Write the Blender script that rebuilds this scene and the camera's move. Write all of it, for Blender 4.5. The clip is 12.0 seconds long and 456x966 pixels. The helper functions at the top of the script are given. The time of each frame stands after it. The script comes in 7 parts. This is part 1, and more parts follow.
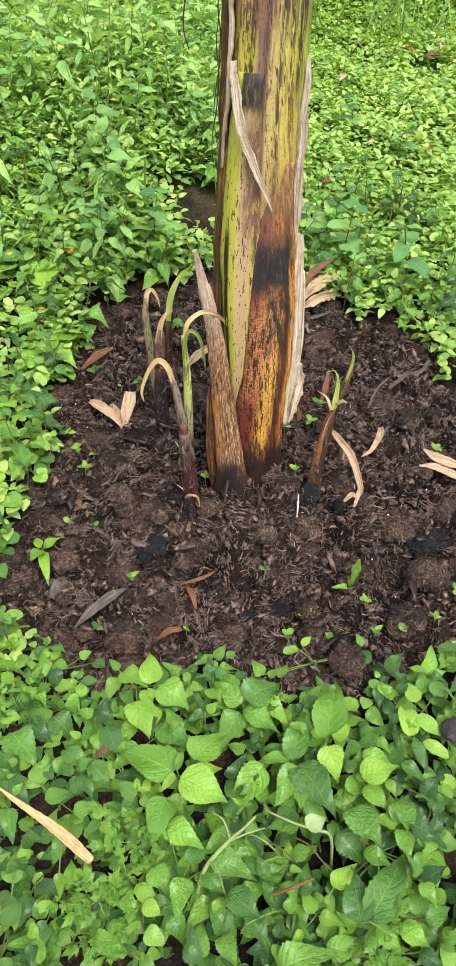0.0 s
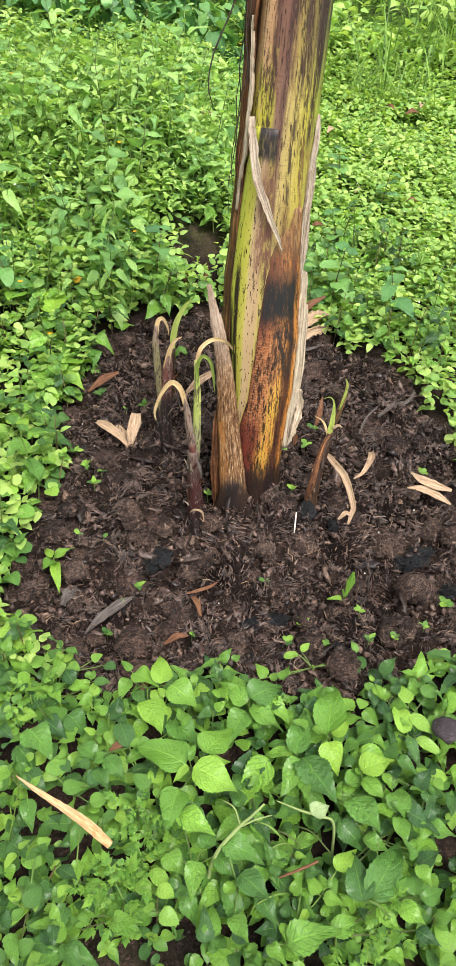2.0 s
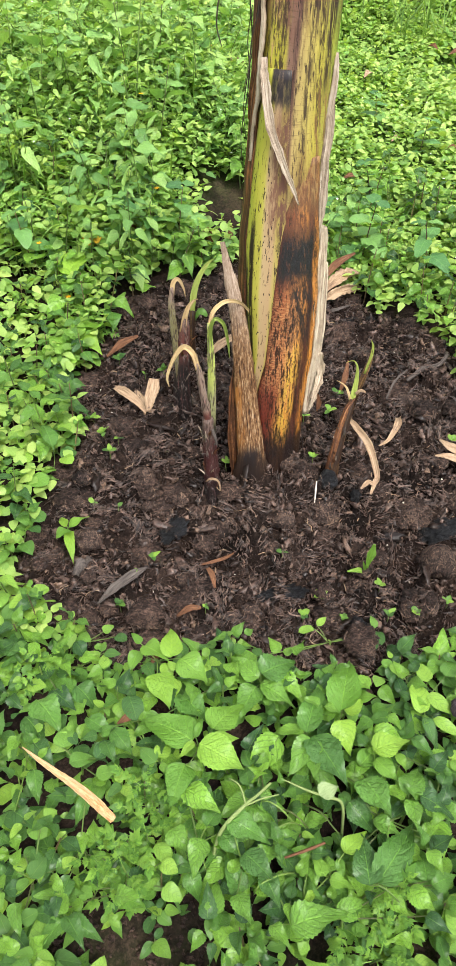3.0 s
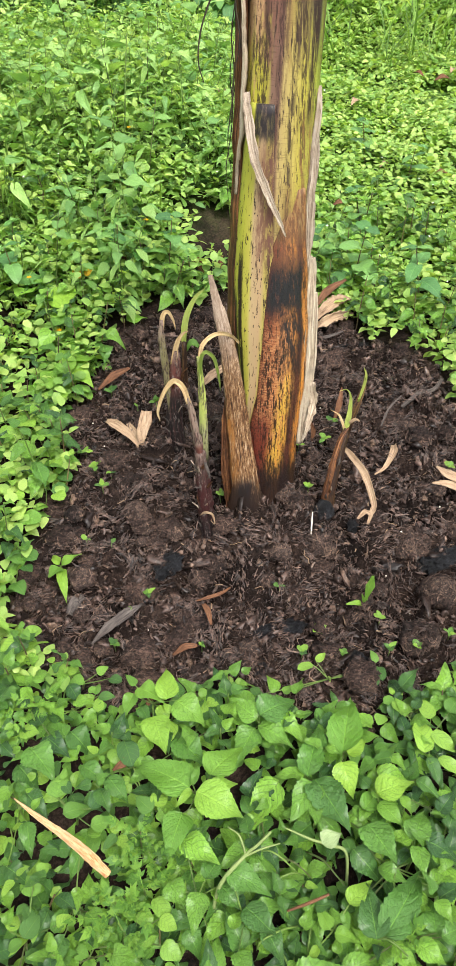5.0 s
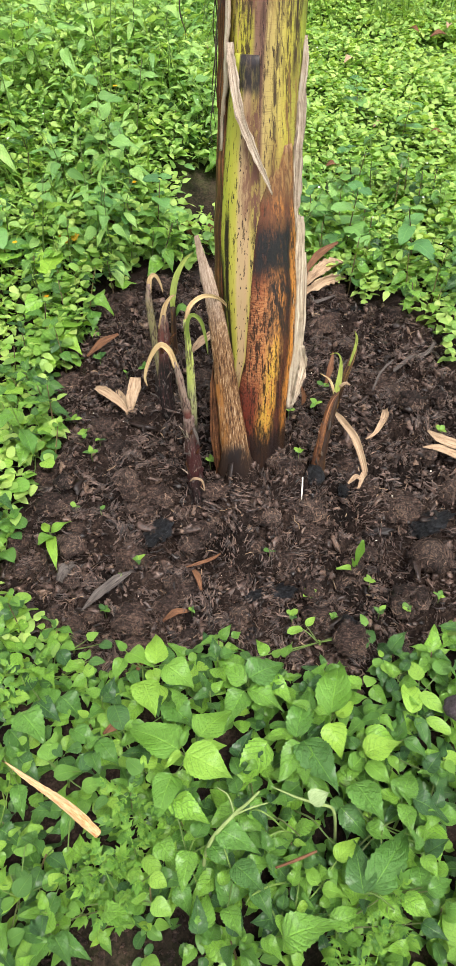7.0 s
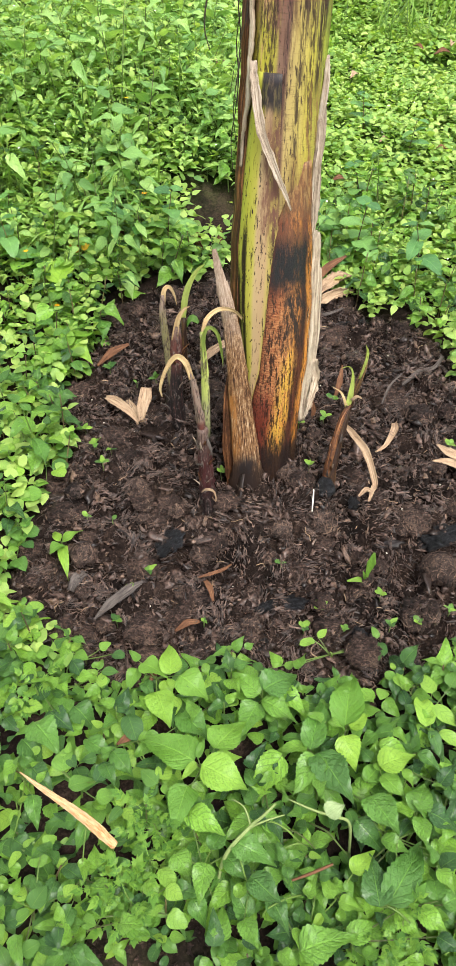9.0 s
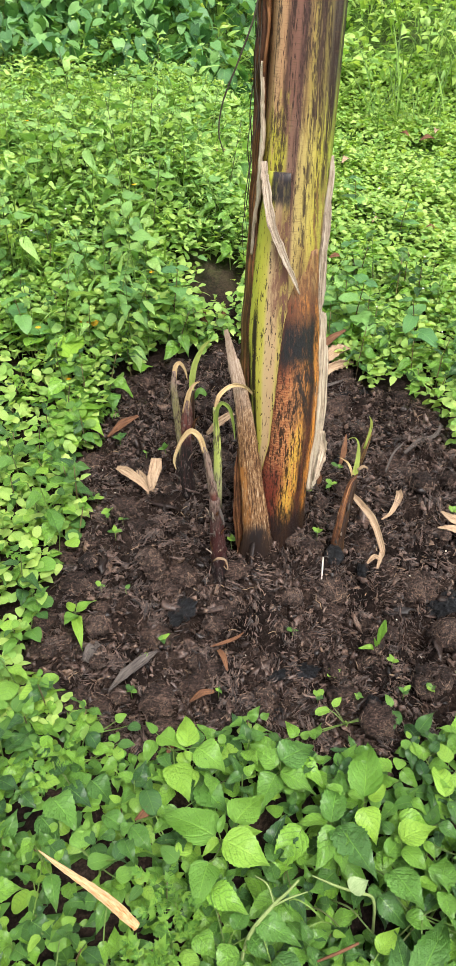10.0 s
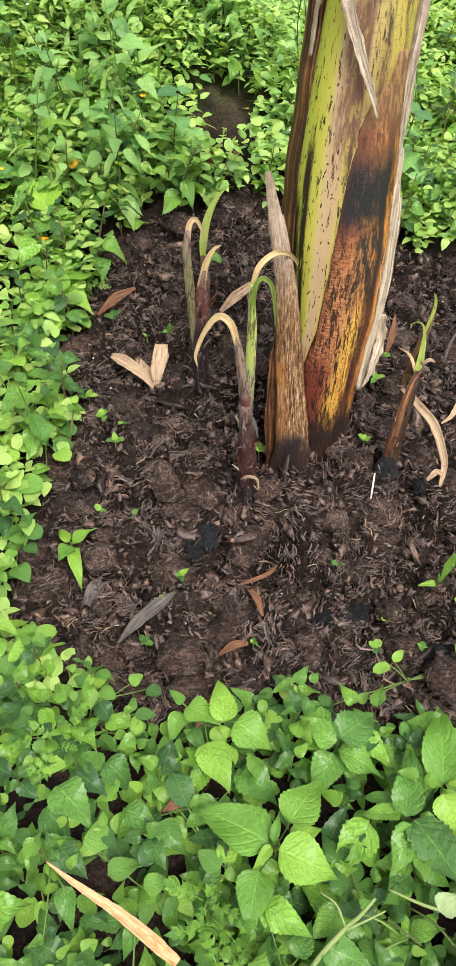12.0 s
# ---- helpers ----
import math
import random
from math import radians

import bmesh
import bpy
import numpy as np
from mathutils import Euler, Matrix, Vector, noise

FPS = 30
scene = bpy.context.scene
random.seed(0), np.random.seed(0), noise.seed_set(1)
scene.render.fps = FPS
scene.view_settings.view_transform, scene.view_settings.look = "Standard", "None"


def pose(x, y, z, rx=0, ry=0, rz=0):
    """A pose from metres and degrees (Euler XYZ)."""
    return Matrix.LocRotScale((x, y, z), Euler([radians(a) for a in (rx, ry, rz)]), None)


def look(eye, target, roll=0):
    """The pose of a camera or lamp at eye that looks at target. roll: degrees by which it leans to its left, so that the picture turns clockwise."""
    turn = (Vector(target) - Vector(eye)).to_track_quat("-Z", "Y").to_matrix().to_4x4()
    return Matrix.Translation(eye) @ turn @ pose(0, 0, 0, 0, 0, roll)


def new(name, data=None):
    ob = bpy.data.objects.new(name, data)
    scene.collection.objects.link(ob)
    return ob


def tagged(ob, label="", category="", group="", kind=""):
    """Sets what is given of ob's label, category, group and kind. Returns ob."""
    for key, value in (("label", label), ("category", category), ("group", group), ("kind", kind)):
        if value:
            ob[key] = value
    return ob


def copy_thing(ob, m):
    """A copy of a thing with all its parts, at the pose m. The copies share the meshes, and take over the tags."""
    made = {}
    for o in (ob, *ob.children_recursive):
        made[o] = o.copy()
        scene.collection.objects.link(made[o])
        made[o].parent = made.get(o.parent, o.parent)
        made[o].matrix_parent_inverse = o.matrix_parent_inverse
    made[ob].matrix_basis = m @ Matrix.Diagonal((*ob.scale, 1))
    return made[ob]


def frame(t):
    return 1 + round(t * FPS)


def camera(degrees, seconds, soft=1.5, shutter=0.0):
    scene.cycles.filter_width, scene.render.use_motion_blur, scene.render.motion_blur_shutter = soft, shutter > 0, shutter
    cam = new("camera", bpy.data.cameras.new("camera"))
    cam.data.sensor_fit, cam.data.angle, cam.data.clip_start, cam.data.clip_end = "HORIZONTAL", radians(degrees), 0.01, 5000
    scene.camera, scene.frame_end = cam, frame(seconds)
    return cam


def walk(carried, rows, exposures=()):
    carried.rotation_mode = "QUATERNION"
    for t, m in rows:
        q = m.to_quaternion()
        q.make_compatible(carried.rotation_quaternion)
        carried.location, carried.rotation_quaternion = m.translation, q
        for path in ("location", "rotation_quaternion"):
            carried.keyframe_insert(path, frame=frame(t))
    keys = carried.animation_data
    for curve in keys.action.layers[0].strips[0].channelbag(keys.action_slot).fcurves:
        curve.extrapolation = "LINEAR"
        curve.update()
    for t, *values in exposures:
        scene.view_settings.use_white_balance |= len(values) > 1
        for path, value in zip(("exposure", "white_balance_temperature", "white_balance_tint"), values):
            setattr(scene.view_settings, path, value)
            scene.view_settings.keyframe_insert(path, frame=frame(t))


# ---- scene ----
cam = camera(36.2, 12.0, soft=0.7)
PATH = [
    (0, (-0.003, -0.007, 1.284), (0.0, 1.483, -0.05), 0.2),
    (0.5, (-0.009, -0.013, 1.293), (-0.011, 1.499, -0.017), 1.4),
    (1, (-0.031, -0.042, 1.298), (-0.027, 1.463, -0.019), 0.8),
    (1.5, (-0.057, -0.084, 1.305), (-0.041, 1.464, 0.039), -0.3),
    (2, (-0.093, -0.127, 1.324), (-0.007, 1.426, 0.066), 3.3),
    (2.5, (-0.089, -0.102, 1.3), (-0.135, 1.42, 0.003), 1.9),
    (3, (-0.02, -0.069, 1.298), (-0.056, 1.413, -0.044), 0.4),
    (4.8, (-0.002, -0.031, 1.304), (-0.041, 1.497, 0.013), -0.7),
    (5, (-0.003, -0.026, 1.303), (-0.042, 1.496, 0.006), -1.0),
    (5.5, (0.005, -0.024, 1.291), (-0.037, 1.469, -0.04), -0.4),
    (6, (0.017, -0.02, 1.282), (-0.02, 1.454, -0.071), -0.8),
    (6.5, (0.02, -0.026, 1.282), (-0.02, 1.447, -0.07), -1.6),
    (8.5, (-0.007, -0.029, 1.285), (-0.012, 1.419, -0.096), -0.3),
    (9, (-0.033, -0.029, 1.295), (-0.044, 1.455, -0.045), -0.1),
    (9.5, (-0.05, -0.037, 1.324), (-0.063, 1.518, 0.066), -0.5),
    (10, (-0.083, -0.047, 1.344), (-0.072, 1.546, 0.136), -0.1),
    (10.5, (-0.126, -0.067, 1.343), (-0.099, 1.522, 0.129), 0.8),
    (11, (-0.168, -0.061, 1.312), (-0.103, 1.446, -0.002), 2.4),
    (11.5, (-0.188, 0.027, 1.272), (-0.087, 1.472, -0.107), 3.7),
    (11.8, (-0.207, 0.176, 1.225), (-0.113, 1.571, -0.206), 3.7),
    (12, (-0.206, 0.315, 1.163), (-0.121, 1.644, -0.329), 2.1),
]
walk(cam, [(t, look(eye, target, roll)) for t, eye, target, roll in PATH], exposures=((0, 1.5), (12, 1.5)))

# ---- world and light: bright overcast day ----
SUN_ELEV, SUN_ROT = 62.0, 150.0
world = bpy.data.worlds.new("world")
scene.world = world
world.use_nodes = True
wn = world.node_tree
sky = wn.nodes.new("ShaderNodeTexSky")
sky.sky_type, sky.sun_disc = "NISHITA", False
sky.sun_elevation, sky.sun_rotation = radians(SUN_ELEV), radians(SUN_ROT)
sky.dust_density, sky.air_density, sky.ozone_density = 3.0, 1.0, 1.0
hsv = wn.nodes.new("ShaderNodeHueSaturation")
hsv.inputs["Saturation"].default_value = 0.15
wn.links.new(sky.outputs[0], hsv.inputs["Color"])
wn.links.new(hsv.outputs[0], wn.nodes["Background"].inputs["Color"])
wn.nodes["Background"].inputs["Strength"].default_value = 0.13
sun_data = bpy.data.lights.new("sun", "SUN")
sun_data.energy, sun_data.angle, sun_data.color = 1.3, radians(25), (1.0, 0.96, 0.9)
sun = new("sun", sun_data)
a, e = radians(SUN_ROT), radians(SUN_ELEV)
sun.matrix_world = look((math.sin(a) * math.cos(e) * 20, math.cos(a) * math.cos(e) * 20, math.sin(e) * 20), (0, 0, 0))


# ---- node helpers ----
class Nodes:
    """A short way to write a node material."""

    def __init__(self, name):
        self.m = bpy.data.materials.new(name)
        self.m.use_nodes = True
        self.t = self.m.node_tree
        self.out = self.t.nodes["Material Output"]
        self.p = self.t.nodes["Principled BSDF"]

    def node(self, kind):
        return self.t.nodes.new(kind)

    def put(self, value, socket):
        if isinstance(value, bpy.types.NodeSocket):
            self.t.links.new(value, socket)
        elif isinstance(value, (tuple, list)) and len(value) == 3 and socket.type == "RGBA":
            socket.default_value = (*value, 1)
        else:
            socket.default_value = value

    def coord(self, kind="Object"):
        return self.node("ShaderNodeTexCoord").outputs[kind]

    def scaled(self, vec, sx, sy, sz):
        n = self.node("ShaderNodeMapping")
        self.put(vec, n.inputs["Vector"])
        n.inputs["Scale"].default_value = (sx, sy, sz)
        return n.outputs[0]

    def noise(self, vec, scale=5.0, detail=4.0, rough=0.6, out="Fac"):
        n = self.node("ShaderNodeTexNoise")
        self.put(vec, n.inputs["Vector"])
        n.inputs["Scale"].default_value, n.inputs["Detail"].default_value, n.inputs["Roughness"].default_value = scale, detail, rough
        return n.outputs[out]

    def math(self, op, a, b=0.0, c=0.0):
        n = self.node("ShaderNodeMath")
        n.operation = op
        self.put(a, n.inputs[0])
        self.put(b, n.inputs[1])
        self.put(c, n.inputs[2])
        return n.outputs[0]

    def step(self, x, lo, hi, a=0.0, b=1.0):
        n = self.node("ShaderNodeMapRange")
        n.interpolation_type = "SMOOTHSTEP"
        self.put(x, n.inputs["Value"])
        for k, v in zip(("From Min", "From Max", "To Min", "To Max"), (lo, hi, a, b)):
            n.inputs[k].default_value = v
        return n.outputs[0]

    def mix(self, fac, a, b, mode="MIX"):
        n = self.node("ShaderNodeMix")
        n.data_type, n.blend_type = "RGBA", mode
        self.put(fac, n.inputs[0])
        self.put(a, n.inputs[6])
        self.put(b, n.inputs[7])
        return n.outputs[2]

    def ramp(self, fac, stops, interp="LINEAR"):
        n = self.node("ShaderNodeValToRGB")
        n.color_ramp.interpolation = interp
        els = n.color_ramp.elements
        while len(els) < len(stops):
            els.new(0.5)
        for el, (pos, col) in zip(els, stops):
            el.position, el.color = pos, (*col, 1)
        self.put(fac, n.inputs[0])
        return n.outputs[0]

    def uv(self):
        n = self.node("ShaderNodeSeparateXYZ")
        self.put(self.coord("UV"), n.inputs[0])
        return n.outputs[0], n.outputs[1]

    def box(self, u, v, u0, u1, v0, v1, wob, su=0.08, sv=0.03):
        """A blot between u0..u1 and v0..v1 with a ragged edge; wob: noise about 0.5."""
        w = self.math("SUBTRACT", wob, 0.5)
        uu = self.math("MULTIPLY_ADD", w, su * 3, u)
        vv = self.math("MULTIPLY_ADD", w, sv * 3, v)
        r = self.math("MULTIPLY", self.step(uu, u0 - su, u0 + su), self.step(uu, u1 - su, u1 + su, 1, 0))
        s = self.math("MULTIPLY", self.step(vv, v0 - sv, v0 + sv), self.step(vv, v1 - sv, v1 + sv, 1, 0))
        return self.math("MULTIPLY", r, s)

    def random(self):
        """One number for each leaf or piece, whether it is an object or an island."""
        s = self.math("ADD", self.node("ShaderNodeObjectInfo").outputs["Random"], self.node("ShaderNodeNewGeometry").outputs["Random Per Island"])
        return self.math("FRACT", s)

    def bump(self, height, strength=0.4, dist=0.002):
        n = self.node("ShaderNodeBump")
        n.inputs["Strength"].default_value, n.inputs["Distance"].default_value = strength, dist
        self.put(height, n.inputs["Height"])
        self.t.links.new(n.outputs[0], self.p.inputs["Normal"])
        return n.outputs[0]

    def done(self, color, rough=0.6, spec=0.4):
        self.put(color, self.p.inputs["Base Color"])
        self.put(rough, self.p.inputs["Roughness"])
        self.p.inputs["Specular IOR Level"].default_value = spec
        return self.m


def leaf_material(name, young, mid, old, veins=7.0, vein_gain=0.35, glow=0.3, spots=0.25, rough=0.42, relief=0.0025, coat=0.45, crease_shade=None):
    """Foliage: colour by leaf, paler veins, blotches, painted shade in creases and hollows, relief between the veins
    and light through the blade.
    """
    k = Nodes(name)
    rnd = k.random()
    col = k.ramp(rnd, [(0.0, old), (0.45, mid), (0.85, young), (1.0, tuple(c * 1.1 for c in young))])
    u, v = k.uv()
    side = k.math("ABSOLUTE", k.math("SUBTRACT", u, 0.5))
    wave = k.math("FRACT", k.math("MULTIPLY", k.math("SUBTRACT", v, k.math("MULTIPLY_ADD", k.math("MULTIPLY", side, side), 0.35, k.math("MULTIPLY", side, 0.5))), veins))
    rib = k.math("ABSOLUTE", k.math("SUBTRACT", wave, 0.5))
    vein = k.math("MAXIMUM", k.step(rib, 0.0, 0.07, 0.7, 0.0), k.step(side, 0.006, 0.026, 1.0, 0.0))
    blot = k.noise(k.coord("Object"), 38.0, 3.0, 0.6)
    col = k.mix(k.step(blot, 0.5, 0.75, 0.0, spots), col, tuple(c * 0.55 for c in old))
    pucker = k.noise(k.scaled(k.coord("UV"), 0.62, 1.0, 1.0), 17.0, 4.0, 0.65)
    if crease_shade:
        # dark lines beside the side veins: groove shade put into the colour
        col = k.mix(k.math("MULTIPLY", k.step(rib, 0.02, 0.13, 0.6, 0.0), k.step(pucker, 0.35, 0.6, 0.25, 1.0)), col, crease_shade)
    col = k.mix(k.math("MULTIPLY", vein, vein_gain), col, tuple(min(1, c * 1.5 + 0.02) for c in young))
    eaten = k.noise(k.coord("Object"), 140.0, 2.0, 0.5)
    col = k.mix(k.step(eaten, 0.68, 0.74, 0.0, spots * 1.6), col, (0.16, 0.13, 0.05))
    k.bump(k.math("ADD", k.math("MULTIPLY", k.step(rib, 0.0, 0.22), 0.35), k.math("MULTIPLY_ADD", pucker, 2.2, k.step(side, 0.0, 0.05, 0.0, 0.4))), 0.8, relief)
    # hollows of the pucker are tinted darker, as painted shade
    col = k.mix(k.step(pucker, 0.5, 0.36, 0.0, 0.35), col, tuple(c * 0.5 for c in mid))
    k.done(col, k.math("MULTIPLY_ADD", blot, 0.25, rough - 0.08), 0.42)
    k.p.inputs["Coat Weight"].default_value, k.p.inputs["Coat Roughness"].default_value = coat * 0.45, 0.3
    tr = k.node("ShaderNodeBsdfTranslucent")
    k.t.links.new(k.mix(1.0, col, (1.2, 1.15, 0.55), "MULTIPLY"), tr.inputs["Color"])
    mx = k.node("ShaderNodeMixShader")
    mx.inputs[0].default_value = glow
    k.t.links.new(k.p.outputs[0], mx.inputs[1])
    k.t.links.new(tr.outputs[0], mx.inputs[2])
    k.t.links.new(mx.outputs[0], k.out.inputs["Surface"])
    return k.m


def dry_material(name, pale, tan, dark, lengthwise=1.6, spots=0.35, rough=0.75):
    """Dried leaf or sheath: fibres along the blade, stains and torn dark margins."""
    k = Nodes(name)
    u, v = k.uv()
    o = k.coord("Object")
    n = k.node("ShaderNodeCombineXYZ")
    k.put(u, n.inputs[0])
    k.put(v, n.inputs[1])
    fine = k.noise(k.scaled(n.outputs[0], 34, lengthwise * 1.6, 1), 1.0, 5.0, 0.7)
    wide = k.noise(k.scaled(n.outputs[0], 5, lengthwise * 1.3, 1), 1.0, 4.0, 0.6)
    stain = k.noise(o, 24.0, 5.0, 0.65)
    fibre = k.math("ADD", k.math("MULTIPLY", fine, 0.35), k.math("MULTIPLY_ADD", wide, 0.4, k.math("MULTIPLY", stain, 0.25)))
    col = k.ramp(fibre, [(0.4, dark), (0.49, tan), (0.6, pale)])
    col = k.mix(k.step(stain, 0.52, 0.72, 0.0, spots), col, dark)
    col = k.mix(k.math("MULTIPLY", k.random(), 0.2), col, tan)
    k.bump(k.math("ADD", fibre, k.math("MULTIPLY", stain, 0.4)), 0.6, 0.002)
    return k.done(col, rough, 0.2)


def soil_material(name, dark, mid, light, rough=0.9, spec=0.1):
    k = Nodes(name)
    o = k.coord("Object")
    big = k.noise(o, 7.0, 6.0, 0.65)
    fine = k.noise(o, 130.0, 8.0, 0.75)
    grit = k.noise(o, 420.0, 3.0, 0.7)
    # nearly black where the bump is low: crevice shade put into the colour
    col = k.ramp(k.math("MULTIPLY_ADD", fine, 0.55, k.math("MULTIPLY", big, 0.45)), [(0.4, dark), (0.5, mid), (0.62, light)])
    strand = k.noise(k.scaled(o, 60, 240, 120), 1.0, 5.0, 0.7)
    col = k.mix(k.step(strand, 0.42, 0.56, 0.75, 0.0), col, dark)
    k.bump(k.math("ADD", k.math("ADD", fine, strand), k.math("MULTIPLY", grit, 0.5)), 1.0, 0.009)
    return k.done(col, k.math("MULTIPLY_ADD", grit, 0.2, rough - 0.25), spec + 0.1)


def fibre_material(name, stops, rough=0.8):
    k = Nodes(name)
    o = k.coord("Object")
    n = k.noise(o, 110.0, 5.0, 0.7)
    col = k.ramp(k.random(), stops)
    # low spots of the bump sink to the darkest tone, painted shade
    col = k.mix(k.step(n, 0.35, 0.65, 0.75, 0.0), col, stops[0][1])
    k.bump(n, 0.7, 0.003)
    return k.done(col, rough, 0.4)


# ---- materials ----
def ground_material():
    """Moist dark soil round the heap, its hollows near-black as painted shade; farther off a low green film of moss and
    tiny weeds over it.
    """
    k = Nodes("moist_soil")
    o = k.coord("Object")
    big = k.noise(o, 7.0, 6.0, 0.65)
    fine = k.noise(o, 130.0, 8.0, 0.75)
    grit = k.noise(o, 420.0, 3.0, 0.7)
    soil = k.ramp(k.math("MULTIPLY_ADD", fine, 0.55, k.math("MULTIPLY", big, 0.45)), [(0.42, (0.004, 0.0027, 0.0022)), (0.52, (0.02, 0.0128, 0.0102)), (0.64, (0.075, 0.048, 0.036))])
    away = k.node("ShaderNodeVectorMath")
    away.operation = "DISTANCE"
    k.put(o, away.inputs[0])
    away.inputs[1].default_value = (0.05, 1.55, 0.0)
    moss = k.ramp(k.noise(o, 30.0, 7.0, 0.7), [(0.38, (0.02, 0.035, 0.01)), (0.5, (0.07, 0.14, 0.025)), (0.62, (0.16, 0.26, 0.05))])
    clump = k.math("MULTIPLY", k.step(away.outputs["Value"], 1.15, 2.2), k.step(k.noise(o, 3.0, 6.0, 0.65), 0.3, 0.5, 0.35, 1.0))
    k.bump(k.math("ADD", fine, k.math("MULTIPLY", grit, 0.5)), 0.9, 0.006)
    return k.done(k.mix(clump, soil, moss), k.math("MULTIPLY_ADD", grit, 0.2, 0.75), 0.1)


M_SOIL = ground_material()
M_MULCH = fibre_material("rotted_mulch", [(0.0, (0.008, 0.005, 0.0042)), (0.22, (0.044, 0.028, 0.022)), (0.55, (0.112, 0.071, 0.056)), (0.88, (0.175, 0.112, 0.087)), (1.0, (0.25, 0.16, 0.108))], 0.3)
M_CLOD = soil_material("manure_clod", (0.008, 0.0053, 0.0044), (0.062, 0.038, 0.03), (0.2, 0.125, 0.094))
M_CHAR = soil_material("charred_stalk", (0.003, 0.003, 0.0035), (0.01, 0.0105, 0.0125), (0.045, 0.047, 0.055), 0.6, 0.25)
M_WHITE = dry_material("pale_chip", (0.75, 0.72, 0.66), (0.6, 0.56, 0.48), (0.4, 0.36, 0.3))
M_STRAW = dry_material("straw_leaf", (0.45, 0.345, 0.23), (0.31, 0.21, 0.13), (0.1, 0.06, 0.038))
M_BROWNLEAF = dry_material("brown_leaf", (0.22, 0.11, 0.055), (0.12, 0.054, 0.027), (0.035, 0.016, 0.01))
M_GREYLEAF = dry_material("grey_leaf", (0.15, 0.128, 0.11), (0.065, 0.053, 0.047), (0.018, 0.014, 0.013))
M_YELLOWLEAF = dry_material("yellow_leaf", (0.6, 0.42, 0.03), (0.45, 0.26, 0.02), (0.12, 0.06, 0.02))
M_RUSTSTICK = dry_material("rusty_leaf", (0.6, 0.46, 0.3), (0.5, 0.32, 0.16), (0.3, 0.11, 0.03), lengthwise=9.0, spots=0.55)
M_STALK = leaf_material("green_stalk", (0.2, 0.32, 0.06), (0.13, 0.22, 0.045), (0.11, 0.12, 0.04), glow=0.1, spots=0.1)
M_STALKRED = leaf_material("brown_stalk", (0.2, 0.16, 0.06), (0.14, 0.09, 0.04), (0.09, 0.05, 0.03), glow=0.05, spots=0.1)
M_BROAD = leaf_material("broad_leaf", (0.22, 0.44, 0.045), (0.108, 0.265, 0.036), (0.028, 0.095, 0.026), veins=6.0, spots=0.22, vein_gain=0.28, rough=0.35, glow=0.22, coat=0.8, relief=0.005, crease_shade=(0.022, 0.085, 0.02))
M_LIGHT = leaf_material("light_leaf", (0.26, 0.45, 0.046), (0.19, 0.37, 0.038), (0.115, 0.27, 0.032), veins=6.0, spots=0.12, vein_gain=0.24, glow=0.25, coat=0.5, relief=0.003, crease_shade=(0.1, 0.25, 0.026))
M_ROUND = leaf_material("round_leaf", (0.26, 0.45, 0.055), (0.145, 0.31, 0.042), (0.035, 0.11, 0.025), veins=5.0, vein_gain=0.15, spots=0.14, rough=0.4, glow=0.24, relief=0.002, coat=0.5, crease_shade=(0.05, 0.15, 0.025))
M_LOBED = leaf_material("lobed_leaf", (0.25, 0.46, 0.06), (0.18, 0.39, 0.05), (0.1, 0.26, 0.04), veins=3.0, vein_gain=0.1, spots=0.05)
M_COVER = leaf_material("cover_leaf", (0.46, 0.62, 0.16), (0.34, 0.54, 0.12), (0.18, 0.35, 0.07), veins=5.0, vein_gain=0.1, spots=0.08, glow=0.4, relief=0.0015)
M_BANK = leaf_material("bank_leaf", (0.43, 0.63, 0.19), (0.29, 0.5, 0.13), (0.13, 0.29, 0.08), veins=5.0, vein_gain=0.15, spots=0.12, glow=0.38, relief=0.0015)
M_TALL = leaf_material("tall_leaf", (0.39, 0.6, 0.17), (0.25, 0.46, 0.12), (0.13, 0.29, 0.08), veins=6.0, vein_gain=0.15, spots=0.15, glow=0.38, relief=0.002, crease_shade=(0.13, 0.28, 0.07))
M_VINE = leaf_material("vine_leaf", (0.18, 0.36, 0.09), (0.1, 0.26, 0.07), (0.045, 0.14, 0.045), veins=4.0, vein_gain=0.3, spots=0.1, relief=0.002)
M_GRASS = leaf_material("grass_blade", (0.24, 0.4, 0.06), (0.15, 0.3, 0.045), (0.1, 0.18, 0.04), veins=1.0, vein_gain=0.0, spots=0.0)
M_FLOWER = dry_material("yellow_petal", (0.85, 0.5, 0.02), (0.75, 0.36, 0.01), (0.5, 0.2, 0.01), spots=0.0)
M_PETAL = dry_material("white_petal", (0.8, 0.8, 0.76), (0.75, 0.75, 0.7), (0.6, 0.6, 0.5), spots=0.0)
M_VINESTEM = dry_material("dead_tendril", (0.09, 0.075, 0.05), (0.05, 0.04, 0.028), (0.02, 0.016, 0.012))


def stem_streaks(k, o, sx=70, sz=3.0, lo=0.53, hi=0.62):
    """Broken dark streaks and flecks that run up the stalk."""
    long = k.noise(k.scaled(o, sx, sx, sz), 1.0, 6.0, 0.62)
    fleck = k.noise(k.scaled(o, 260, 260, 46), 1.0, 3.0, 0.6)
    return k.math("MULTIPLY", k.step(long, lo, hi), k.step(fleck, 0.38, 0.55))


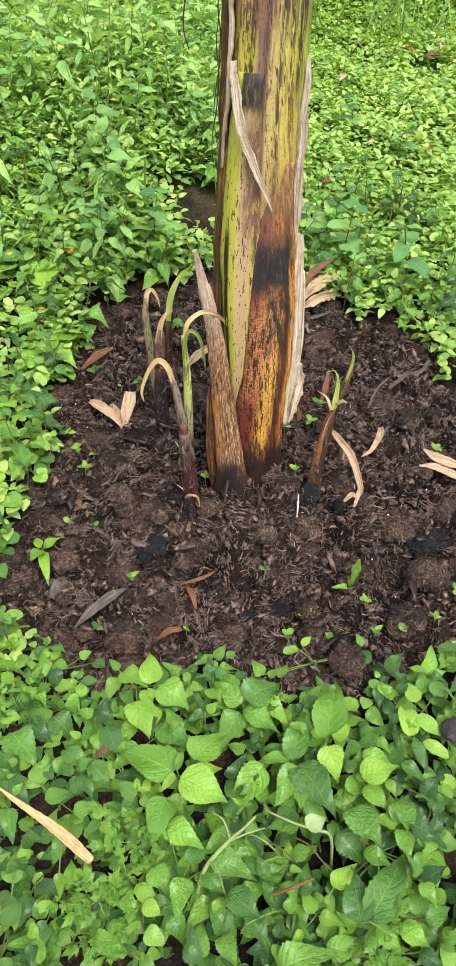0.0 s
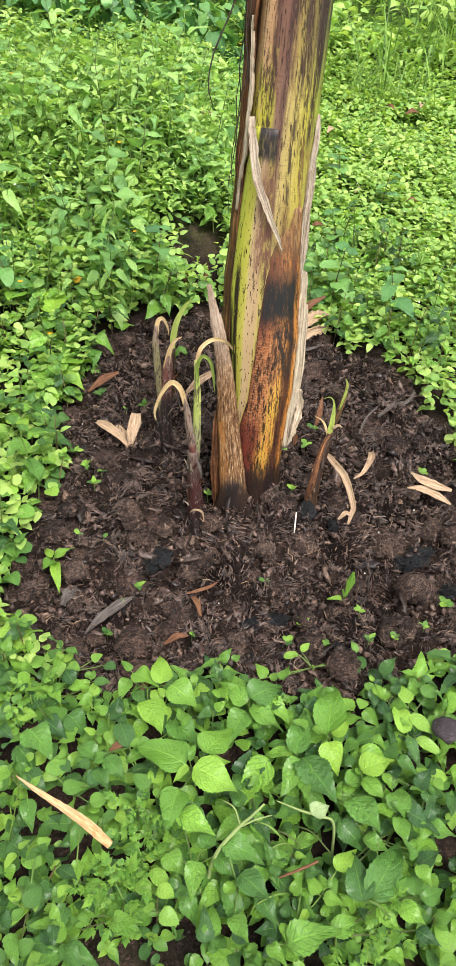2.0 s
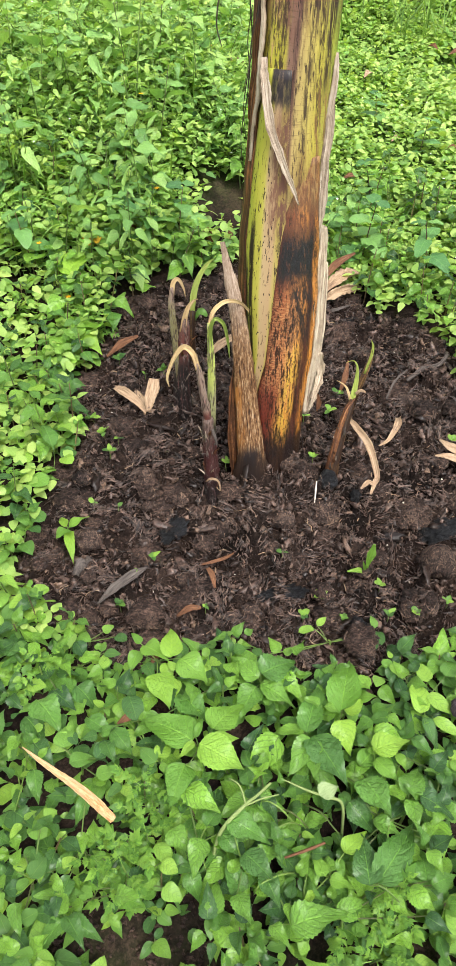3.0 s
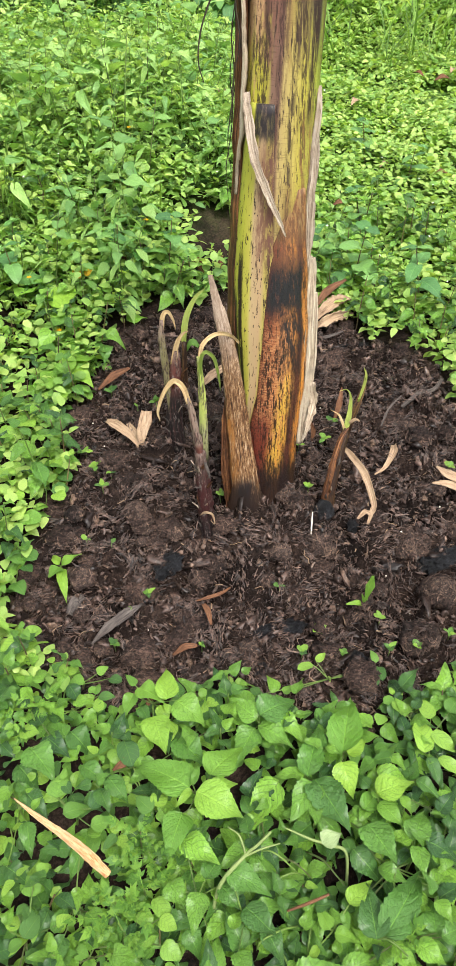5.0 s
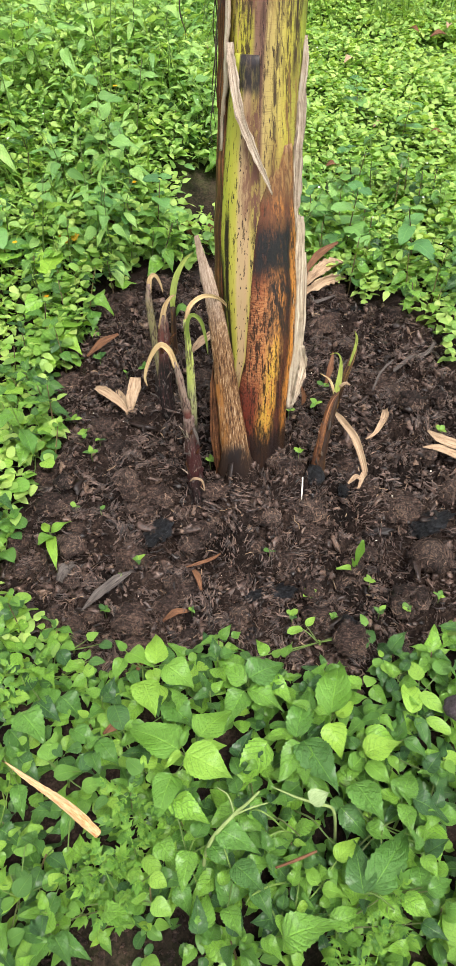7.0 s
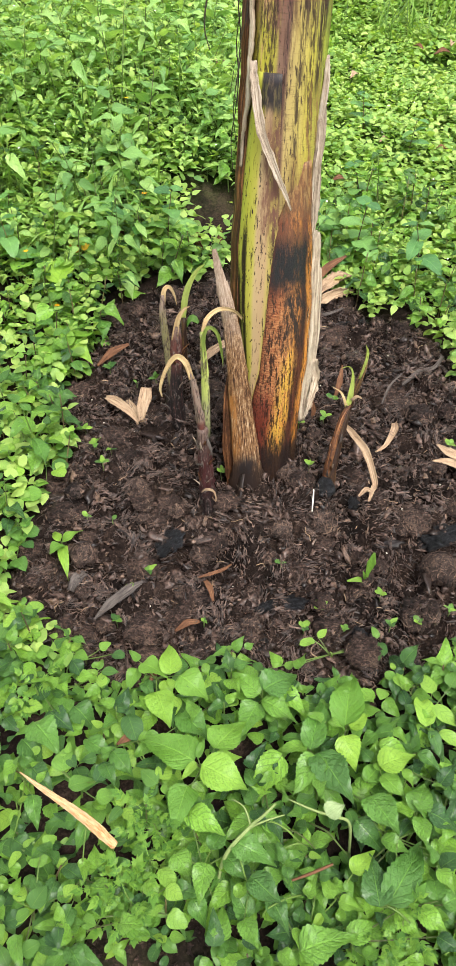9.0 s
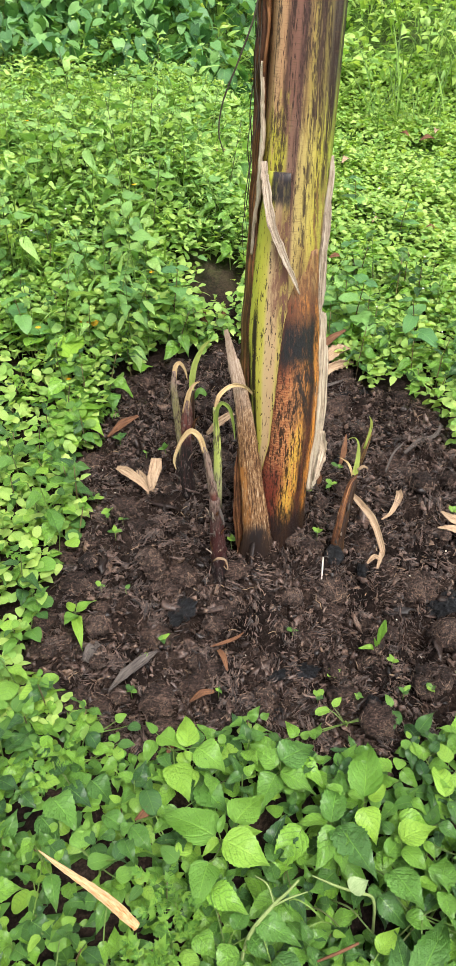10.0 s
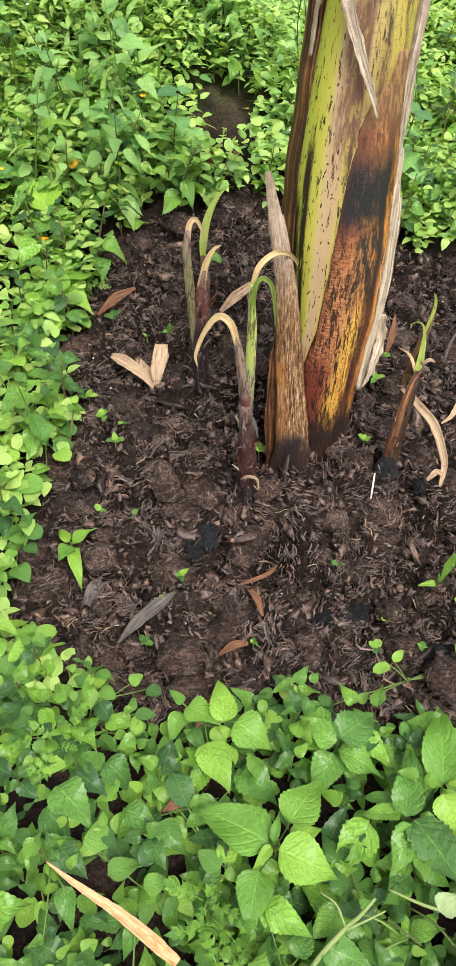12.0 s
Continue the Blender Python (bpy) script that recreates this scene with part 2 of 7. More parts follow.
def trunk_material():
    """Upper stalk: bands of yellow green, tan and purple brown round it, with dark broken streaks."""
    k = Nodes("stalk_upper")
    u, v = k.uv()
    o = k.coord("Object")
    wob = k.noise(k.scaled(o, 9, 9, 2.5), 1.0, 4.0, 0.6)
    rag = k.noise(k.scaled(o, 150, 150, 14), 1.0, 6.0, 0.7)
    uu = k.math("MULTIPLY_ADD", k.math("SUBTRACT", wob, 0.5), 0.02, u)
    d = lambda deg: 0.5 + deg / 360
    col = k.ramp(uu, [
        (0.0, (0.09, 0.05, 0.03)), (d(-100), (0.13, 0.09, 0.03)), (d(-72), (0.1, 0.04, 0.02)), (d(-60), (0.3, 0.25, 0.03)), (d(-46), (0.4, 0.36, 0.035)),
        (d(-24), (0.38, 0.33, 0.04)), (d(-17), (0.2, 0.115, 0.08)), (d(-5), (0.17, 0.085, 0.065)), (d(0), (0.36, 0.26, 0.1)), (d(12), (0.38, 0.29, 0.09)),
        (d(24), (0.4, 0.32, 0.075)), (d(38), (0.4, 0.35, 0.05)), (d(46), (0.3, 0.27, 0.05)), (d(62), (0.3, 0.33, 0.04)),
        (d(72), (0.22, 0.26, 0.035)), (d(79), (0.03, 0.028, 0.02)), (d(110), (0.12, 0.11, 0.04)), (1.0, (0.09, 0.05, 0.03))])
    aged = k.ramp(uu, [
        (0.0, (0.06, 0.035, 0.025)), (d(-75), (0.05, 0.025, 0.018)), (d(-62), (0.2, 0.11, 0.05)), (d(-52), (0.46, 0.28, 0.15)), (d(-36), (0.42, 0.23, 0.12)), (d(-28), (0.14, 0.065, 0.045)),
        (d(-14), (0.19, 0.09, 0.065)), (d(-4), (0.1, 0.045, 0.035)), (d(4), (0.24, 0.15, 0.055)), (d(13), (0.28, 0.21, 0.05)), (d(20), (0.06, 0.03, 0.025)), (d(30), (0.2, 0.15, 0.045)),
        (d(42), (0.06, 0.04, 0.032)), (d(58), (0.045, 0.033, 0.028)), (d(68), (0.2, 0.2, 0.04)), (d(80), (0.02, 0.02, 0.014)), (1.0, (0.06, 0.035, 0.025))])
    high = k.step(k.math("MULTIPLY_ADD", k.math("SUBTRACT", rag, 0.5), 0.5, v), 0.98, 1.12)
    col = k.mix(high, col, aged)
    dark = k.math("MULTIPLY", stem_streaks(k, o, 60, 2.2, 0.5, 0.57), 0.9)
    dark = k.math("MAXIMUM", dark, k.math("MULTIPLY", stem_streaks(k, o, 190, 20, 0.55, 0.61), 0.95))
    for lo, hi, z0, z1, gain in ((-8, -3, 0.6, 2.5, 0.8), (13, 20, 0.55, 2.5, 1.0), (-32, -27, 0.98, 2.5, 0.9), (44, 58, 0.93, 2.5, 0.95), (26, 29, 0.9, 2.5, 0.7), (1, 4, 0.95, 2.5, 0.8)):
        s = k.box(u, v, d(lo), d(hi), z0, z1, rag, 0.012, 0.04)
        dark = k.math("MAXIMUM", dark, k.math("MULTIPLY", s, k.step(rag, 0.4, 0.52, 0.0, gain)))
    col = k.mix(dark, col, (0.024, 0.01, 0.009))
    rust = k.box(u, v, d(8), d(58), 0.55, 0.8, rag, 0.03, 0.07)
    col = k.mix(k.math("MULTIPLY", rust, k.step(rag, 0.36, 0.52, 1.0, 0.55)), col, (0.12, 0.048, 0.022))
    streaky = k.box(u, v, d(28), d(62), 0.72, 0.93, rag, 0.03, 0.07)
    col = k.mix(k.math("MULTIPLY", streaky, k.step(rag, 0.42, 0.55, 0.9, 0.1)), col, (0.17, 0.08, 0.035))
    rib = k.noise(k.scaled(o, 300, 300, 6), 1.0, 4.0, 0.6)
    rung = k.noise(k.scaled(o, 40, 40, 420), 1.0, 3.0, 0.6)
    col = k.mix(k.step(rung, 0.55, 0.66, 0.0, 0.4), col, (0.09, 0.05, 0.025))
    k.bump(k.math("ADD", rib, k.math("MULTIPLY", rung, 0.6)), 0.5, 0.0015)
    return k.done(col, k.step(rib, 0.3, 0.7, 0.35, 0.55), 0.3)


def green_sheath_material():
    k = Nodes("green_sheath")
    u, v = k.uv()
    o = k.coord("Object")
    wob = k.noise(k.scaled(o, 12, 12, 3), 1.0, 4.0, 0.6)
    rag = k.noise(k.scaled(o, 150, 150, 20), 1.0, 6.0, 0.72)
    uu = k.math("MULTIPLY_ADD", k.math("SUBTRACT", wob, 0.5), 0.08, u)
    col = k.ramp(uu, [(0.0, (0.2, 0.17, 0.03)), (0.1, (0.33, 0.34, 0.045)), (0.3, (0.4, 0.38, 0.05)), (0.5, (0.41, 0.36, 0.07)), (0.57, (0.4, 0.28, 0.15)), (0.74, (0.36, 0.235, 0.13)), (0.82, (0.33, 0.26, 0.07)), (1.0, (0.28, 0.21, 0.06))])
    col = k.mix(k.step(v, 0.3, 0.02, 0.0, 0.4), col, (0.45, 0.38, 0.03))
    dark = k.math("MULTIPLY", stem_streaks(k, o, 150, 7, 0.55, 0.62), 0.95)
    speck = k.step(k.noise(k.scaled(o, 210, 210, 70), 1.0, 2.0, 0.5), 0.64, 0.68)
    dark = k.math("MAXIMUM", dark, speck)
    dark = k.math("MAXIMUM", dark, k.box(u, v, -0.1, 0.17, -0.2, 0.56, rag, 0.07, 0.03))
    dark = k.math("MAXIMUM", dark, k.math("MULTIPLY", k.box(u, v, 0.2, 0.34, 0.3, 0.66, rag, 0.035, 0.02), k.step(rag, 0.34, 0.42)))
    dark = k.math("MAXIMUM", dark, k.math("MULTIPLY", k.box(u, v, 0.86, 0.98, 0.35, 0.9, rag, 0.05, 0.03), k.step(rag, 0.42, 0.54)))
    col = k.mix(dark, col, (0.018, 0.009, 0.007))
    redbr = k.box(u, v, 0.62, 1.2, 0.66, 0.9, rag, 0.1, 0.05)
    col = k.mix(k.math("MULTIPLY", redbr, k.step(rag, 0.4, 0.56, 0.35, 0.9)), col, (0.13, 0.055, 0.04))
    black = k.box(u, v, 0.3, 1.2, 0.9, 1.1, rag, 0.05, 0.014)
    col = k.mix(k.math("MULTIPLY", black, k.step(rag, 0.45, 0.65, 1.0, 0.75)), col, (0.02, 0.015, 0.017))
    rib = k.noise(k.scaled(o, 300, 300, 5), 1.0, 4.0, 0.6)
    k.bump(rib, 0.4, 0.0012)
    return k.done(col, k.step(rag, 0.3, 0.7, 0.33, 0.5), 0.3)


def red_sheath_material():
    k = Nodes("red_sheath")
    u, v = k.uv()
    o = k.coord("Object")
    rag = k.noise(k.scaled(o, 130, 130, 20), 1.0, 6.0, 0.72)
    soft = k.noise(k.scaled(o, 30, 30, 5), 1.0, 4.0, 0.6)
    fine = k.noise(k.scaled(o, 330, 330, 16), 1.0, 4.0, 0.65)
    col = k.ramp(k.math("MULTIPLY_ADD", k.math("SUBTRACT", soft, 0.5), 0.35, u), [(0.0, (0.1, 0.018, 0.01)), (0.22, (0.2, 0.055, 0.02)), (0.42, (0.33, 0.125, 0.036)), (0.6, (0.4, 0.16, 0.03)), (0.7, (0.06, 0.02, 0.012)), (0.8, (0.08, 0.026, 0.014)), (0.87, (0.46, 0.18, 0.03)), (1.0, (0.36, 0.15, 0.04))])
    pale = k.box(u, v, 0.02, 0.6, 0.2, 0.5, rag, 0.12, 0.06)
    rung = k.noise(k.scaled(o, 60, 60, 420), 1.0, 4.0, 0.7)
    col = k.mix(k.math("MULTIPLY", pale, k.step(rung, 0.45, 0.55, 0.1, 0.8)), col, (0.42, 0.2, 0.09))
    yel = k.box(u, v, 0.4, 0.64, 0.07, 0.36, rag, 0.08, 0.05)
    col = k.mix(k.math("MULTIPLY", yel, k.step(rag, 0.48, 0.58, 0.9, 0.15)), col, (0.47, 0.28, 0.045))
    red = k.box(u, v, -0.2, 0.42, 0.02, 0.26, rag, 0.1, 0.05)
    col = k.mix(k.math("MULTIPLY", red, 0.8), col, (0.11, 0.016, 0.012))
    streak = stem_streaks(k, o, 120, 9, 0.48, 0.55)
    col = k.mix(k.math("MULTIPLY", streak, 0.95), col, (0.022, 0.009, 0.006))
    col = k.mix(k.step(fine, 0.55, 0.66, 0.0, 0.6), col, (0.03, 0.012, 0.008))
    dots = k.step(k.noise(k.scaled(o, 230, 230, 120), 1.0, 2.0, 0.5), 0.57, 0.62, 0.0, 0.6)
    col = k.mix(dots, col, (0.03, 0.01, 0.008))
    apex = k.box(u, v, -0.5, 1.5, 0.63, 1.2, rag, 0.1, 0.03)
    col = k.mix(k.math("MULTIPLY", apex, k.step(rag, 0.42, 0.56, 0.25, 0.9)), col, (0.1, 0.04, 0.02))
    fade = k.box(u, v, -0.5, 1.5, 0.7, 1.2, rag, 0.1, 0.03)
    col = k.mix(k.math("MULTIPLY", fade, k.step(rag, 0.42, 0.56, 0.9, 0.1)), col, (0.24, 0.145, 0.06))
    black = k.box(u, v, 0.02, 0.84, 0.525, 0.645, rag, 0.1, 0.035)
    tail = k.box(u, v, 0.36, 0.82, 0.4, 0.55, rag, 0.1, 0.05)
    col = k.mix(k.math("MAXIMUM", k.math("MULTIPLY", black, k.step(rag, 0.5, 0.66, 1.0, 0.8)), k.math("MULTIPLY", tail, k.step(rag, 0.42, 0.54, 0.2, 0.95))), col, (0.011, 0.0105, 0.012))
    foot = k.step(k.math("MULTIPLY_ADD", k.math("SUBTRACT", rag, 0.5), 0.26, v), 0.15, 0.06)
    col = k.mix(k.math("MULTIPLY", foot, 0.95), col, (0.012, 0.0075, 0.007))
    k.bump(k.math("ADD", k.math("ADD", rung, rag), fine), 0.6, 0.002)
    return k.done(col, k.step(rag, 0.35, 0.65, 0.32, 0.55), 0.3)


M_TRUNK, M_GREENSH, M_REDSH = trunk_material(), green_sheath_material(), red_sheath_material()
M_DARKSH = dry_material("dark_dried_sheath", (0.34, 0.15, 0.055), (0.07, 0.028, 0.013), (0.006, 0.004, 0.004), lengthwise=1.6, spots=0.6, rough=0.5)
M_CREAMSH = dry_material("cream_dried_sheath", (0.6, 0.53, 0.42), (0.36, 0.28, 0.2), (0.08, 0.05, 0.035), lengthwise=2.6, spots=0.55)
M_GREYSH = dry_material("grey_tan_sheath", (0.52, 0.45, 0.37), (0.3, 0.23, 0.17), (0.07, 0.045, 0.032), lengthwise=4.0, spots=0.35)


def sucker_sheath_material():
    """Dried sucker sheath: tan above, orange brown streaks, charred at the foot."""
    k = Nodes("sucker_sheath")
    u, v = k.uv()
    o = k.coord("Object")
    n = k.node("ShaderNodeCombineXYZ")
    k.put(u, n.inputs[0])
    k.put(v, n.inputs[1])
    rag = k.noise(k.scaled(o, 110, 110, 18), 1.0, 6.0, 0.72)
    fibre = k.math("ADD", k.math("MULTIPLY", k.noise(k.scaled(n.outputs[0], 40, 9.0, 1), 1.0, 5.0, 0.7), 0.5), k.math("MULTIPLY", k.noise(k.scaled(o, 190, 190, 30), 1.0, 6.0, 0.75), 0.5))
    low = k.ramp(fibre, [(0.4, (0.014, 0.007, 0.005)), (0.47, (0.085, 0.036, 0.014)), (0.53, (0.2, 0.11, 0.05)), (0.6, (0.4, 0.29, 0.19))])
    top = k.ramp(fibre, [(0.34, (0.1, 0.068, 0.05)), (0.48, (0.25, 0.175, 0.125)), (0.62, (0.42, 0.33, 0.26))])
    col = k.mix(k.step(k.math("MULTIPLY_ADD", rag, 0.25, v), 0.46, 0.66), low, top)
    rung = k.noise(k.scaled(o, 90, 90, 300), 1.0, 4.0, 0.7)
    mid = k.box(u, v, 0.35, 1.2, 0.2, 0.5, rag, 0.1, 0.06)
    col = k.mix(k.math("MULTIPLY", mid, k.step(rung, 0.5, 0.58, 0.0, 0.2)), col, (0.045, 0.022, 0.014))
    orange = k.box(u, v, 0.12, 0.38, 0.06, 0.26, rag, 0.08, 0.04)
    col = k.mix(k.math("MULTIPLY", orange, k.step(rag, 0.42, 0.54, 0.85, 0.2)), col, (0.27, 0.11, 0.025))
    pale = k.math("MULTIPLY", k.step(u, 0.87, 0.93), k.step(rag, 0.4, 0.55, 0.3, 0.9))
    col = k.mix(pale, col, (0.42, 0.31, 0.2))
    edge = k.step(u, 0.12, 0.0)
    col = k.mix(k.math("MULTIPLY", edge, 0.8), col, (0.03, 0.018, 0.013))
    foot = k.box(u, v, 0.3, 0.62, -0.1, 0.075, rag, 0.1, 0.03)
    col = k.mix(foot, col, (0.01, 0.0115, 0.014))
    base = k.step(k.math("MULTIPLY_ADD", k.math("SUBTRACT", rag, 0.5), 0.2, v), 0.09, 0.02)
    col = k.mix(k.math("MULTIPLY", base, 0.92), col, (0.016, 0.009, 0.007))
    k.bump(k.math("ADD", fibre, k.math("MULTIPLY", rung, 0.4)), 0.5, 0.0015)
    return k.done(col, 0.6, 0.2)


def young_sucker_material(name, top, mid, low, z_mid, z_top):
    k = Nodes(name)
    u, v = k.uv()
    o = k.coord("Object")
    rag = k.noise(k.scaled(o, 90, 90, 24), 1.0, 5.0, 0.7)
    vv = k.math("MULTIPLY_ADD", k.math("SUBTRACT", rag, 0.5), 0.08, v)
    col = k.mix(k.step(vv, z_mid - 0.03, z_mid + 0.04), low, mid)
    col = k.mix(k.step(vv, z_top - 0.04, z_top + 0.04), col, top)
    streak = stem_streaks(k, o, 200, 9, 0.47, 0.55)
    col = k.mix(k.math("MULTIPLY", streak, 0.9), col, (0.03, 0.016, 0.014))
    pale = k.noise(k.scaled(o, 200, 200, 10), 1.0, 4.0, 0.6)
    col = k.mix(k.step(pale, 0.58, 0.7, 0.0, 0.5), col, tuple(min(0.6, c * 1.8 + 0.03) for c in mid))
    flake = k.noise(k.scaled(o, 120, 120, 60), 1.0, 5.0, 0.7)
    col = k.mix(k.step(flake, 0.56, 0.63, 0.0, 0.6), col, (0.2, 0.17, 0.15))
    k.bump(k.math("ADD", rag, flake), 0.8, 0.004)
    return k.done(col, 0.5, 0.25)


M_SUCK1 = sucker_sheath_material()
M_SUCK2 = young_sucker_material("dark_red_sucker", (0.13, 0.085, 0.07), (0.045, 0.012, 0.012), (0.009, 0.006, 0.006), 0.06, 0.2)
M_SUCK3 = young_sucker_material("green_sucker", (0.36, 0.4, 0.1), (0.26, 0.26, 0.12), (0.02, 0.016, 0.012), 0.2, 0.3)
M_SUCK4 = young_sucker_material("pink_sucker", (0.2, 0.14, 0.11), (0.105, 0.035, 0.028), (0.01, 0.0075, 0.0075), 0.19, 0.3)
M_SUCK5 = dry_material("brown_sucker", (0.26, 0.15, 0.045), (0.03, 0.014, 0.008), (0.005, 0.004, 0.0037), lengthwise=0.8, spots=0.8, rough=0.45)
M_SUCK6 = young_sucker_material("grey_green_sucker", (0.22, 0.15, 0.12), (0.15, 0.13, 0.06), (0.03, 0.02, 0.014), 0.12, 0.36)
M_FRESH = leaf_material("fresh_sucker_leaf", (0.36, 0.42, 0.08), (0.3, 0.37, 0.07), (0.22, 0.3, 0.06), veins=1.0, vein_gain=0.1, spots=0.1, glow=0.2, coat=0.1)
M_WILT = dry_material("wilted_leaf", (0.5, 0.4, 0.22), (0.4, 0.28, 0.14), (0.16, 0.09, 0.05), spots=0.2)


# ---- mesh helpers ----
def mesh_np(name, verts, quads, uvs, material, smooth=True):
    """A mesh from arrays of places, four-cornered faces and one uv for each place."""
    verts, quads, uvs = np.asarray(verts, float), np.asarray(quads, int), np.asarray(uvs, float)
    me = bpy.data.meshes.new(name)
    me.vertices.add(len(verts))
    me.vertices.foreach_set("co", verts.ravel())
    me.loops.add(quads.size)
    me.loops.foreach_set("vertex_index", quads.ravel())
    me.polygons.add(len(quads))
    me.polygons.foreach_set("loop_start", np.arange(len(quads)) * 4)
    me.polygons.foreach_set("use_smooth", np.full(len(quads), smooth))
    me.update(calc_edges=True)
    layer = me.uv_layers.new(name="UVMap")
    layer.data.foreach_set("uv", uvs[quads.ravel()].ravel())
    me.materials.append(material)
    return me


def thing(name, at, label, category, group="", kind=""):
    ob = new(name)
    ob.location = at
    ob.empty_display_size = 0.05
    return tagged(ob, label, category, group, kind)


def part(name, me, parent, label="", m=None):
    ob = new(name, me)
    ob.parent = parent
    if m is not None:
        ob.matrix_basis = m
    return tagged(ob, label)


def single(name, me, label, category, group="", kind="", m=None):
    ob = new(name, me)
    if m is not None:
        ob.matrix_basis = m
    return tagged(ob, label, category, group, kind)


def grid_quads(rows, cols, wrap=False):
    q = []
    for i in range(rows - 1):
        for j in range(cols if wrap else cols - 1):
            k = (j + 1) % cols
            q.append((i * cols + j, i * cols + k, (i + 1) * cols + k, (i + 1) * cols + j))
    return q


def spline(points, n):
    """n places along a smooth curve through the points."""
    p = np.asarray(points, float)
    if len(p) == 2:
        return p[0] + (p[1] - p[0]) * np.linspace(0, 1, n)[:, None]
    q = np.vstack([2 * p[0] - p[1], p, 2 * p[-1] - p[-2]])
    out = []
    for s in np.linspace(0, len(p) - 1.000001, n):
        i, f = int(s), s - int(s)
        a, b, c, d = q[i], q[i + 1], q[i + 2], q[i + 3]
        out.append(0.5 * (2 * b + (c - a) * f + (2 * a - 5 * b + 4 * c - d) * f ** 2 + (3 * b - a - 3 * c + d) * f ** 3))
    return np.array(out)


def frames_along(p, facing):
    """Tangent, side and normal along a curve; the normal stays near facing."""
    t = np.gradient(p, axis=0)
    t /= np.linalg.norm(t, axis=1)[:, None]
    f = np.asarray(facing, float)
    side = np.cross(t, f)
    side /= np.linalg.norm(side, axis=1)[:, None] + 1e-9
    nor = np.cross(side, t)
    return t, side, nor


def tube(name, points, radii, material, n=12, sides=10, facing=(0, -1, 0), flat=1.0, rough=0.0, seed=0):
    """A round or flattened stalk along a curve, closed at both ends; uv = (round, height)."""
    rng = np.random.default_rng(seed)
    p = spline(points, n)
    r = np.interp(np.linspace(0, 1, n), np.linspace(0, 1, len(radii)), radii)
    t, side, nor = frames_along(p, facing)
    p = np.vstack([p[0], p, p[-1]])
    side, nor = np.vstack([side[0], side, side[-1]]), np.vstack([nor[0], nor, nor[-1]])
    r = np.r_[r[0] * 0.02, r, r[-1] * 0.02]
    a = np.linspace(0, 2 * np.pi, sides, endpoint=False)
    wob = 1 + rough * rng.standard_normal((1, sides)) * 0.7 + rough * rng.standard_normal((len(p), sides)) * 0.5
    v = p[:, None] + (np.sin(a)[None, :, None] * side[:, None] - np.cos(a)[None, :, None] * nor[:, None] * flat * -1) * (r[:, None] * wob)[..., None]
    uv = np.stack([np.broadcast_to(a / (2 * np.pi), v.shape[:2]), v[..., 2]], -1)
    return mesh_np(name, v.reshape(-1, 3), grid_quads(len(p), sides, True), uv.reshape(-1, 2), material)


def ribbon(name, points, widths, material, n=16, cols=5, facing=(0, -1, 0.4), cup=0.3, thick=0.0012, twist=0.0, ragged=0.0, seed=0):
    """A leaf blade or torn strip along a curve, with thickness; uv = (across, along)."""
    rng = np.random.default_rng(seed)
    p = spline(points, n)
    w = np.interp(np.linspace(0, 1, n), np.linspace(0, 1, len(widths)), widths)
    t, side, nor = frames_along(p, facing)
    if twist:
        a = np.linspace(0, radians(twist), n)[:, None]
        side, nor = side * np.cos(a) + nor * np.sin(a), nor * np.cos(a) - side * np.sin(a)
    c = np.linspace(-1, 1, cols)
    edge = 1 + ragged * rng.standard_normal((n, cols)) * np.abs(c)
    off = c * edge
    face = p[:, None] + side[:, None] * (off * w[:, None] / 2)[..., None] + nor[:, None] * ((c ** 2)[None] * w[:, None] * cup + rng.standard_normal((n, cols)) * ragged * 0.12 * w[:, None])[..., None]
    back = face - nor[:, None] * thick
    uv = np.stack([np.broadcast_to((c + 1) / 2, (n, cols)), np.broadcast_to(np.linspace(0, 1, n)[:, None], (n, cols))], -1)
    ring = np.concatenate([face, back[:, ::-1]], 1)
    uvr = np.concatenate([uv, uv[:, ::-1]], 1)
    k = 2 * cols
    q = grid_quads(n, k, True)
    for i, row in ((0, 0), (0, n - 1)):
        for j in range(cols - 1):
            b = row * k
            f = (b + j, b + j + 1, b + k - 2 - j, b + k - 1 - j)
            q.append(f if row else f[::-1])
    return mesh_np(name, ring.reshape(-1, 3), q, uvr.reshape(-1, 2), material)


def lump(name, radius, material, seed, squash=0.7, rough=0.35, freq=2.0, sub=3, stretch=(1, 1, 1)):
    """A broken clod or chunk with uneven sides."""
    bm = bmesh.new()
    bmesh.ops.create_icosphere(bm, subdivisions=sub, radius=1)
    off = Vector((seed * 3.17, seed * 1.71, seed * 0.93))
    for v in bm.verts:
        d = 1 + rough * noise.noise(v.co * freq + off) + rough * 0.5 * noise.noise(v.co * freq * 3.1 + off) + rough * 0.3 * noise.noise(v.co * freq * 7 + off)
        v.co = Vector((v.co.x * stretch[0], v.co.y * stretch[1], v.co.z * stretch[2] * squash)) * d * radius
    for f in bm.faces:
        f.smooth = True
    me = bpy.data.meshes.new(name)
    bm.to_mesh(me)
    bm.free()
    me.materials.append(material)
    return me


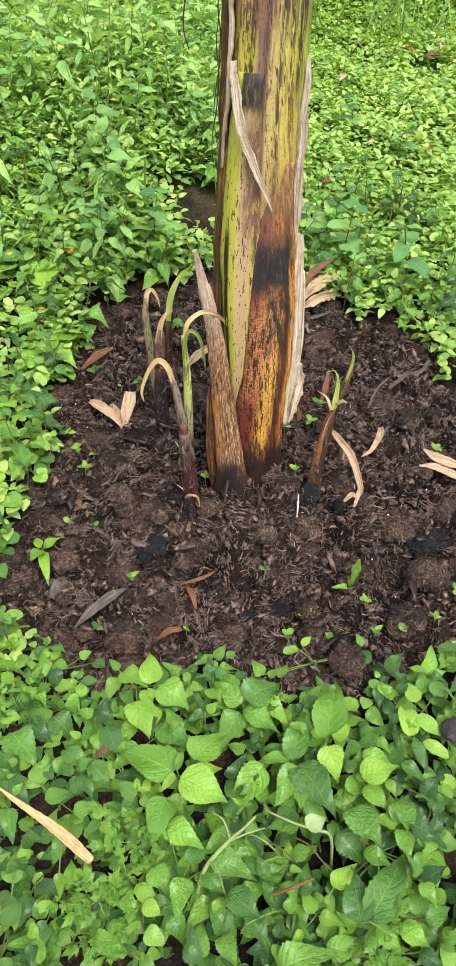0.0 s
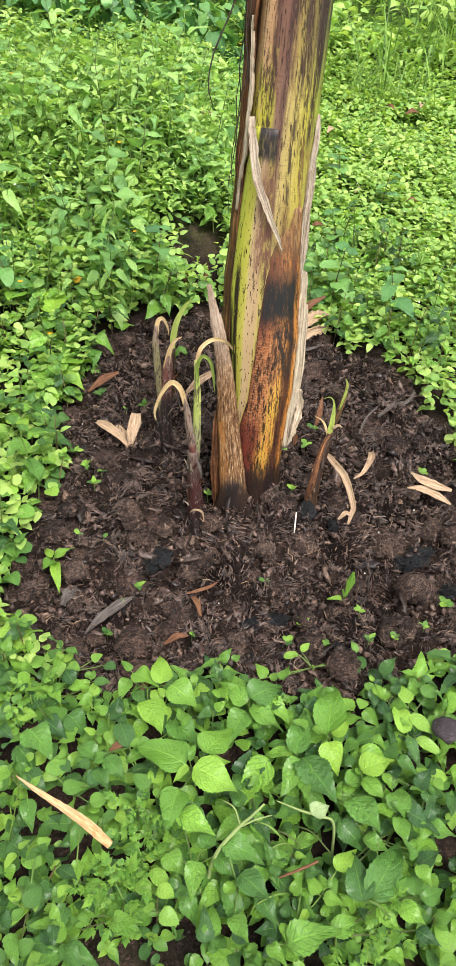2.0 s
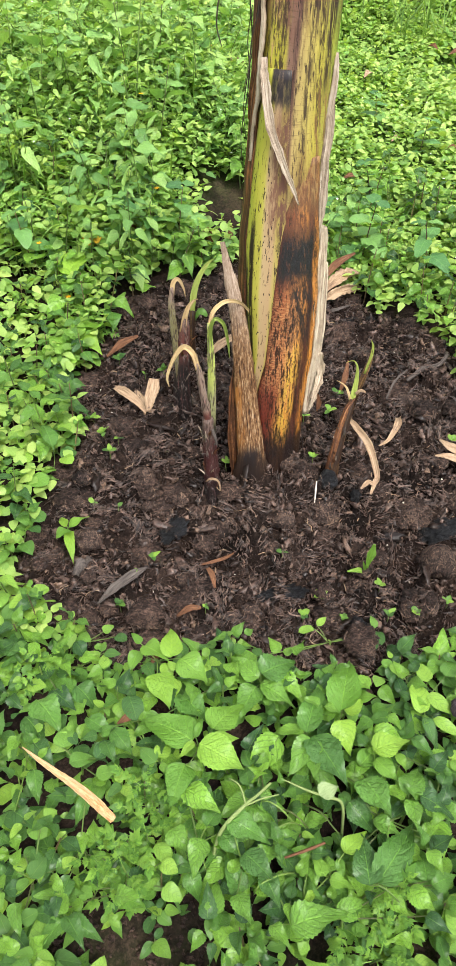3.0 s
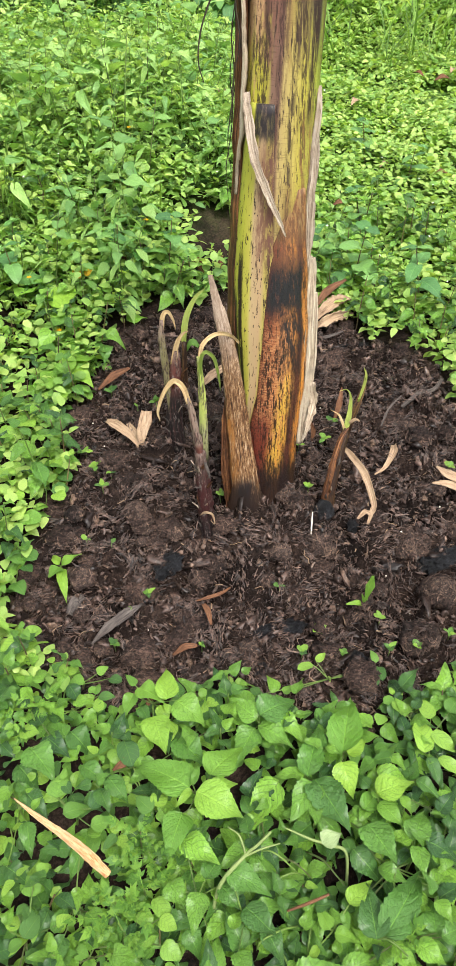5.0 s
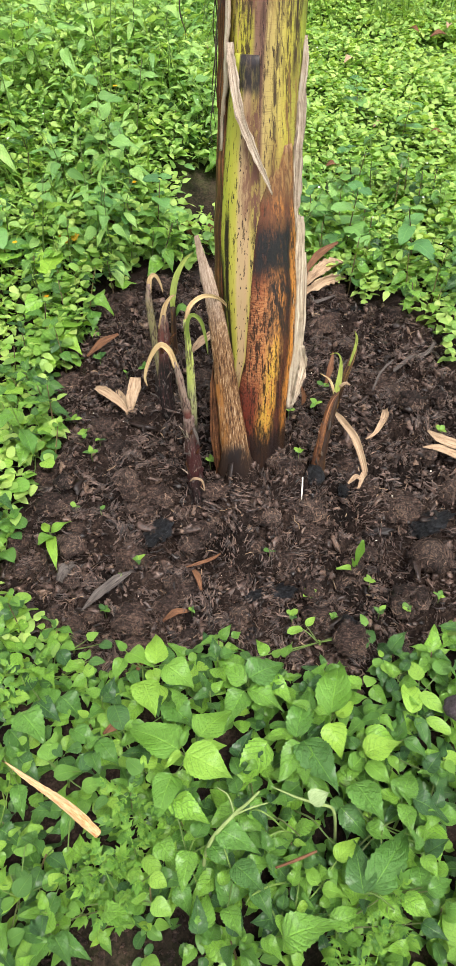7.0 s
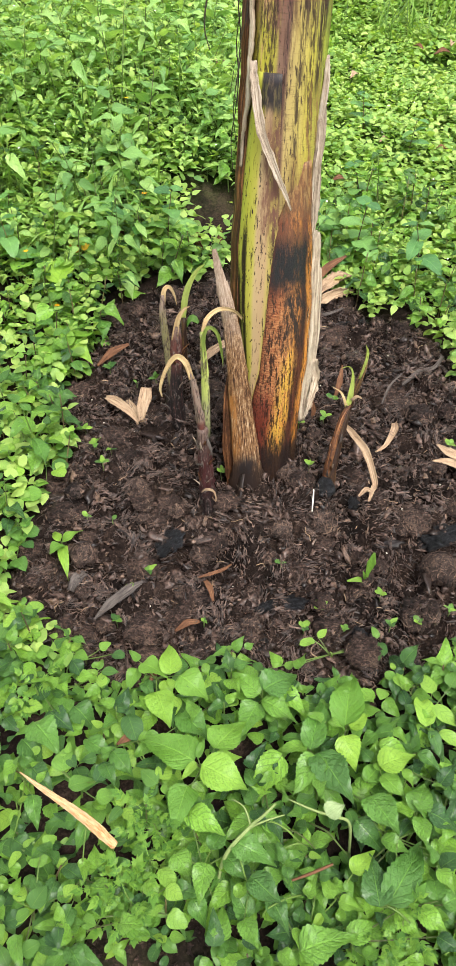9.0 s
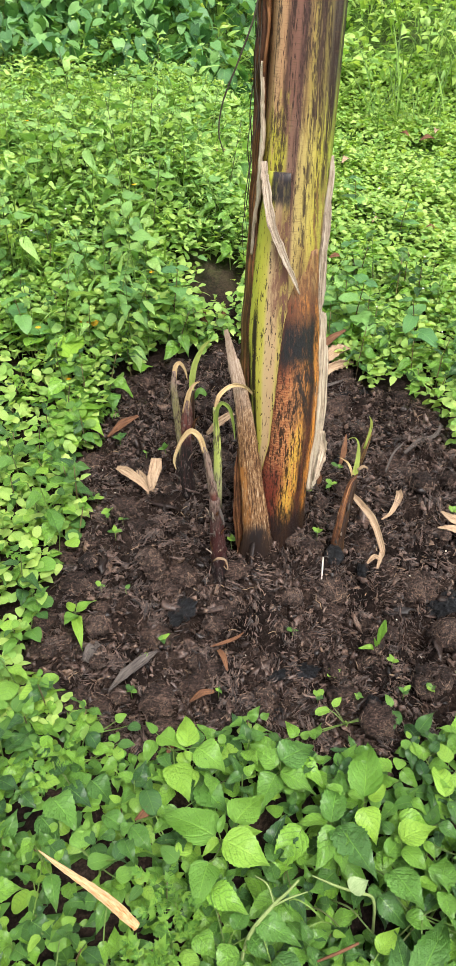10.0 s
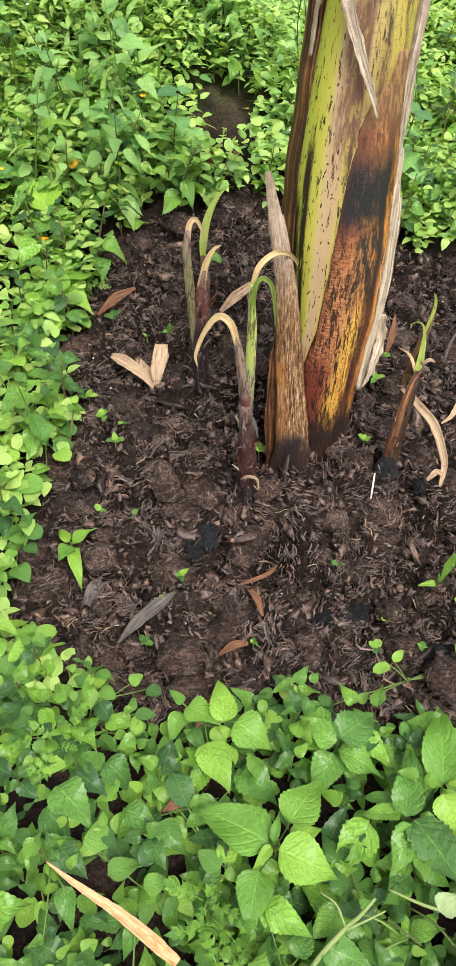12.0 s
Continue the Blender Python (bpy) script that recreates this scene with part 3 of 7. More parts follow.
# ---- the lie of the land ----
Y_R = [-60, -2, 0, .5, .8, 1.0, 1.17, 1.31, 1.42, 1.7, 2.15, 2.67, 3.27, 4.2, 5, 6, 8, 12, 20, 60]
Z_R = [-9, -.55, -.28, -.19, -.14, -.115, -.115, -.05, -.008, .015, .05, .12, .24, .34, .46, .8, 1.5, 2.4, 4, 9]
Y_L = [-60, -2, 0, .5, .8, 1.0, 1.17, 1.31, 1.42, 1.7, 2.1, 2.4, 2.8, 3.1, 3.4, 4.2, 4.7, 5.2, 6, 8, 12, 20, 60]
Z_L = [-9, -.55, -.28, -.19, -.14, -.115, -.11, -.05, -.015, .005, .06, .12, .25, .42, .52, .56, .62, .95, 1.5, 2.2, 3, 4.5, 9]
HEAP = [(.70, 1.55), (.68, 1.9), (.43, 2.24), (.2, 2.4), (-.15, 2.38), (-.38, 2.22), (-.46, 2.05), (-.46, 1.6), (-.5, 1.28), (-.6, 1.08), (-.43, .97), (.02, .91), (.36, .9), (.62, .98), (.74, 1.2)]
HEAP_C = (.05, 1.55)


def smooth(a, b, x):
    t = np.clip((x - a) / (b - a), 0, 1)
    return t * t * (3 - 2 * t)


def land(x, y):
    w = 1 - smooth(-.35, .3, x)
    return np.interp(y, Y_R, Z_R) * (1 - w) + np.interp(y, Y_L, Z_L) * w


_ang = [math.atan2(y - HEAP_C[1], x - HEAP_C[0]) for x, y in HEAP]
_rad = [math.hypot(y - HEAP_C[1], x - HEAP_C[0]) for x, y in HEAP]
_order = np.argsort(_ang)
_ang, _rad = np.array(_ang)[_order], np.array(_rad)[_order]


def heap(x, y):
    """How far inside the mulch heap a place lies: above 0 inside, in metres about."""
    x, y = np.asarray(x, float), np.asarray(y, float)
    a = np.arctan2(y - HEAP_C[1], x - HEAP_C[0])
    edge = np.interp(a, _ang, _rad, period=2 * np.pi) + 0.03 * np.sin(a * 9 + 1) + 0.02 * np.sin(a * 23)
    return edge - np.hypot(x - HEAP_C[0], y - HEAP_C[1])


def rough_land(x, y):
    """The land with the lumps of the heap, for one place."""
    z = float(land(x, y))
    inside = float(smooth(-0.08, 0.06, heap(x, y)))
    p = Vector((x, y, 0))
    z += 0.012 * noise.noise(p * 6) * (0.4 + inside)
    if y < 3.2 and abs(x) < 1.2:
        z += 0.008 * noise.noise(p * 34) + 0.005 * noise.noise(p * 90)
    if inside > 0:
        z += inside * (0.026 * noise.noise(p * 10) + 0.05 * noise.noise(p * 20) + 0.046 * abs(noise.noise(p * 38)) - 0.02 + 0.026 * noise.noise(p * 80) + 0.012 * noise.noise(p * 160))
    return z


def top_of(x, y, r=.014):
    """The highest ground close round a place."""
    return max(rough_land(x + dx * r, y + dy * r) for dx in (-1, 0, 1) for dy in (-1, 0, 1))


def lines(fine0, fine1, step, lo, hi, grow=1.25):
    mid = list(np.arange(fine0, fine1, step))
    s, up = step, mid[-1]
    while up < hi:
        s *= grow
        up += s
        mid.append(min(up, hi))
    s, down = step, mid[0]
    while down > lo:
        s *= grow
        down -= s
        mid.insert(0, max(down, lo))
    return np.array(mid)


gx, gy = lines(-0.75, 0.85, 0.0085, -70, 70, 1.14), lines(0.8, 2.95, 0.0085, -60, 60, 1.14)
gz = np.array([[rough_land(x, y) for x in gx] for y in gy])
gv = np.stack([np.broadcast_to(gx, gz.shape), np.broadcast_to(gy[:, None], gz.shape), gz], -1)
ground = single("ground", mesh_np("ground", gv.reshape(-1, 3), grid_quads(len(gy), len(gx)), gv[..., :2].reshape(-1, 2), M_SOIL),
                "dark moist soil of a weedy slope with a terrace bank", "ground", kind="structure")


# ---- the banana stalk: a core wrapped in leaf sheaths ----
S_Z = [-.12, -.05, .07, .154, .317, .48, .6, .74, .867, 1.0, 1.09, 1.4, 2.2]
S_X = [.064, .066, .067, .068, .075, .071, .069, .072, .075, .08, .084, .095, .12]
S_Y = [1.525, 1.53, 1.535, 1.545, 1.567, 1.59, 1.607, 1.618, 1.626, 1.634, 1.639, 1.655, 1.69]
S_R = [.085, .078, .078, .08, .092, .098, .096, .089, .0835, .081, .080, .078, .07]
BASE = Vector((.066, 1.53, -.01))


def on_stalk(deg, z, off=0.0):
    a = np.radians(deg)
    r = np.interp(z, S_Z, S_R) + off
    return np.stack([np.interp(z, S_Z, S_X) + r * np.sin(a), np.interp(z, S_Z, S_Y) - r * np.cos(a), z + 0 * a], -1) - np.array(BASE)


def sheath(name, rows, material, parent, label="", n=60, cols=26, thick=0.003, ragged=0.0, seed=0, wave=0.0):
    """A leaf sheath that clasps the stalk. rows: height, left and right edge in degrees round the stalk, how far it stands off at its left, middle and right."""
    rng = np.random.default_rng(seed)
    rows = sorted(rows)
    zs = [r[0] for r in rows]
    z = np.linspace(zs[0], zs[-1], n)
    lo, hi = np.interp(z, zs, [r[1] for r in rows]), np.interp(z, zs, [r[2] for r in rows])
    o = [np.interp(z, zs, [r[3 + i] for r in rows]) for i in range(3)]
    jag = np.convolve(rng.standard_normal(n + 8), np.ones(4) / 4, "same")[4:-4]
    jag2 = np.convolve(rng.standard_normal(n + 8), np.ones(3) / 3, "same")[4:-4]
    lo, hi = lo + jag * ragged, hi + jag2 * ragged
    u = np.linspace(0, 1, cols)
    deg = lo[:, None] + (hi - lo)[:, None] * u
    off = np.where(u < 0.5, o[0][:, None] + (o[1] - o[0])[:, None] * u * 2, o[1][:, None] + (o[2] - o[1])[:, None] * (u * 2 - 1))
    off = off + wave * np.sin(u * 21 + seed) * (0.6 + 0.4 * np.sin(z * 17))[:, None] + wave * 0.6 * np.sin(z * 46 + seed)[:, None] * u
    zz = np.broadcast_to(z[:, None], deg.shape)
    outer, inner = on_stalk(deg, zz, off + thick), on_stalk(deg, zz, off - 0.004)
    ring = np.concatenate([outer, inner[:, ::-1]], 1)
    uv = np.stack([np.broadcast_to(u, deg.shape), zz], -1)
    uv = np.concatenate([uv, uv[:, ::-1]], 1)
    k = 2 * cols
    q = grid_quads(n, k, True)
    for b in (0, (n - 1) * k):
        for j in range(cols - 1):
            f = (b + j, b + j + 1, b + k - 2 - j, b + k - 1 - j)
            q.append(f if b else f[::-1])
    return part(name, mesh_np(name, ring.reshape(-1, 3), q, uv.reshape(-1, 2), material), parent, label)


def banana_stalk():
    plant = thing("banana_plant", BASE, "thick banana stalk of yellow-green and brown leaf sheaths in dark mulch", "banana plant")
    z = np.r_[-.12, np.linspace(-.1, 2.2, 120), 2.2]
    deg = np.linspace(-180, 180, 73)
    off = np.zeros((len(z), len(deg)))
    # overlapping sheath edges make steps round the stalk
    for edge, size in ((-52, .004), (-12, .003), (16, .0035), (50, .003), (74, .004), (120, .005), (-110, .005)):
        w = edge + 7 * (z[:, None] - 1)
        off += size * (1 - smooth(0, 34, deg[None] - w)) * (deg[None] > w)
    v = on_stalk(deg[None] + 0 * z[:, None], z[:, None] + 0 * deg[None], off - 0.003)
    v[0, :] = v[0].mean(0)
    v[-1, :] = v[-1].mean(0)
    uv = np.stack([np.broadcast_to(0.5 + deg / 360, off.shape), np.broadcast_to(z[:, None], off.shape)], -1)
    part("core", mesh_np("core", v.reshape(-1, 3), grid_quads(len(z), len(deg)), uv.reshape(-1, 2), M_TRUNK), plant)
    sheath("green_sheath", [(-.1, -62, -38, .0, .002, .0), (.154, -62, -40, .0, .004, .0), (.317, -60, -16, .001, .006, .001), (.48, -64, -4, .001, .007, .001), (.6, -66, 2, .001, .006, .001),
                            (.74, -64, -3, .001, .005, .001), (.88, -58, -7, .0, .004, .0), (.968, -48, -9, -.001, .001, -.001)], M_GREENSH, plant, "yellow-green sheath with black flecks", ragged=0.4, seed=3)
    sheath("red_sheath", [(-.1, -66, 72, .006, .008, .006), (.03, -54, 66, .005, .009, .006), (.154, -43, 60, .004, .011, .008), (.317, -23, 54, .003, .011, .008), (.48, -13, 54, .003, .01, .008), (.6, -8, 52, .002, .008, .007),
                          (.66, -5, 50, .001, .004, .006), (.69, -1, 50, -.001, .001, .003), (.74, 10, 50, -.003, -.002, .001), (.8, 26, 48, -.005, -.004, -.003)],
           M_REDSH, plant, "reddish brown sheath with a black scorched patch", ragged=0.8, seed=5, wave=.0006)
    for rows, seed in (([(.145, 62, 66, .014, .018, .02), (.18, 55, 72, .011, .018, .02), (.3, 50, 75, .008, .014, .016), (.45, 50, 72, .007, .012, .013), (.58, 56, 73, .006, .009, .01), (.645, 63, 66, .004, .008, .008)], 8),
                       ([(.24, 84, 86, .02, .024, .022), (.27, 73, 90, .014, .02, .02), (.36, 70, 96, .011, .016, .018), (.47, 68, 98, .01, .014, .016), (.58, 71, 96, .007, .01, .012), (.63, 78, 82, .005, .008, .008)], 18),
                       ([(.17, 76, 79, .018, .022, .02), (.25, 73, 81, .014, .02, .018), (.4, 74, 84, .013, .02, .018), (.55, 76, 80, .01, .015, .012)], 28)):
        sheath("cream_sheath", rows, M_CREAMSH, plant, "torn cream dry sheath", ragged=2.2, seed=seed, wave=.0035, thick=.0015, cols=14)
    for rows, seed in (([(.6, 50, 57, .004, .006, .005), (.7, 50, 61, .003, .006, .005), (.8, 54, 66, .003, .006, .004), (.88, 60, 72, .003, .006, .004), (.95, 68, 78, .004, .008, .006), (.99, 73, 75, .003, .005, .004)], 9),
                       ([(.66, 60, 66, .003, .006, .006), (.75, 62, 70, .003, .007, .006), (.84, 68, 76, .003, .007, .006), (.92, 74, 80, .003, .006, .005), (.97, 78, 80, .004, .006, .004)], 19)):
        sheath("grey_sheath", rows, M_GREYSH, plant, "grey dry sheath margin", ragged=2.4, seed=seed, wave=.004, thick=.0015, cols=12)
    sheath("dark_sheath", [(-.1, -130, -58, .004, .005, .002), (.2, -130, -60, .005, .006, .003), (.45, -128, -62, .004, .007, .003), (.62, -126, -62, .004, .007, .003), (.75, -120, -62, .004, .006, .003), (.9, -112, -66, .004, .006, .002), (1.1, -108, -72, .004, .006, .003), (1.45, -104, -70, .004, .008, .003)],
           M_DARKSH, plant, "dark dried sheath", ragged=1.6, seed=11, wave=.003)
    sheath("pale_margin", [(.78, -73, -70, .008, .009, .008), (.84, -72, -66, .007, .01, .007), (.92, -70, -60, .006, .01, .006), (1.02, -68, -59, .006, .01, .006), (1.1, -69, -64, .008, .014, .009), (1.17, -70, -68, .012, .016, .012)],
           M_CREAMSH, plant, "cream dry margin of a sheath", ragged=2.2, seed=13, cols=8, thick=.0015, wave=.002)
    sheath("brown_margin", [(.86, -84, -80, .006, .008, .004), (.98, -92, -74, .008, .014, .006), (1.12, -96, -70, .01, .018, .008), (1.3, -94, -68, .012, .018, .008), (1.5, -92, -66, .01, .014, .006)],
           M_DARKSH, plant, ragged=5.0, seed=17, cols=12, thick=.0015, wave=.005)
    strip = [on_stalk(np.array(d), np.array(h), o) for d, h, o in ((-55, .985, .006), (-46, .95, .012), (-30, .87, .018), (-8, .79, .016), (5, .745, .014), (14, .71, .012))]
    part("hanging_strip", ribbon("hanging_strip", strip, [.012, .018, .019, .015, .01, .003], M_GREYSH, n=30, cols=7, cup=.25, ragged=.12, seed=2), plant, "loose dry cream strip")
    strip = [on_stalk(np.array(d), np.array(h), o) for d, h, o in ((72, .32, .02), (78, .26, .03), (66, .2, .03), (64, .15, .024))]
    part("torn_flap", ribbon("torn_flap", strip, [.012, .024, .017, .005], M_CREAMSH, n=20, cols=7, cup=.35, ragged=.2, seed=6), plant, "torn flap of the dry sheath")
    g = np.random.default_rng(4)
    for i in range(9):
        h0 = g.uniform(1.05, 1.45)
        s = [on_stalk(np.array(-80 - 12 * np.sin(q * 2.2 + i) + g.normal(0, 4)), np.array(h0 - q * .3), .012 + .014 * abs(np.sin(q * 5 + i))) for q in np.linspace(0, 1, 6)]
        part("dry_fibre", tube("dry_fibre", s, [.0008, .0013, .0011, .0006], M_VINESTEM, n=20, sides=5), plant, "dead dark fibre")
    return plant


stalk = banana_stalk()
tendril_pts = [(.005, 1.63, 1.42), (-.012, 1.61, 1.27), (-.045, 1.6, 1.18), (-.08, 1.6, 1.1), (-.09, 1.6, 1.04), (-.08, 1.6, 1.0)]
single("vine_tendril", tube("vine_tendril", tendril_pts, [.0018, .0022, .002, .0018, .001], M_VINESTEM, n=30, sides=6), "thin dead dark tendril hanging beside the stalk", "tendril")


# ---- suckers round the stalk ----
def sub(points, base):
    return [tuple(np.array(p) - np.array(base)) for p in points]


def tall_sheath_stub():
    base = (.01, 1.425, -.02)
    ob = thing("cut_sucker", base, "tall dried cut sucker sheath leaning against the banana stalk", "sucker")
    n, cols = 46, 15
    rng = np.random.default_rng(21)
    c = spline(sub([(.014, 1.425, -.07), (.008, 1.43, .05), (-.008, 1.455, .2), (-.03, 1.49, .4), (-.05, 1.515, .5), (-.075, 1.545, .61)], base), n)
    w = np.interp(np.linspace(0, 1, n), [0, .08, .14, .22, .4, .6, .75, .85, 1], [.075, .056, .045, .038, .031, .021, .017, .0155, .007])
    t, side, nor = frames_along(c, (0.1, -1, 0))
    a = np.radians(np.linspace(-115, 115, cols))
    s = np.sin(a)[None] * w[:, None] * (1 + .05 * rng.standard_normal((n, cols)) * np.abs(np.sin(a)))
    d = (np.cos(a)[None] * .55 - .2) * w[:, None] + .0025 * np.sin(np.linspace(0, 40, cols))[None]
    face = c[:, None] + side[:, None] * s[..., None] + nor[:, None] * d[..., None]
    # split tip: the right-hand half ends lower
    for j in range(cols):
        cut = .885 if j > 9 else 1.0
        for i in range(n):
            if i / (n - 1) > cut:
                face[i, j] = face[int(cut * (n - 1)), j] + (t[i] * .0005)
    back = face - nor[:, None] * .0025
    ring = np.concatenate([face, back[:, ::-1]], 1)
    u = np.linspace(0, 1, cols)
    uv = np.stack([np.broadcast_to(u, (n, cols)), face[..., 2] + base[2]], -1)
    uv = np.concatenate([uv, uv[:, ::-1]], 1)
    part("sheath", mesh_np("sheath", ring.reshape(-1, 3), grid_quads(n, 2 * cols, True), uv.reshape(-1, 2), M_SUCK1), ob)
    part("inner_sheath", ribbon("inner_sheath", sub([(-.02, 1.44, -.05), (-.035, 1.45, .1), (-.04, 1.475, .24), (-.035, 1.5, .34)], base), [.05, .045, .03, .008], M_DARKSH, n=20, cols=7, cup=.3, ragged=.05), ob, "dark inner sheath")
    part("side_shred", ribbon("side_shred", sub([(-.04, 1.43, -.03), (-.045, 1.435, .08), (-.05, 1.45, .16), (-.045, 1.462, .22)], base), [.004, .006, .004, .001], M_DARKSH, n=14, cols=3, ragged=.1), ob, "loose dark shred")
    return ob


def flakes(ob, line, count, seed, reach=.014, size=(.02, .045)):
    """Torn grey and brown shreds that peel from a sucker's stem."""
    g = np.random.default_rng(seed)
    c = spline(line, 40)
    for i in range(count):
        p = c[int(g.uniform(3, 36))]
        a, ln = g.uniform(-1.5, 1.5), g.uniform(*size)
        d = np.array([math.sin(a), -math.cos(a), 0])
        pts = [p + d * reach * .7, p + d * reach + np.array([0, 0, ln * .5]), p + d * reach * (1 + g.uniform(.1, .9)) + np.array([0, 0, ln])]
        part("shred", ribbon("shred", pts, [g.uniform(.005, .011), g.uniform(.005, .009), .001], (M_GREYLEAF, M_DARKSH, M_GREYSH)[i % 3], n=7, cols=3, cup=.3, facing=tuple(d), ragged=.15, seed=seed + i), ob)


def red_sucker():
    base = (-.1, 1.355, -.035)
    ob = thing("young_sucker", base, "thin dark red sucker with a bent tan leaf tip", "sucker", "suckers round the stalk")
    part("stem", tube("stem", sub([(-.095, 1.345, -.08), (-.1, 1.352, .02), (-.104, 1.36, .12), (-.11, 1.368, .22)], base), [.025, .021, .0175, .012], M_SUCK2, n=30, sides=16, rough=.2, seed=1), ob)
    part("upper_sheath", ribbon("upper_sheath", sub([(-.105, 1.352, .17), (-.112, 1.36, .25), (-.124, 1.37, .33), (-.132, 1.378, .375)], base), [.01, .021, .018, .01], M_SUCK4, n=22, cols=7, cup=-.4, thick=.004, ragged=.1), ob, "pink and grey upper sheath")
    part("leaf_tip", ribbon("leaf_tip", sub([(-.13, 1.377, .36), (-.142, 1.385, .4), (-.165, 1.395, .412), (-.19, 1.395, .38), (-.208, 1.39, .33), (-.205, 1.388, .3)], base), [.012, .014, .013, .01, .007, .002], M_WILT, n=24, cols=5, cup=.3), ob, "bent tan leaf tip")
    part("curl", ribbon("curl", sub([(-.115, 1.334, .03), (-.1, 1.325, .05), (-.08, 1.322, .045), (-.075, 1.322, .01), (-.085, 1.325, .02)], base), [.002, .007, .006, .003, .001], M_STRAW, n=16, cols=3), ob, "curled straw-coloured shred")
    flakes(ob, sub([(-.097, 1.345, -.05), (-.1, 1.352, .02), (-.104, 1.36, .12), (-.11, 1.368, .24)], base), 14, 3, .019)
    part("shred", ribbon("shred", sub([(-.095, 1.35, .2), (-.088, 1.34, .18), (-.082, 1.338, .15)], base), [.006, .008, .002], M_GREYLEAF, n=10, cols=3), ob)
    return ob


def green_sucker():
    base = (-.095, 1.41, -.02)
    ob = thing("young_sucker", base, "pale green sucker with a long wilted leaf tip", "sucker", "suckers round the stalk")
    part("stem", tube("stem", sub([(-.098, 1.405, -.06), (-.1, 1.41, .1), (-.1, 1.415, .24), (-.1, 1.42, .36), (-.105, 1.425, .46)], base), [.011, .011, .0115, .0095, .005], M_SUCK3, n=22, sides=10, flat=.6, rough=.04), ob)
    part("fresh_leaf", ribbon("fresh_leaf", sub([(-.1, 1.42, .38), (-.1, 1.418, .45), (-.088, 1.42, .475), (-.068, 1.425, .455), (-.058, 1.428, .4), (-.055, 1.43, .36)], base), [.008, .009, .009, .009, .006, .001], M_FRESH, n=24, cols=5, cup=.35), ob, "folded green leaf")
    part("leaf_tip", ribbon("leaf_tip", sub([(-.104, 1.425, .44), (-.095, 1.435, .485), (-.065, 1.46, .5), (-.03, 1.5, .475), (-.005, 1.525, .435), (.003, 1.53, .415)], base), [.01, .011, .01, .008, .005, .001], M_WILT, n=26, cols=5, cup=.3), ob, "long wilted leaf tip")
    return ob


def pink_sucker():
    base = (-.205, 1.675, 0)
    ob = thing("young_sucker", base, "pink and green sucker with wilting tips", "sucker", "suckers round the stalk")
    part("stem", tube("stem", sub([(-.203, 1.67, -.05), (-.203, 1.675, .06), (-.2, 1.685, .17), (-.19, 1.697, .28), (-.186, 1.7, .32)], base), [.033, .028, .022, .016, .008], M_SUCK4, n=26, sides=14, flat=.7, rough=.14), ob)
    flakes(ob, sub([(-.203, 1.67, -.02), (-.203, 1.675, .06), (-.2, 1.685, .17), (-.19, 1.697, .26)], base), 10, 60, .023)
    part("side_stem", tube("side_stem", sub([(-.205, 1.67, -.03), (-.207, 1.675, .12), (-.218, 1.695, .25), (-.226, 1.715, .35), (-.224, 1.725, .4)], base), [.012, .011, .0115, .01, .005], M_SUCK6, n=20, sides=10, flat=.55, rough=.03), ob, "pale green side shoot")
    part("leaf_tip", ribbon("leaf_tip", sub([(-.225, 1.722, .37), (-.219, 1.73, .412), (-.205, 1.735, .42), (-.192, 1.735, .395), (-.187, 1.735, .365)], base), [.014, .013, .01, .006, .001], M_WILT, n=20, cols=5, cup=.3), ob, "curled tan leaf tip")
    part("wilted_tip", ribbon("wilted_tip", sub([(-.196, 1.693, .28), (-.183, 1.7, .34), (-.166, 1.706, .368), (-.15, 1.71, .375)], base), [.018, .014, .008, .002], M_WILT, n=16, cols=5, cup=.35), ob, "drooping tan tip")
    return ob


def spear_leaf():
    base = (-.19, 1.94, .045)
    ob = thing("spear_sucker", base, "fresh light green spear leaf of a young sucker", "sucker", "suckers round the stalk")
    part("stem", tube("stem", sub([(-.185, 1.93, .0), (-.188, 1.94, .1), (-.187, 1.965, .2)], base), [.01, .009, .008], M_SUCK5, n=10, sides=8), ob)
    part("leaf", ribbon("leaf", sub([(-.188, 1.962, .18), (-.186, 1.99, .23), (-.175, 2.03, .27), (-.15, 2.08, .3), (-.122, 2.12, .31)], base), [.012, .021, .019, .012, .002], M_FRESH, n=24, cols=5, cup=.4), ob)
    part("leaflet", ribbon("leaflet", sub([(-.18, 1.96, .17), (-.16, 1.955, .2), (-.14, 1.95, .19)], base), [.006, .03, .01], M_ROUND, n=10, cols=5, facing=(0, -.4, 1)), ob)
    return ob


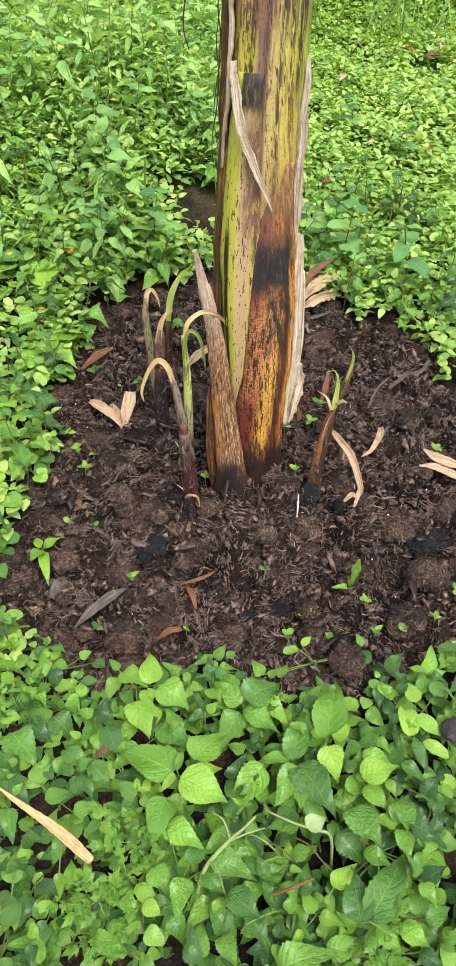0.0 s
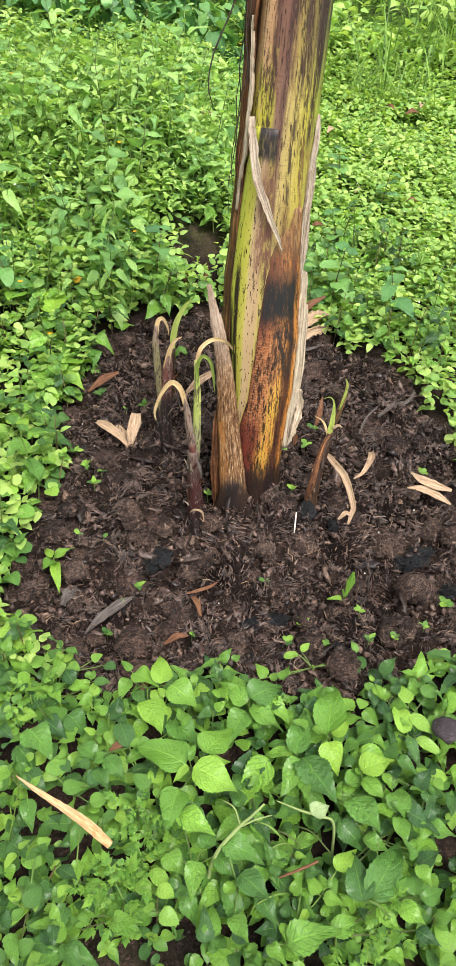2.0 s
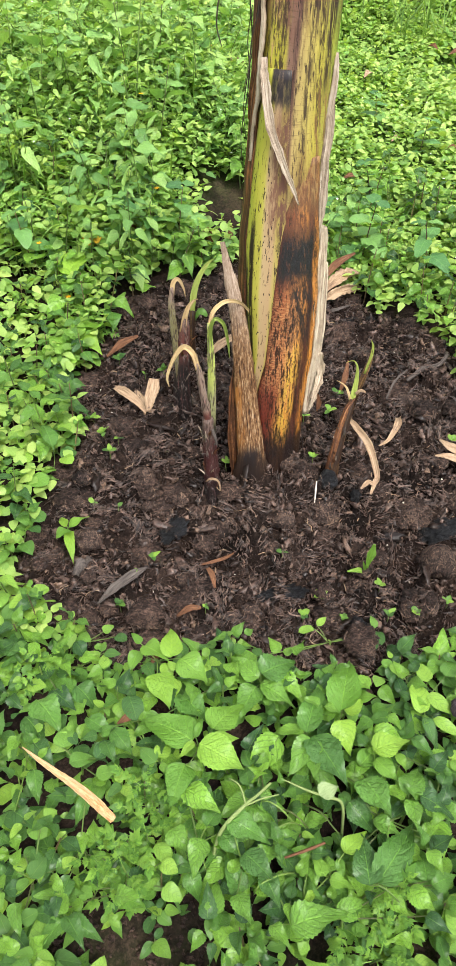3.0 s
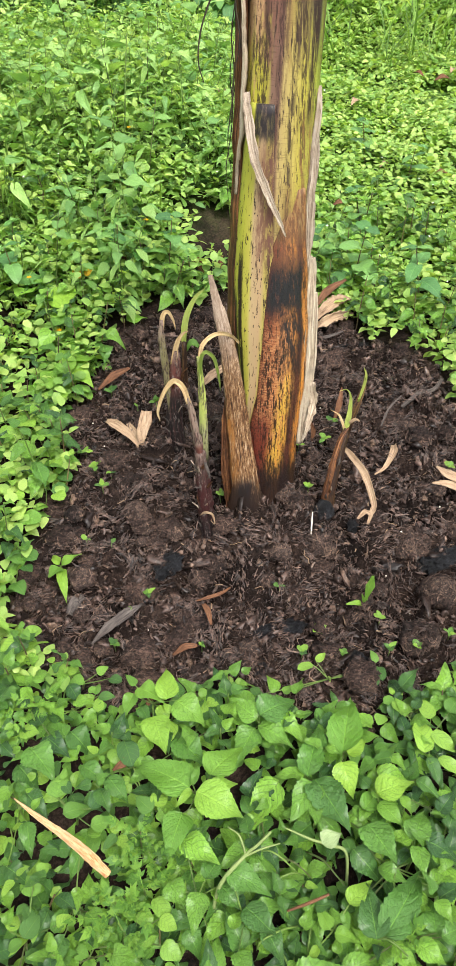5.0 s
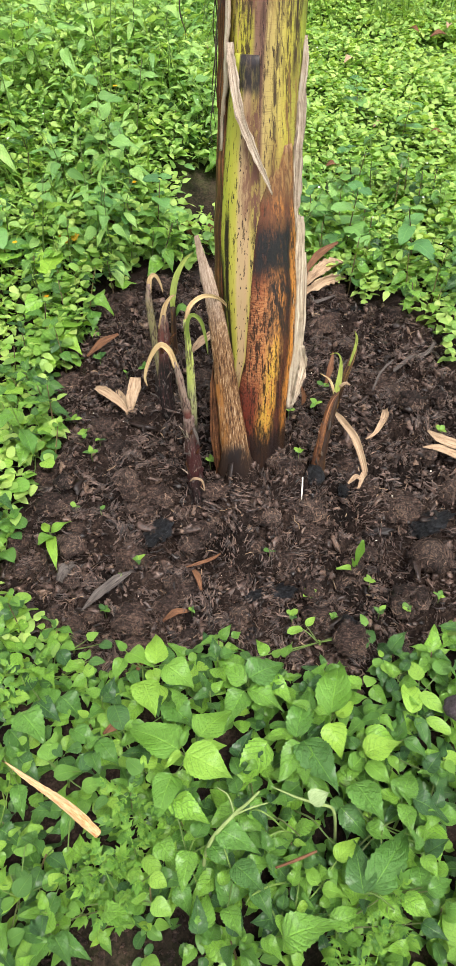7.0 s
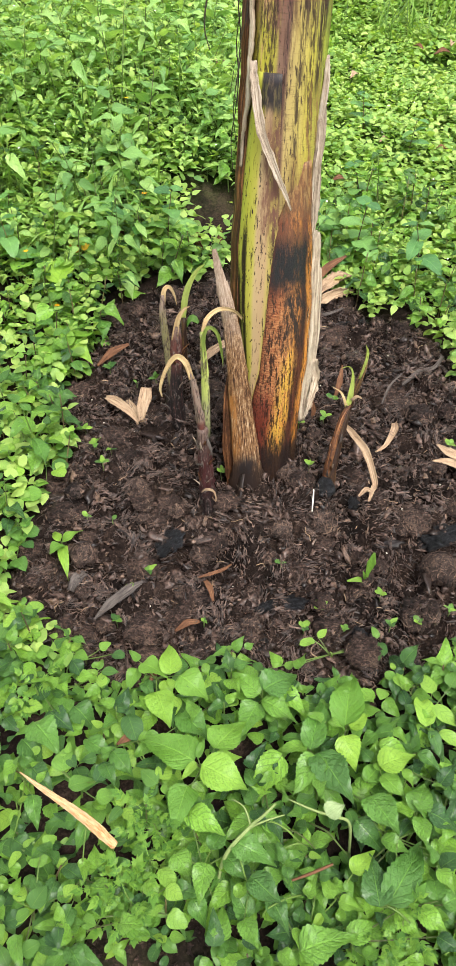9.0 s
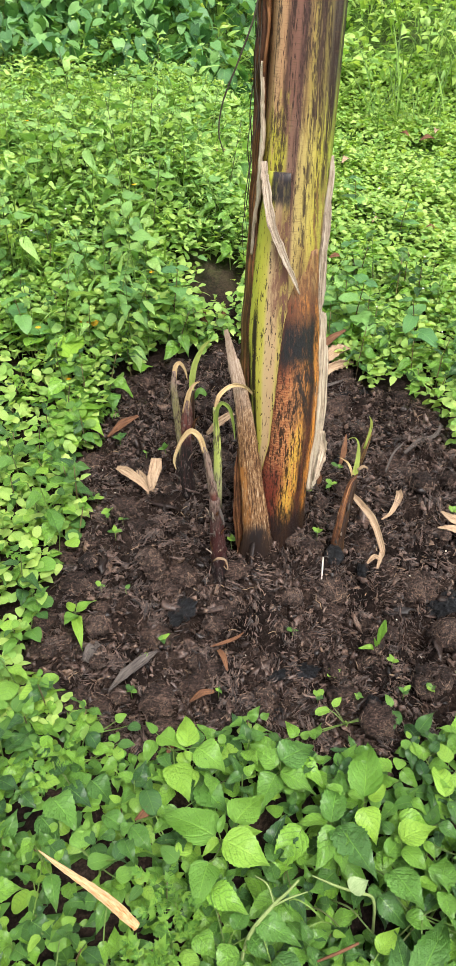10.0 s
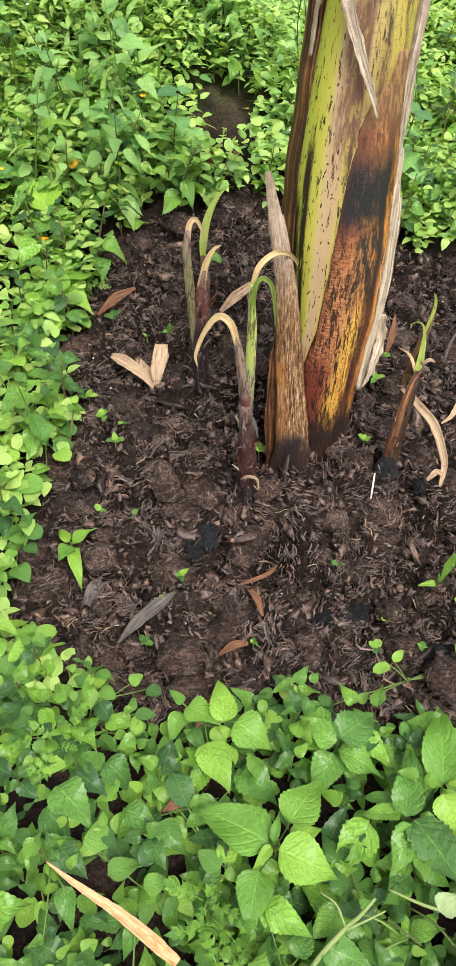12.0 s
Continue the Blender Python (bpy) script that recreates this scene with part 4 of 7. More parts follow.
def brown_sucker():
    base = (.226, 1.395, -.015)
    ob = thing("young_sucker", base, "brown sucker with a charred bulb foot and yellow-green leaves", "sucker", "suckers round the stalk")
    part("bulb", lump("bulb", .027, M_CHAR, 5, squash=1.2, rough=.2), ob, "charred black bulb", Matrix.Translation((-.002, -.008, .016)))
    part("stem", tube("stem", sub([(.23, 1.395, -.01), (.236, 1.41, .04), (.25, 1.445, .11), (.27, 1.485, .17), (.279, 1.505, .19)], base), [.019, .0165, .015, .013, .007], M_SUCK5, n=26, sides=14, flat=.6, rough=.16), ob)
    part("outer_sheath", ribbon("outer_sheath", sub([(.222, 1.39, .0), (.228, 1.4, .05), (.243, 1.433, .12), (.262, 1.47, .175), (.285, 1.497, .2)], base), [.02, .022, .018, .016, .004], M_DARKSH, n=22, cols=7, cup=-.4, ragged=.12, seed=31), ob, "blackened torn outer sheath")
    flakes(ob, sub([(.23, 1.395, .0), (.236, 1.41, .04), (.25, 1.445, .11), (.27, 1.485, .17)], base), 7, 40, .013, (.015, .035))
    part("leaf", ribbon("leaf", sub([(.27, 1.49, .165), (.283, 1.52, .205), (.29, 1.545, .235), (.29, 1.56, .262), (.28, 1.572, .272), (.262, 1.578, .262)], base), [.012, .016, .011, .005, .003, .001], M_FRESH, n=22, cols=5, cup=.4), ob, "yellow-green leaf")
    part("tan_leaf", ribbon("tan_leaf", sub([(.276, 1.5, .185), (.262, 1.53, .215), (.238, 1.55, .222)], base), [.008, .006, .001], M_WILT, n=12, cols=3), ob, "wilted tan leaf tip")
    part("side_leaf", ribbon("side_leaf", sub([(.3, 1.63, .03), (.31, 1.64, .1), (.33, 1.66, .165), (.348, 1.685, .21), (.349, 1.695, .238)], base), [.012, .017, .018, .013, .003], M_SUCK5, n=20, cols=5, cup=.45, thick=.003), ob, "streaked side leaf")
    part("side_tip", ribbon("side_tip", sub([(.333, 1.662, .172), (.35, 1.687, .22), (.352, 1.696, .245), (.345, 1.7, .262)], base), [.006, .009, .007, .001], M_FRESH, n=12, cols=3, cup=.3), ob, "yellow tip of the side leaf")
    part("curl", ribbon("curl", sub([(.287, 1.512, .205), (.3, 1.51, .218), (.315, 1.512, .21)], base), [.008, .009, .003], M_STRAW, n=10, cols=3), ob)
    return ob


for make in (tall_sheath_stub, red_sucker, green_sucker, pink_sucker, spear_leaf, brown_sucker):
    make()


# ---- leaf blades ----
SHAPES = {
    "ovate": lambda t: np.sin(np.pi * np.clip(t, 0, 1) ** 0.6) ** 0.9 * (1.06 - .38 * t ** 2),
    "round": lambda t: np.sqrt(np.clip(1 - (2 * t - 1) ** 2, 0, 1)) ** 0.9,
    "egg": lambda t: np.sin(np.pi * np.clip(t, 0, 1) ** 0.66) ** 0.72,
    "lance": lambda t: np.sin(np.pi * t ** 0.85) ** 1.1,
    "heart": lambda t: np.where(t < .22, .62 + 1.7 * t, 1) * np.sqrt(np.clip(1 - ((t - .22) / .78).clip(0) ** 1.5, 0, 1)),
}


def blade(shape, rows, cols, aspect, fold=0.15, droop=0.25, teeth=0.0, quilt=0.0, wave=0.0, phase=0.0):
    """A leaf one unit long from the origin along y, its face up; returns places, faces and uvs."""
    t = np.linspace(0, 1, rows + 1)
    w = SHAPES[shape](t) * aspect / 2
    w = np.maximum(w, 0.004)
    tooth = 1 + teeth * np.where(np.arange(rows + 1) % 2, 1, -1) * np.where((t > .15) & (t < .95), 1, 0)
    c = np.linspace(-1, 1, cols)
    x = np.where(np.abs(c) > .99, c * (w * tooth)[:, None], c * w[:, None])
    y = np.broadcast_to(t[:, None], x.shape) - (teeth * .5 * w[:, None] * np.abs(c) ** 4)
    if shape == "heart":
        y = y - np.abs(c) * np.where(t < .15, .13, 0)[:, None]
    z = np.abs(x) * fold - droop * y ** 2 + quilt * np.sin((t[:, None] - np.abs(c) * .3) * 44) * np.abs(c) * (1 - np.abs(c)) * .5
    z = z + wave * np.sin(t * 9 + phase)[:, None] * c
    v = np.stack([x, y, z], -1).reshape(-1, 3)
    uv = np.stack([np.broadcast_to((c + 1) / 2, x.shape), np.broadcast_to(t[:, None], x.shape)], -1).reshape(-1, 2)
    return v, np.array(grid_quads(rows + 1, cols)), uv


def lobed_blade(seed=0):
    """A feathery cut leaf: a thin rib with lobed leaflets in pairs, one unit long."""
    rng = np.random.default_rng(seed)
    vs, qs, us, n = [], [], [], 0
    def add(v, q, u):
        nonlocal n
        vs.append(v)
        qs.append(q + n)
        us.append(u)
        n += len(v)
    t = np.linspace(0, 1, 7)
    rib = np.stack([np.stack([s * .008 * np.ones(7), t, -.2 * t ** 2 + .004], -1) for s in (-1, 1)], 1).reshape(-1, 3)
    add(rib, np.array(grid_quads(7, 2)), np.tile([.5, .5], (14, 1)))
    for at, size in ((.28, .3), (.52, .34), (.76, .28)):
        for s in (-1, 1):
            for da, k in ((0, 1.0), (32, .62), (-32, .62)):
                v, q, u = blade("ovate", 4, 3, .55, .1, .3)
                a = radians(-s * (58 + rng.uniform(-8, 8)) + da)
                r = np.array([[np.cos(a), -np.sin(a), 0], [np.sin(a), np.cos(a), 0], [0, 0, 1]])
                add((v * size * k * .8) @ r.T + np.array([0, at + (.06 if da else 0) * 1, -.2 * at ** 2 + rng.uniform(0, .02)]), q, u)
    for da, k in ((0, .36), (38, .26), (-38, .26)):
        v, q, u = blade("ovate", 4, 3, .55, .1, .3)
        a = radians(da)
        r = np.array([[np.cos(a), -np.sin(a), 0], [np.sin(a), np.cos(a), 0], [0, 0, 1]])
        add((v * k) @ r.T + np.array([0, .84, -.15]), q, u)
    return np.concatenate(vs), np.concatenate(qs), np.concatenate(us)


def turn(yaw, pitch, roll):
    """Rotation matrices: a leaf along y is tipped up by pitch, rolled and swung by yaw; arrays of radians."""
    cy, sy, cp, sp, cr, sr = np.cos(yaw), np.sin(yaw), np.cos(pitch), np.sin(pitch), np.cos(roll), np.sin(roll)
    o, l = np.zeros_like(cy), np.ones_like(cy)
    z = np.stack([cy, -sy, o, sy, cy, o, o, o, l], -1).reshape(-1, 3, 3)
    x = np.stack([l, o, o, o, cp, -sp, o, sp, cp], -1).reshape(-1, 3, 3)
    y = np.stack([cr, o, sr, o, l, o, -sr, o, cr], -1).reshape(-1, 3, 3)
    return z @ x @ y


def scatter(name, blades, places, yaw, pitch, roll, size, material, label, category, seed=0):
    """Many leaves as one piece of undergrowth; each takes one of the blades."""
    rng = np.random.default_rng(seed)
    pick = rng.integers(0, len(blades), len(places))
    vs, qs, us, n = [], [], [], 0
    for b, (v, q, u) in enumerate(blades):
        k = np.nonzero(pick == b)[0]
        if not len(k):
            continue
        m = turn(yaw[k], pitch[k], roll[k]) * size[k][:, None, None]
        vs.append((np.einsum("nij,vj->nvi", m, v) + places[k][:, None]).reshape(-1, 3))
        qs.append((q[None] + (np.arange(len(k)) * len(v))[:, None, None]).reshape(-1, 4) + n)
        us.append(np.tile(u, (len(k), 1)))
        n += len(k) * len(v)
    me = mesh_np(name, np.concatenate(vs), np.concatenate(qs), np.concatenate(us), material)
    return single(name, me, label, category, kind="stuff")


# ---- rotted mulch: fibres, flakes and clods over the heap ----
def fibres(name, count, length, width, material, label, seed, spread=None, lift=0.004):
    rng = np.random.default_rng(seed)
    xy = []
    while len(xy) < count:
        x, y = rng.uniform(-.8, .85), rng.uniform(.78, 2.5)
        if heap(x, y) > rng.uniform(-.07, .03):
            xy.append((x, y))
    xy = np.array(xy)
    yaw, tip = rng.uniform(0, 2 * np.pi, count), rng.normal(0, .35, count)
    if spread:
        # shreds lie in bundles with one direction each
        of = rng.integers(0, spread, count)
        along = rng.uniform(0, 2 * np.pi, spread)
        xy = xy[of] + rng.normal(0, .008, (count, 2)) + np.stack([np.sin(along[of]), np.cos(along[of])], -1) * rng.normal(0, .008, (count, 1))
        yaw = along[of] + rng.normal(0, .16, count)
        tip = rng.normal(0, .35, spread)[of] + rng.normal(0, .12, count)
    z = np.array([rough_land(x, y) for x, y in xy]) + rng.uniform(-.002, lift, count)
    seg, k = 4, 3
    t = np.linspace(-.5, .5, seg)
    c = np.array([-1, 0, 1])
    ln, wd = rng.uniform(*length, count), rng.uniform(*width, count)
    bend, arch = rng.normal(0, .4, count), rng.uniform(-.1, .5, count)
    lx = c[None, None] * wd[:, None, None] * (1 - 1.2 * t[None, :, None] ** 2) + bend[:, None, None] * ln[:, None, None] * (t[None, :, None] ** 2) + rng.normal(0, .06, (count, seg, 1)) * ln[:, None, None]
    ly = t[None, :, None] * ln[:, None, None] + 0 * c
    lz = -arch[:, None, None] * ln[:, None, None] * t[None, :, None] ** 2 + (1 - c ** 2)[None, None] * wd[:, None, None] * .9 + rng.normal(0, .05, (count, seg, 1)) * ln[:, None, None]
    v = np.stack([lx, ly, lz], -1).reshape(count, -1, 3)
    r = turn(yaw, tip, rng.normal(0, .6, count))
    v = np.einsum("nij,nvj->nvi", r, v) + np.stack([xy[:, 0], xy[:, 1], z], -1)[:, None]
    q = np.array(grid_quads(seg, k))
    q = (q[None] + (np.arange(count) * seg * k)[:, None, None]).reshape(-1, 4)
    uv = np.tile(np.stack(np.meshgrid(c * .5 + .5, t + .5), -1).reshape(-1, 2), (count, 1))
    return single(name, mesh_np(name, v.reshape(-1, 3), q, uv, material), label, "mulch", kind="stuff")


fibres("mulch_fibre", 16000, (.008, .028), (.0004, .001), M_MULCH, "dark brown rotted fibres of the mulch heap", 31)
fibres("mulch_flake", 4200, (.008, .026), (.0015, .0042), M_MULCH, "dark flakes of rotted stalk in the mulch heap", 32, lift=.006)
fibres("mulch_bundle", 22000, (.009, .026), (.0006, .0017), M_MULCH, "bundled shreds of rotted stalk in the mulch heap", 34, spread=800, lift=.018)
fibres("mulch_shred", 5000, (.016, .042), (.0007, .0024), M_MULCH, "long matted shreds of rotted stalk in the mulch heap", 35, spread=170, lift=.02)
fibres("mulch_straw", 200, (.012, .045), (.0006, .002), M_STRAW, "pale straw bits in the mulch heap", 33, lift=.009)


def joined_lumps(name, spots, material, label, category, sub=2, squash=.7):
    bm = bmesh.new()
    for i, (x, y, r) in enumerate(spots):
        tmp = lump("tmp", r, material, i + 3, squash=squash, sub=sub, rough=.75, freq=2.4)
        tmp.transform(Matrix.Translation((x, y, rough_land(x, y) + r * .12)) @ Matrix.Rotation(i * 2.4, 4, "Z"))
        bm.from_mesh(tmp)
        bpy.data.meshes.remove(tmp)
    me = bpy.data.meshes.new(name)
    bm.to_mesh(me)
    bm.free()
    me.materials.append(material)
    return single(name, me, label, category, kind="stuff")


rng = np.random.default_rng(40)
LUMPS = []
while len(LUMPS) < 230:
    x, y = rng.uniform(-.75, .8), rng.uniform(.82, 2.42)
    if heap(x, y) > -.04 and math.hypot(x - .04, y - 1.49) > .13:
        LUMPS.append((float(x), float(y), float(rng.uniform(.016, .04) if rng.random() < .6 else rng.uniform(.008, .02))))
joined_lumps("crumbs", LUMPS, M_CLOD, "crumbling lumps of rotted manure over the heap", "crumbs", 3)
CHUNKS = []
while len(CHUNKS) < 420:
    x, y = rng.uniform(-.75, .8), rng.uniform(.82, 2.42)
    if heap(x, y) > -.05:
        CHUNKS.append((float(x), float(y), float(rng.uniform(.006, .012) if rng.random() < .8 else rng.uniform(.012, .019))))


def chunks(name, spots, material, label, category):
    """Torn shreds of rotted stalk, longer than thick, lying every way."""
    bm = bmesh.new()
    g = np.random.default_rng(77)
    for i, (x, y, r) in enumerate(spots):
        tmp = lump("tmp", r, material, i + 500, squash=1, sub=2, rough=1.15, freq=3.0, stretch=(float(g.uniform(1.3, 2.4)), float(g.uniform(.5, .9)), float(g.uniform(.25, .5))))
        tmp.transform(Matrix.Translation((x, y, rough_land(x, y) + r * .35)) @ Euler((g.normal(0, .4), g.normal(0, .45), g.uniform(0, 6.28))).to_matrix().to_4x4())
        bm.from_mesh(tmp)
        bpy.data.meshes.remove(tmp)
    me = bpy.data.meshes.new(name)
    bm.to_mesh(me)
    bm.free()
    me.materials.append(material)
    return single(name, me, label, category, kind="stuff")


soil_bits = [(float(x), float(y)) for x, y in rng.uniform((-.36, .2), (-.06, .42), (420, 2))]


def crumb(seed, rows=6, cols=8):
    """One torn crumb about two units across; returns places, faces and uvs."""
    g = np.random.default_rng(seed)
    a, b = np.linspace(0, 2 * np.pi, cols, endpoint=False), np.linspace(-.48 * np.pi, .48 * np.pi, rows)
    r = 1 + .34 * g.standard_normal((rows, cols))
    r[0], r[-1] = r[0].mean(), r[-1].mean()
    v = np.stack([np.cos(a) * np.cos(b)[:, None] * r * g.uniform(.9, 1.9), np.sin(a) * np.cos(b)[:, None] * r * g.uniform(.6, 1), np.sin(b)[:, None] * r * g.uniform(.5, .9)], -1)
    uv = np.stack(np.broadcast_arrays(a / 6.3, b[:, None] / np.pi + .5), -1)
    return v.reshape(-1, 3), np.array(grid_quads(rows, cols, True)), uv.reshape(-1, 2)


def crumbs(name, spots, size, material, label, seed):
    g = np.random.default_rng(seed)
    k = len(spots)
    s = g.uniform(0, 1, k) ** 1.8 * (size[1] - size[0]) + size[0]
    p = np.array([(x, y, rough_land(x, y) + q * .35) for (x, y), q in zip(spots, s)])
    scatter(name, [crumb(i) for i in range(14)], p, g.uniform(0, 6.28, k), g.normal(0, .5, k), g.normal(0, .5, k), s, material, label, "crumbs", seed)


crumbs("soil_crumbs", soil_bits, (.002, .008), M_CLOD, "crumbs of brown soil on the bare patch among the weeds", 6)
heap_bits = [(x, y) for x, y in rng.uniform((-.78, .8), (.84, 2.5), (7500, 2)) if heap(x, y) > -.05]
crumbs("mulch_crumbs", heap_bits, (.0028, .0115), M_MULCH, "torn dark crumbs of rotted stalk over the heap", 7)
chunks("mulch_chunk", CHUNKS, M_MULCH, "torn chunks of rotted banana stalk in the mulch heap", "mulch")
chips = [(float(x), float(y), float(rng.uniform(.0016, .0032))) for x, y in rng.uniform((-.6, .9), (.65, 2.2), (230, 2)) if heap(x, y) > .03][:120]
joined_lumps("pale_specks", chips, M_WHITE, "tiny white specks scattered on the mulch", "specks", 1, .9)

CLODS = [(.457, 1.32, .052), (.509, 1.17, .048), (.217, 1.33, .05), (.1, 1.29, .03), (.4, 1.53, .038), (-.06, 1.29, .036), (-.42, 1.2, .034), (.3, 1.12, .034), (.02, 1.02, .03), (-.22, 1.55, .04),
         (.6, 1.38, .045), (.35, 1.86, .05), (.5, 1.75, .05), (-.33, 1.8, .045), (-.1, 1.83, .05), (-.25, 2.15, .055), (.05, 2.2, .05), (.25, 2.12, .045), (.42, 1.02, .032), (.12, 1.46, .03), (.62, 1.08, .04), (-.15, 1.12, .03), (-.3, 1.4, .034)]
for i, (x, y, r) in enumerate(CLODS):
    single("manure_clod", lump("manure_clod", r, M_CLOD, i + 60, squash=.6, rough=.42, freq=2.2, sub=4), "rounded fibrous brown clod of rotted manure on the heap", "clod", "clods on the heap",
           m=Matrix.Translation((x, y, rough_land(x, y) - r * .12)) @ Matrix.Rotation(i * 1.3, 4, "Z"))


def tuft(x, y, r, count, seed, material):
    """Loose fibres that cling to one clod."""
    g = np.random.default_rng(seed)
    vs, qs, us, n = [], [], [], 0
    for i in range(count):
        a, b = g.uniform(0, 6.28), g.uniform(.1, 1.35)
        p = np.array([np.cos(a) * np.cos(b), np.sin(a) * np.cos(b), .62 * np.sin(b)]) * r * g.uniform(.92, 1.08)
        d = np.cross(p, g.standard_normal(3))
        d /= np.linalg.norm(d)
        e = np.cross(p / np.linalg.norm(p), d)
        ln, w, bend = g.uniform(.15, .5) * r, g.uniform(.0004, .0013), g.normal(0, .4)
        t = np.linspace(-1, 1, 4)[:, None]
        line = p + d * ln * t + e * bend * ln * t ** 2 - p * (ln / r) ** 2 * .45 * t ** 2 * np.ones_like(t)
        vs.append(np.stack([line - e * w, line + p / r * w * 1.5, line + e * w], 1).reshape(-1, 3))
        qs.append(np.array(grid_quads(4, 3)) + n)
        us.append(np.tile([.5, .5], (12, 1)))
        n += 12
    return np.concatenate(vs) + np.array([x, y, rough_land(x, y) - r * .12]), np.concatenate(qs), np.concatenate(us)


vs, qs, us, n = [], [], [], 0
for i, (x, y, r) in enumerate(CLODS + [s for s in LUMPS if s[2] > .013]):
    v, q, u = tuft(x, y, r * (1.0 if i < len(CLODS) else 1.12), 520 if i < len(CLODS) else 200, i, None)
    vs.append(v), qs.append(q + n), us.append(u)
    n += len(v)
single("clod_fibre", mesh_np("clod_fibre", np.concatenate(vs), np.concatenate(qs), np.concatenate(us), fibre_material("clod_fibre", [(0, (.015, .01, .008)), (.4, (.075, .047, .036)), (.85, (.17, .108, .08)), (1, (.29, .19, .13))])),
       "loose brown fibres clinging to the clods", "fibres", kind="stuff")

for i, (x, y, r, a, st) in enumerate([(.526, 1.27, .034, .5, (1.9, .8, .7)), (.303, 1.362, .02, 1.4, (1.7, .7, .8)), (-.197, 1.245, .03, 1.1, (1.5, .9, .5)), (.1, 1.09, .03, .25, (2.2, .7, .4)), (.47, 1.06, .024, 0, (1.2, 1, .8)),
                                      (.0, 1.37, .022, 2, (1.8, .8, .5)), (.63, 1.2, .03, .3, (1.7, .7, .6)), (.05, .97, .02, .6, (1.4, .9, .7)), (.4, 2.2, .022, .1, (2.6, .6, .6)), (-.2, 1.9, .03, .8, (1.8, .7, .6)), (.28, .98, .02, 1.9, (1.3, 1, .8))]):
    single("charred_chunk", lump("charred_chunk", r, M_CHAR, i + 90, squash=1, rough=.55, freq=3.2, sub=4, stretch=st), "blackened chunk of rotted banana stalk in the mulch", "stalk chunk", "charred chunks",
           m=Matrix.Translation((x, y, rough_land(x, y) - r * .1)) @ Matrix.Rotation(a, 4, "Z"))


# ---- dry leaves lying about ----
def litter(name, points, widths, material, label, category="dry leaf", cup=.25, ragged=.035, facing=(0, -.3, 1), lift=.011, seed=0, twist=0, group="dry leaves"):
    """A fallen leaf; the points give x, y and the height over the ground."""
    n = len(points) - 1
    z0, z1 = top_of(*points[0][:2]), top_of(*points[-1][:2])
    p = [(x, y, max(z0 + (z1 - z0) * i / n, rough_land(x, y)) + h + lift * .4) for i, (x, y, h) in enumerate(points)]
    base = p[0]
    return single(name, ribbon(name, sub(p, base), widths, material, n=22, cols=7, cup=cup, ragged=ragged, facing=facing, seed=seed, twist=twist), label, category, group, m=Matrix.Translation(base))


TAN = "curled tan dry leaf lying on the dark mulch"
litter("dry_leaf", [(-.31, 1.665, 0), (-.305, 1.69, .03), (-.297, 1.72, .062), (-.295, 1.745, .085)], [.016, .034, .04, .032], M_STRAW, TAN, facing=(0, -1, .5), seed=1, cup=.12)
litter("dry_leaf", [(-.315, 1.65, .004), (-.35, 1.69, .02), (-.39, 1.725, .026), (-.425, 1.755, .02)], [.008, .026, .03, .012], M_STRAW, TAN, seed=2, facing=(0, -.8, 1))
litter("dry_leaf", [(-.318, 1.655, .0), (-.335, 1.71, .024), (-.36, 1.76, .034)], [.008, .024, .01], M_STRAW, TAN, seed=3, facing=(0, -.8, 1))
litter("dry_leaf", [(.289, 1.595, .03), (.31, 1.54, .045), (.34, 1.46, .03), (.362, 1.4, .002), (.352, 1.37, .0)], [.008, .018, .021, .016, .004], M_STRAW, "long tan dry leaf arched over the mulch", seed=4, facing=(-.5, -.3, 1), cup=.3)
litter("dry_leaf", [(.378, 1.515, 0), (.41, 1.54, .004), (.437, 1.575, .012), (.445, 1.615, .026)], [.004, .012, .022, .016], M_STRAW, TAN, seed=5, facing=(-.4, -.8, .6))
litter("dry_leaf", [(.53, 1.47, .002), (.57, 1.46, .014), (.62, 1.44, .012), (.66, 1.43, .004)], [.004, .024, .026, .006], M_STRAW, TAN, seed=6)
litter("dry_leaf", [(.552, 1.525, .035), (.575, 1.49, .03), (.61, 1.47, .02), (.66, 1.455, .01)], [.006, .026, .03, .008], M_STRAW, TAN, seed=7, facing=(0, -.6, 1))
litter("dry_leaf", [(.24, 2.27, .03), (.3, 2.3, .06), (.36, 2.34, .07), (.4, 2.37, .06)], [.012, .046, .05, .014], M_STRAW, "crumpled tan dry leaves behind the stalk", seed=8, facing=(0, -.8, 1), ragged=.16, twist=40, cup=.45)
litter("dry_leaf", [(.22, 2.24, .02), (.29, 2.25, .035), (.35, 2.3, .045), (.41, 2.33, .03)], [.008, .03, .034, .01], M_STRAW, "crumpled tan dry leaves behind the stalk", seed=28, facing=(0, -.8, 1), ragged=.16, twist=-35, cup=.45)
litter("dry_leaf", [(.25, 2.3, .06), (.31, 2.36, .1), (.38, 2.4, .12)], [.014, .03, .008], M_BROWNLEAF, "crumpled brown dry leaf behind the stalk", seed=9, facing=(0, -.8, 1))
litter("dry_leaf", [(.23, 2.22, .012), (.3, 2.2, .02), (.36, 2.22, .014)], [.01, .016, .004], M_GREYLEAF, "grey dry leaf behind the stalk", seed=10)
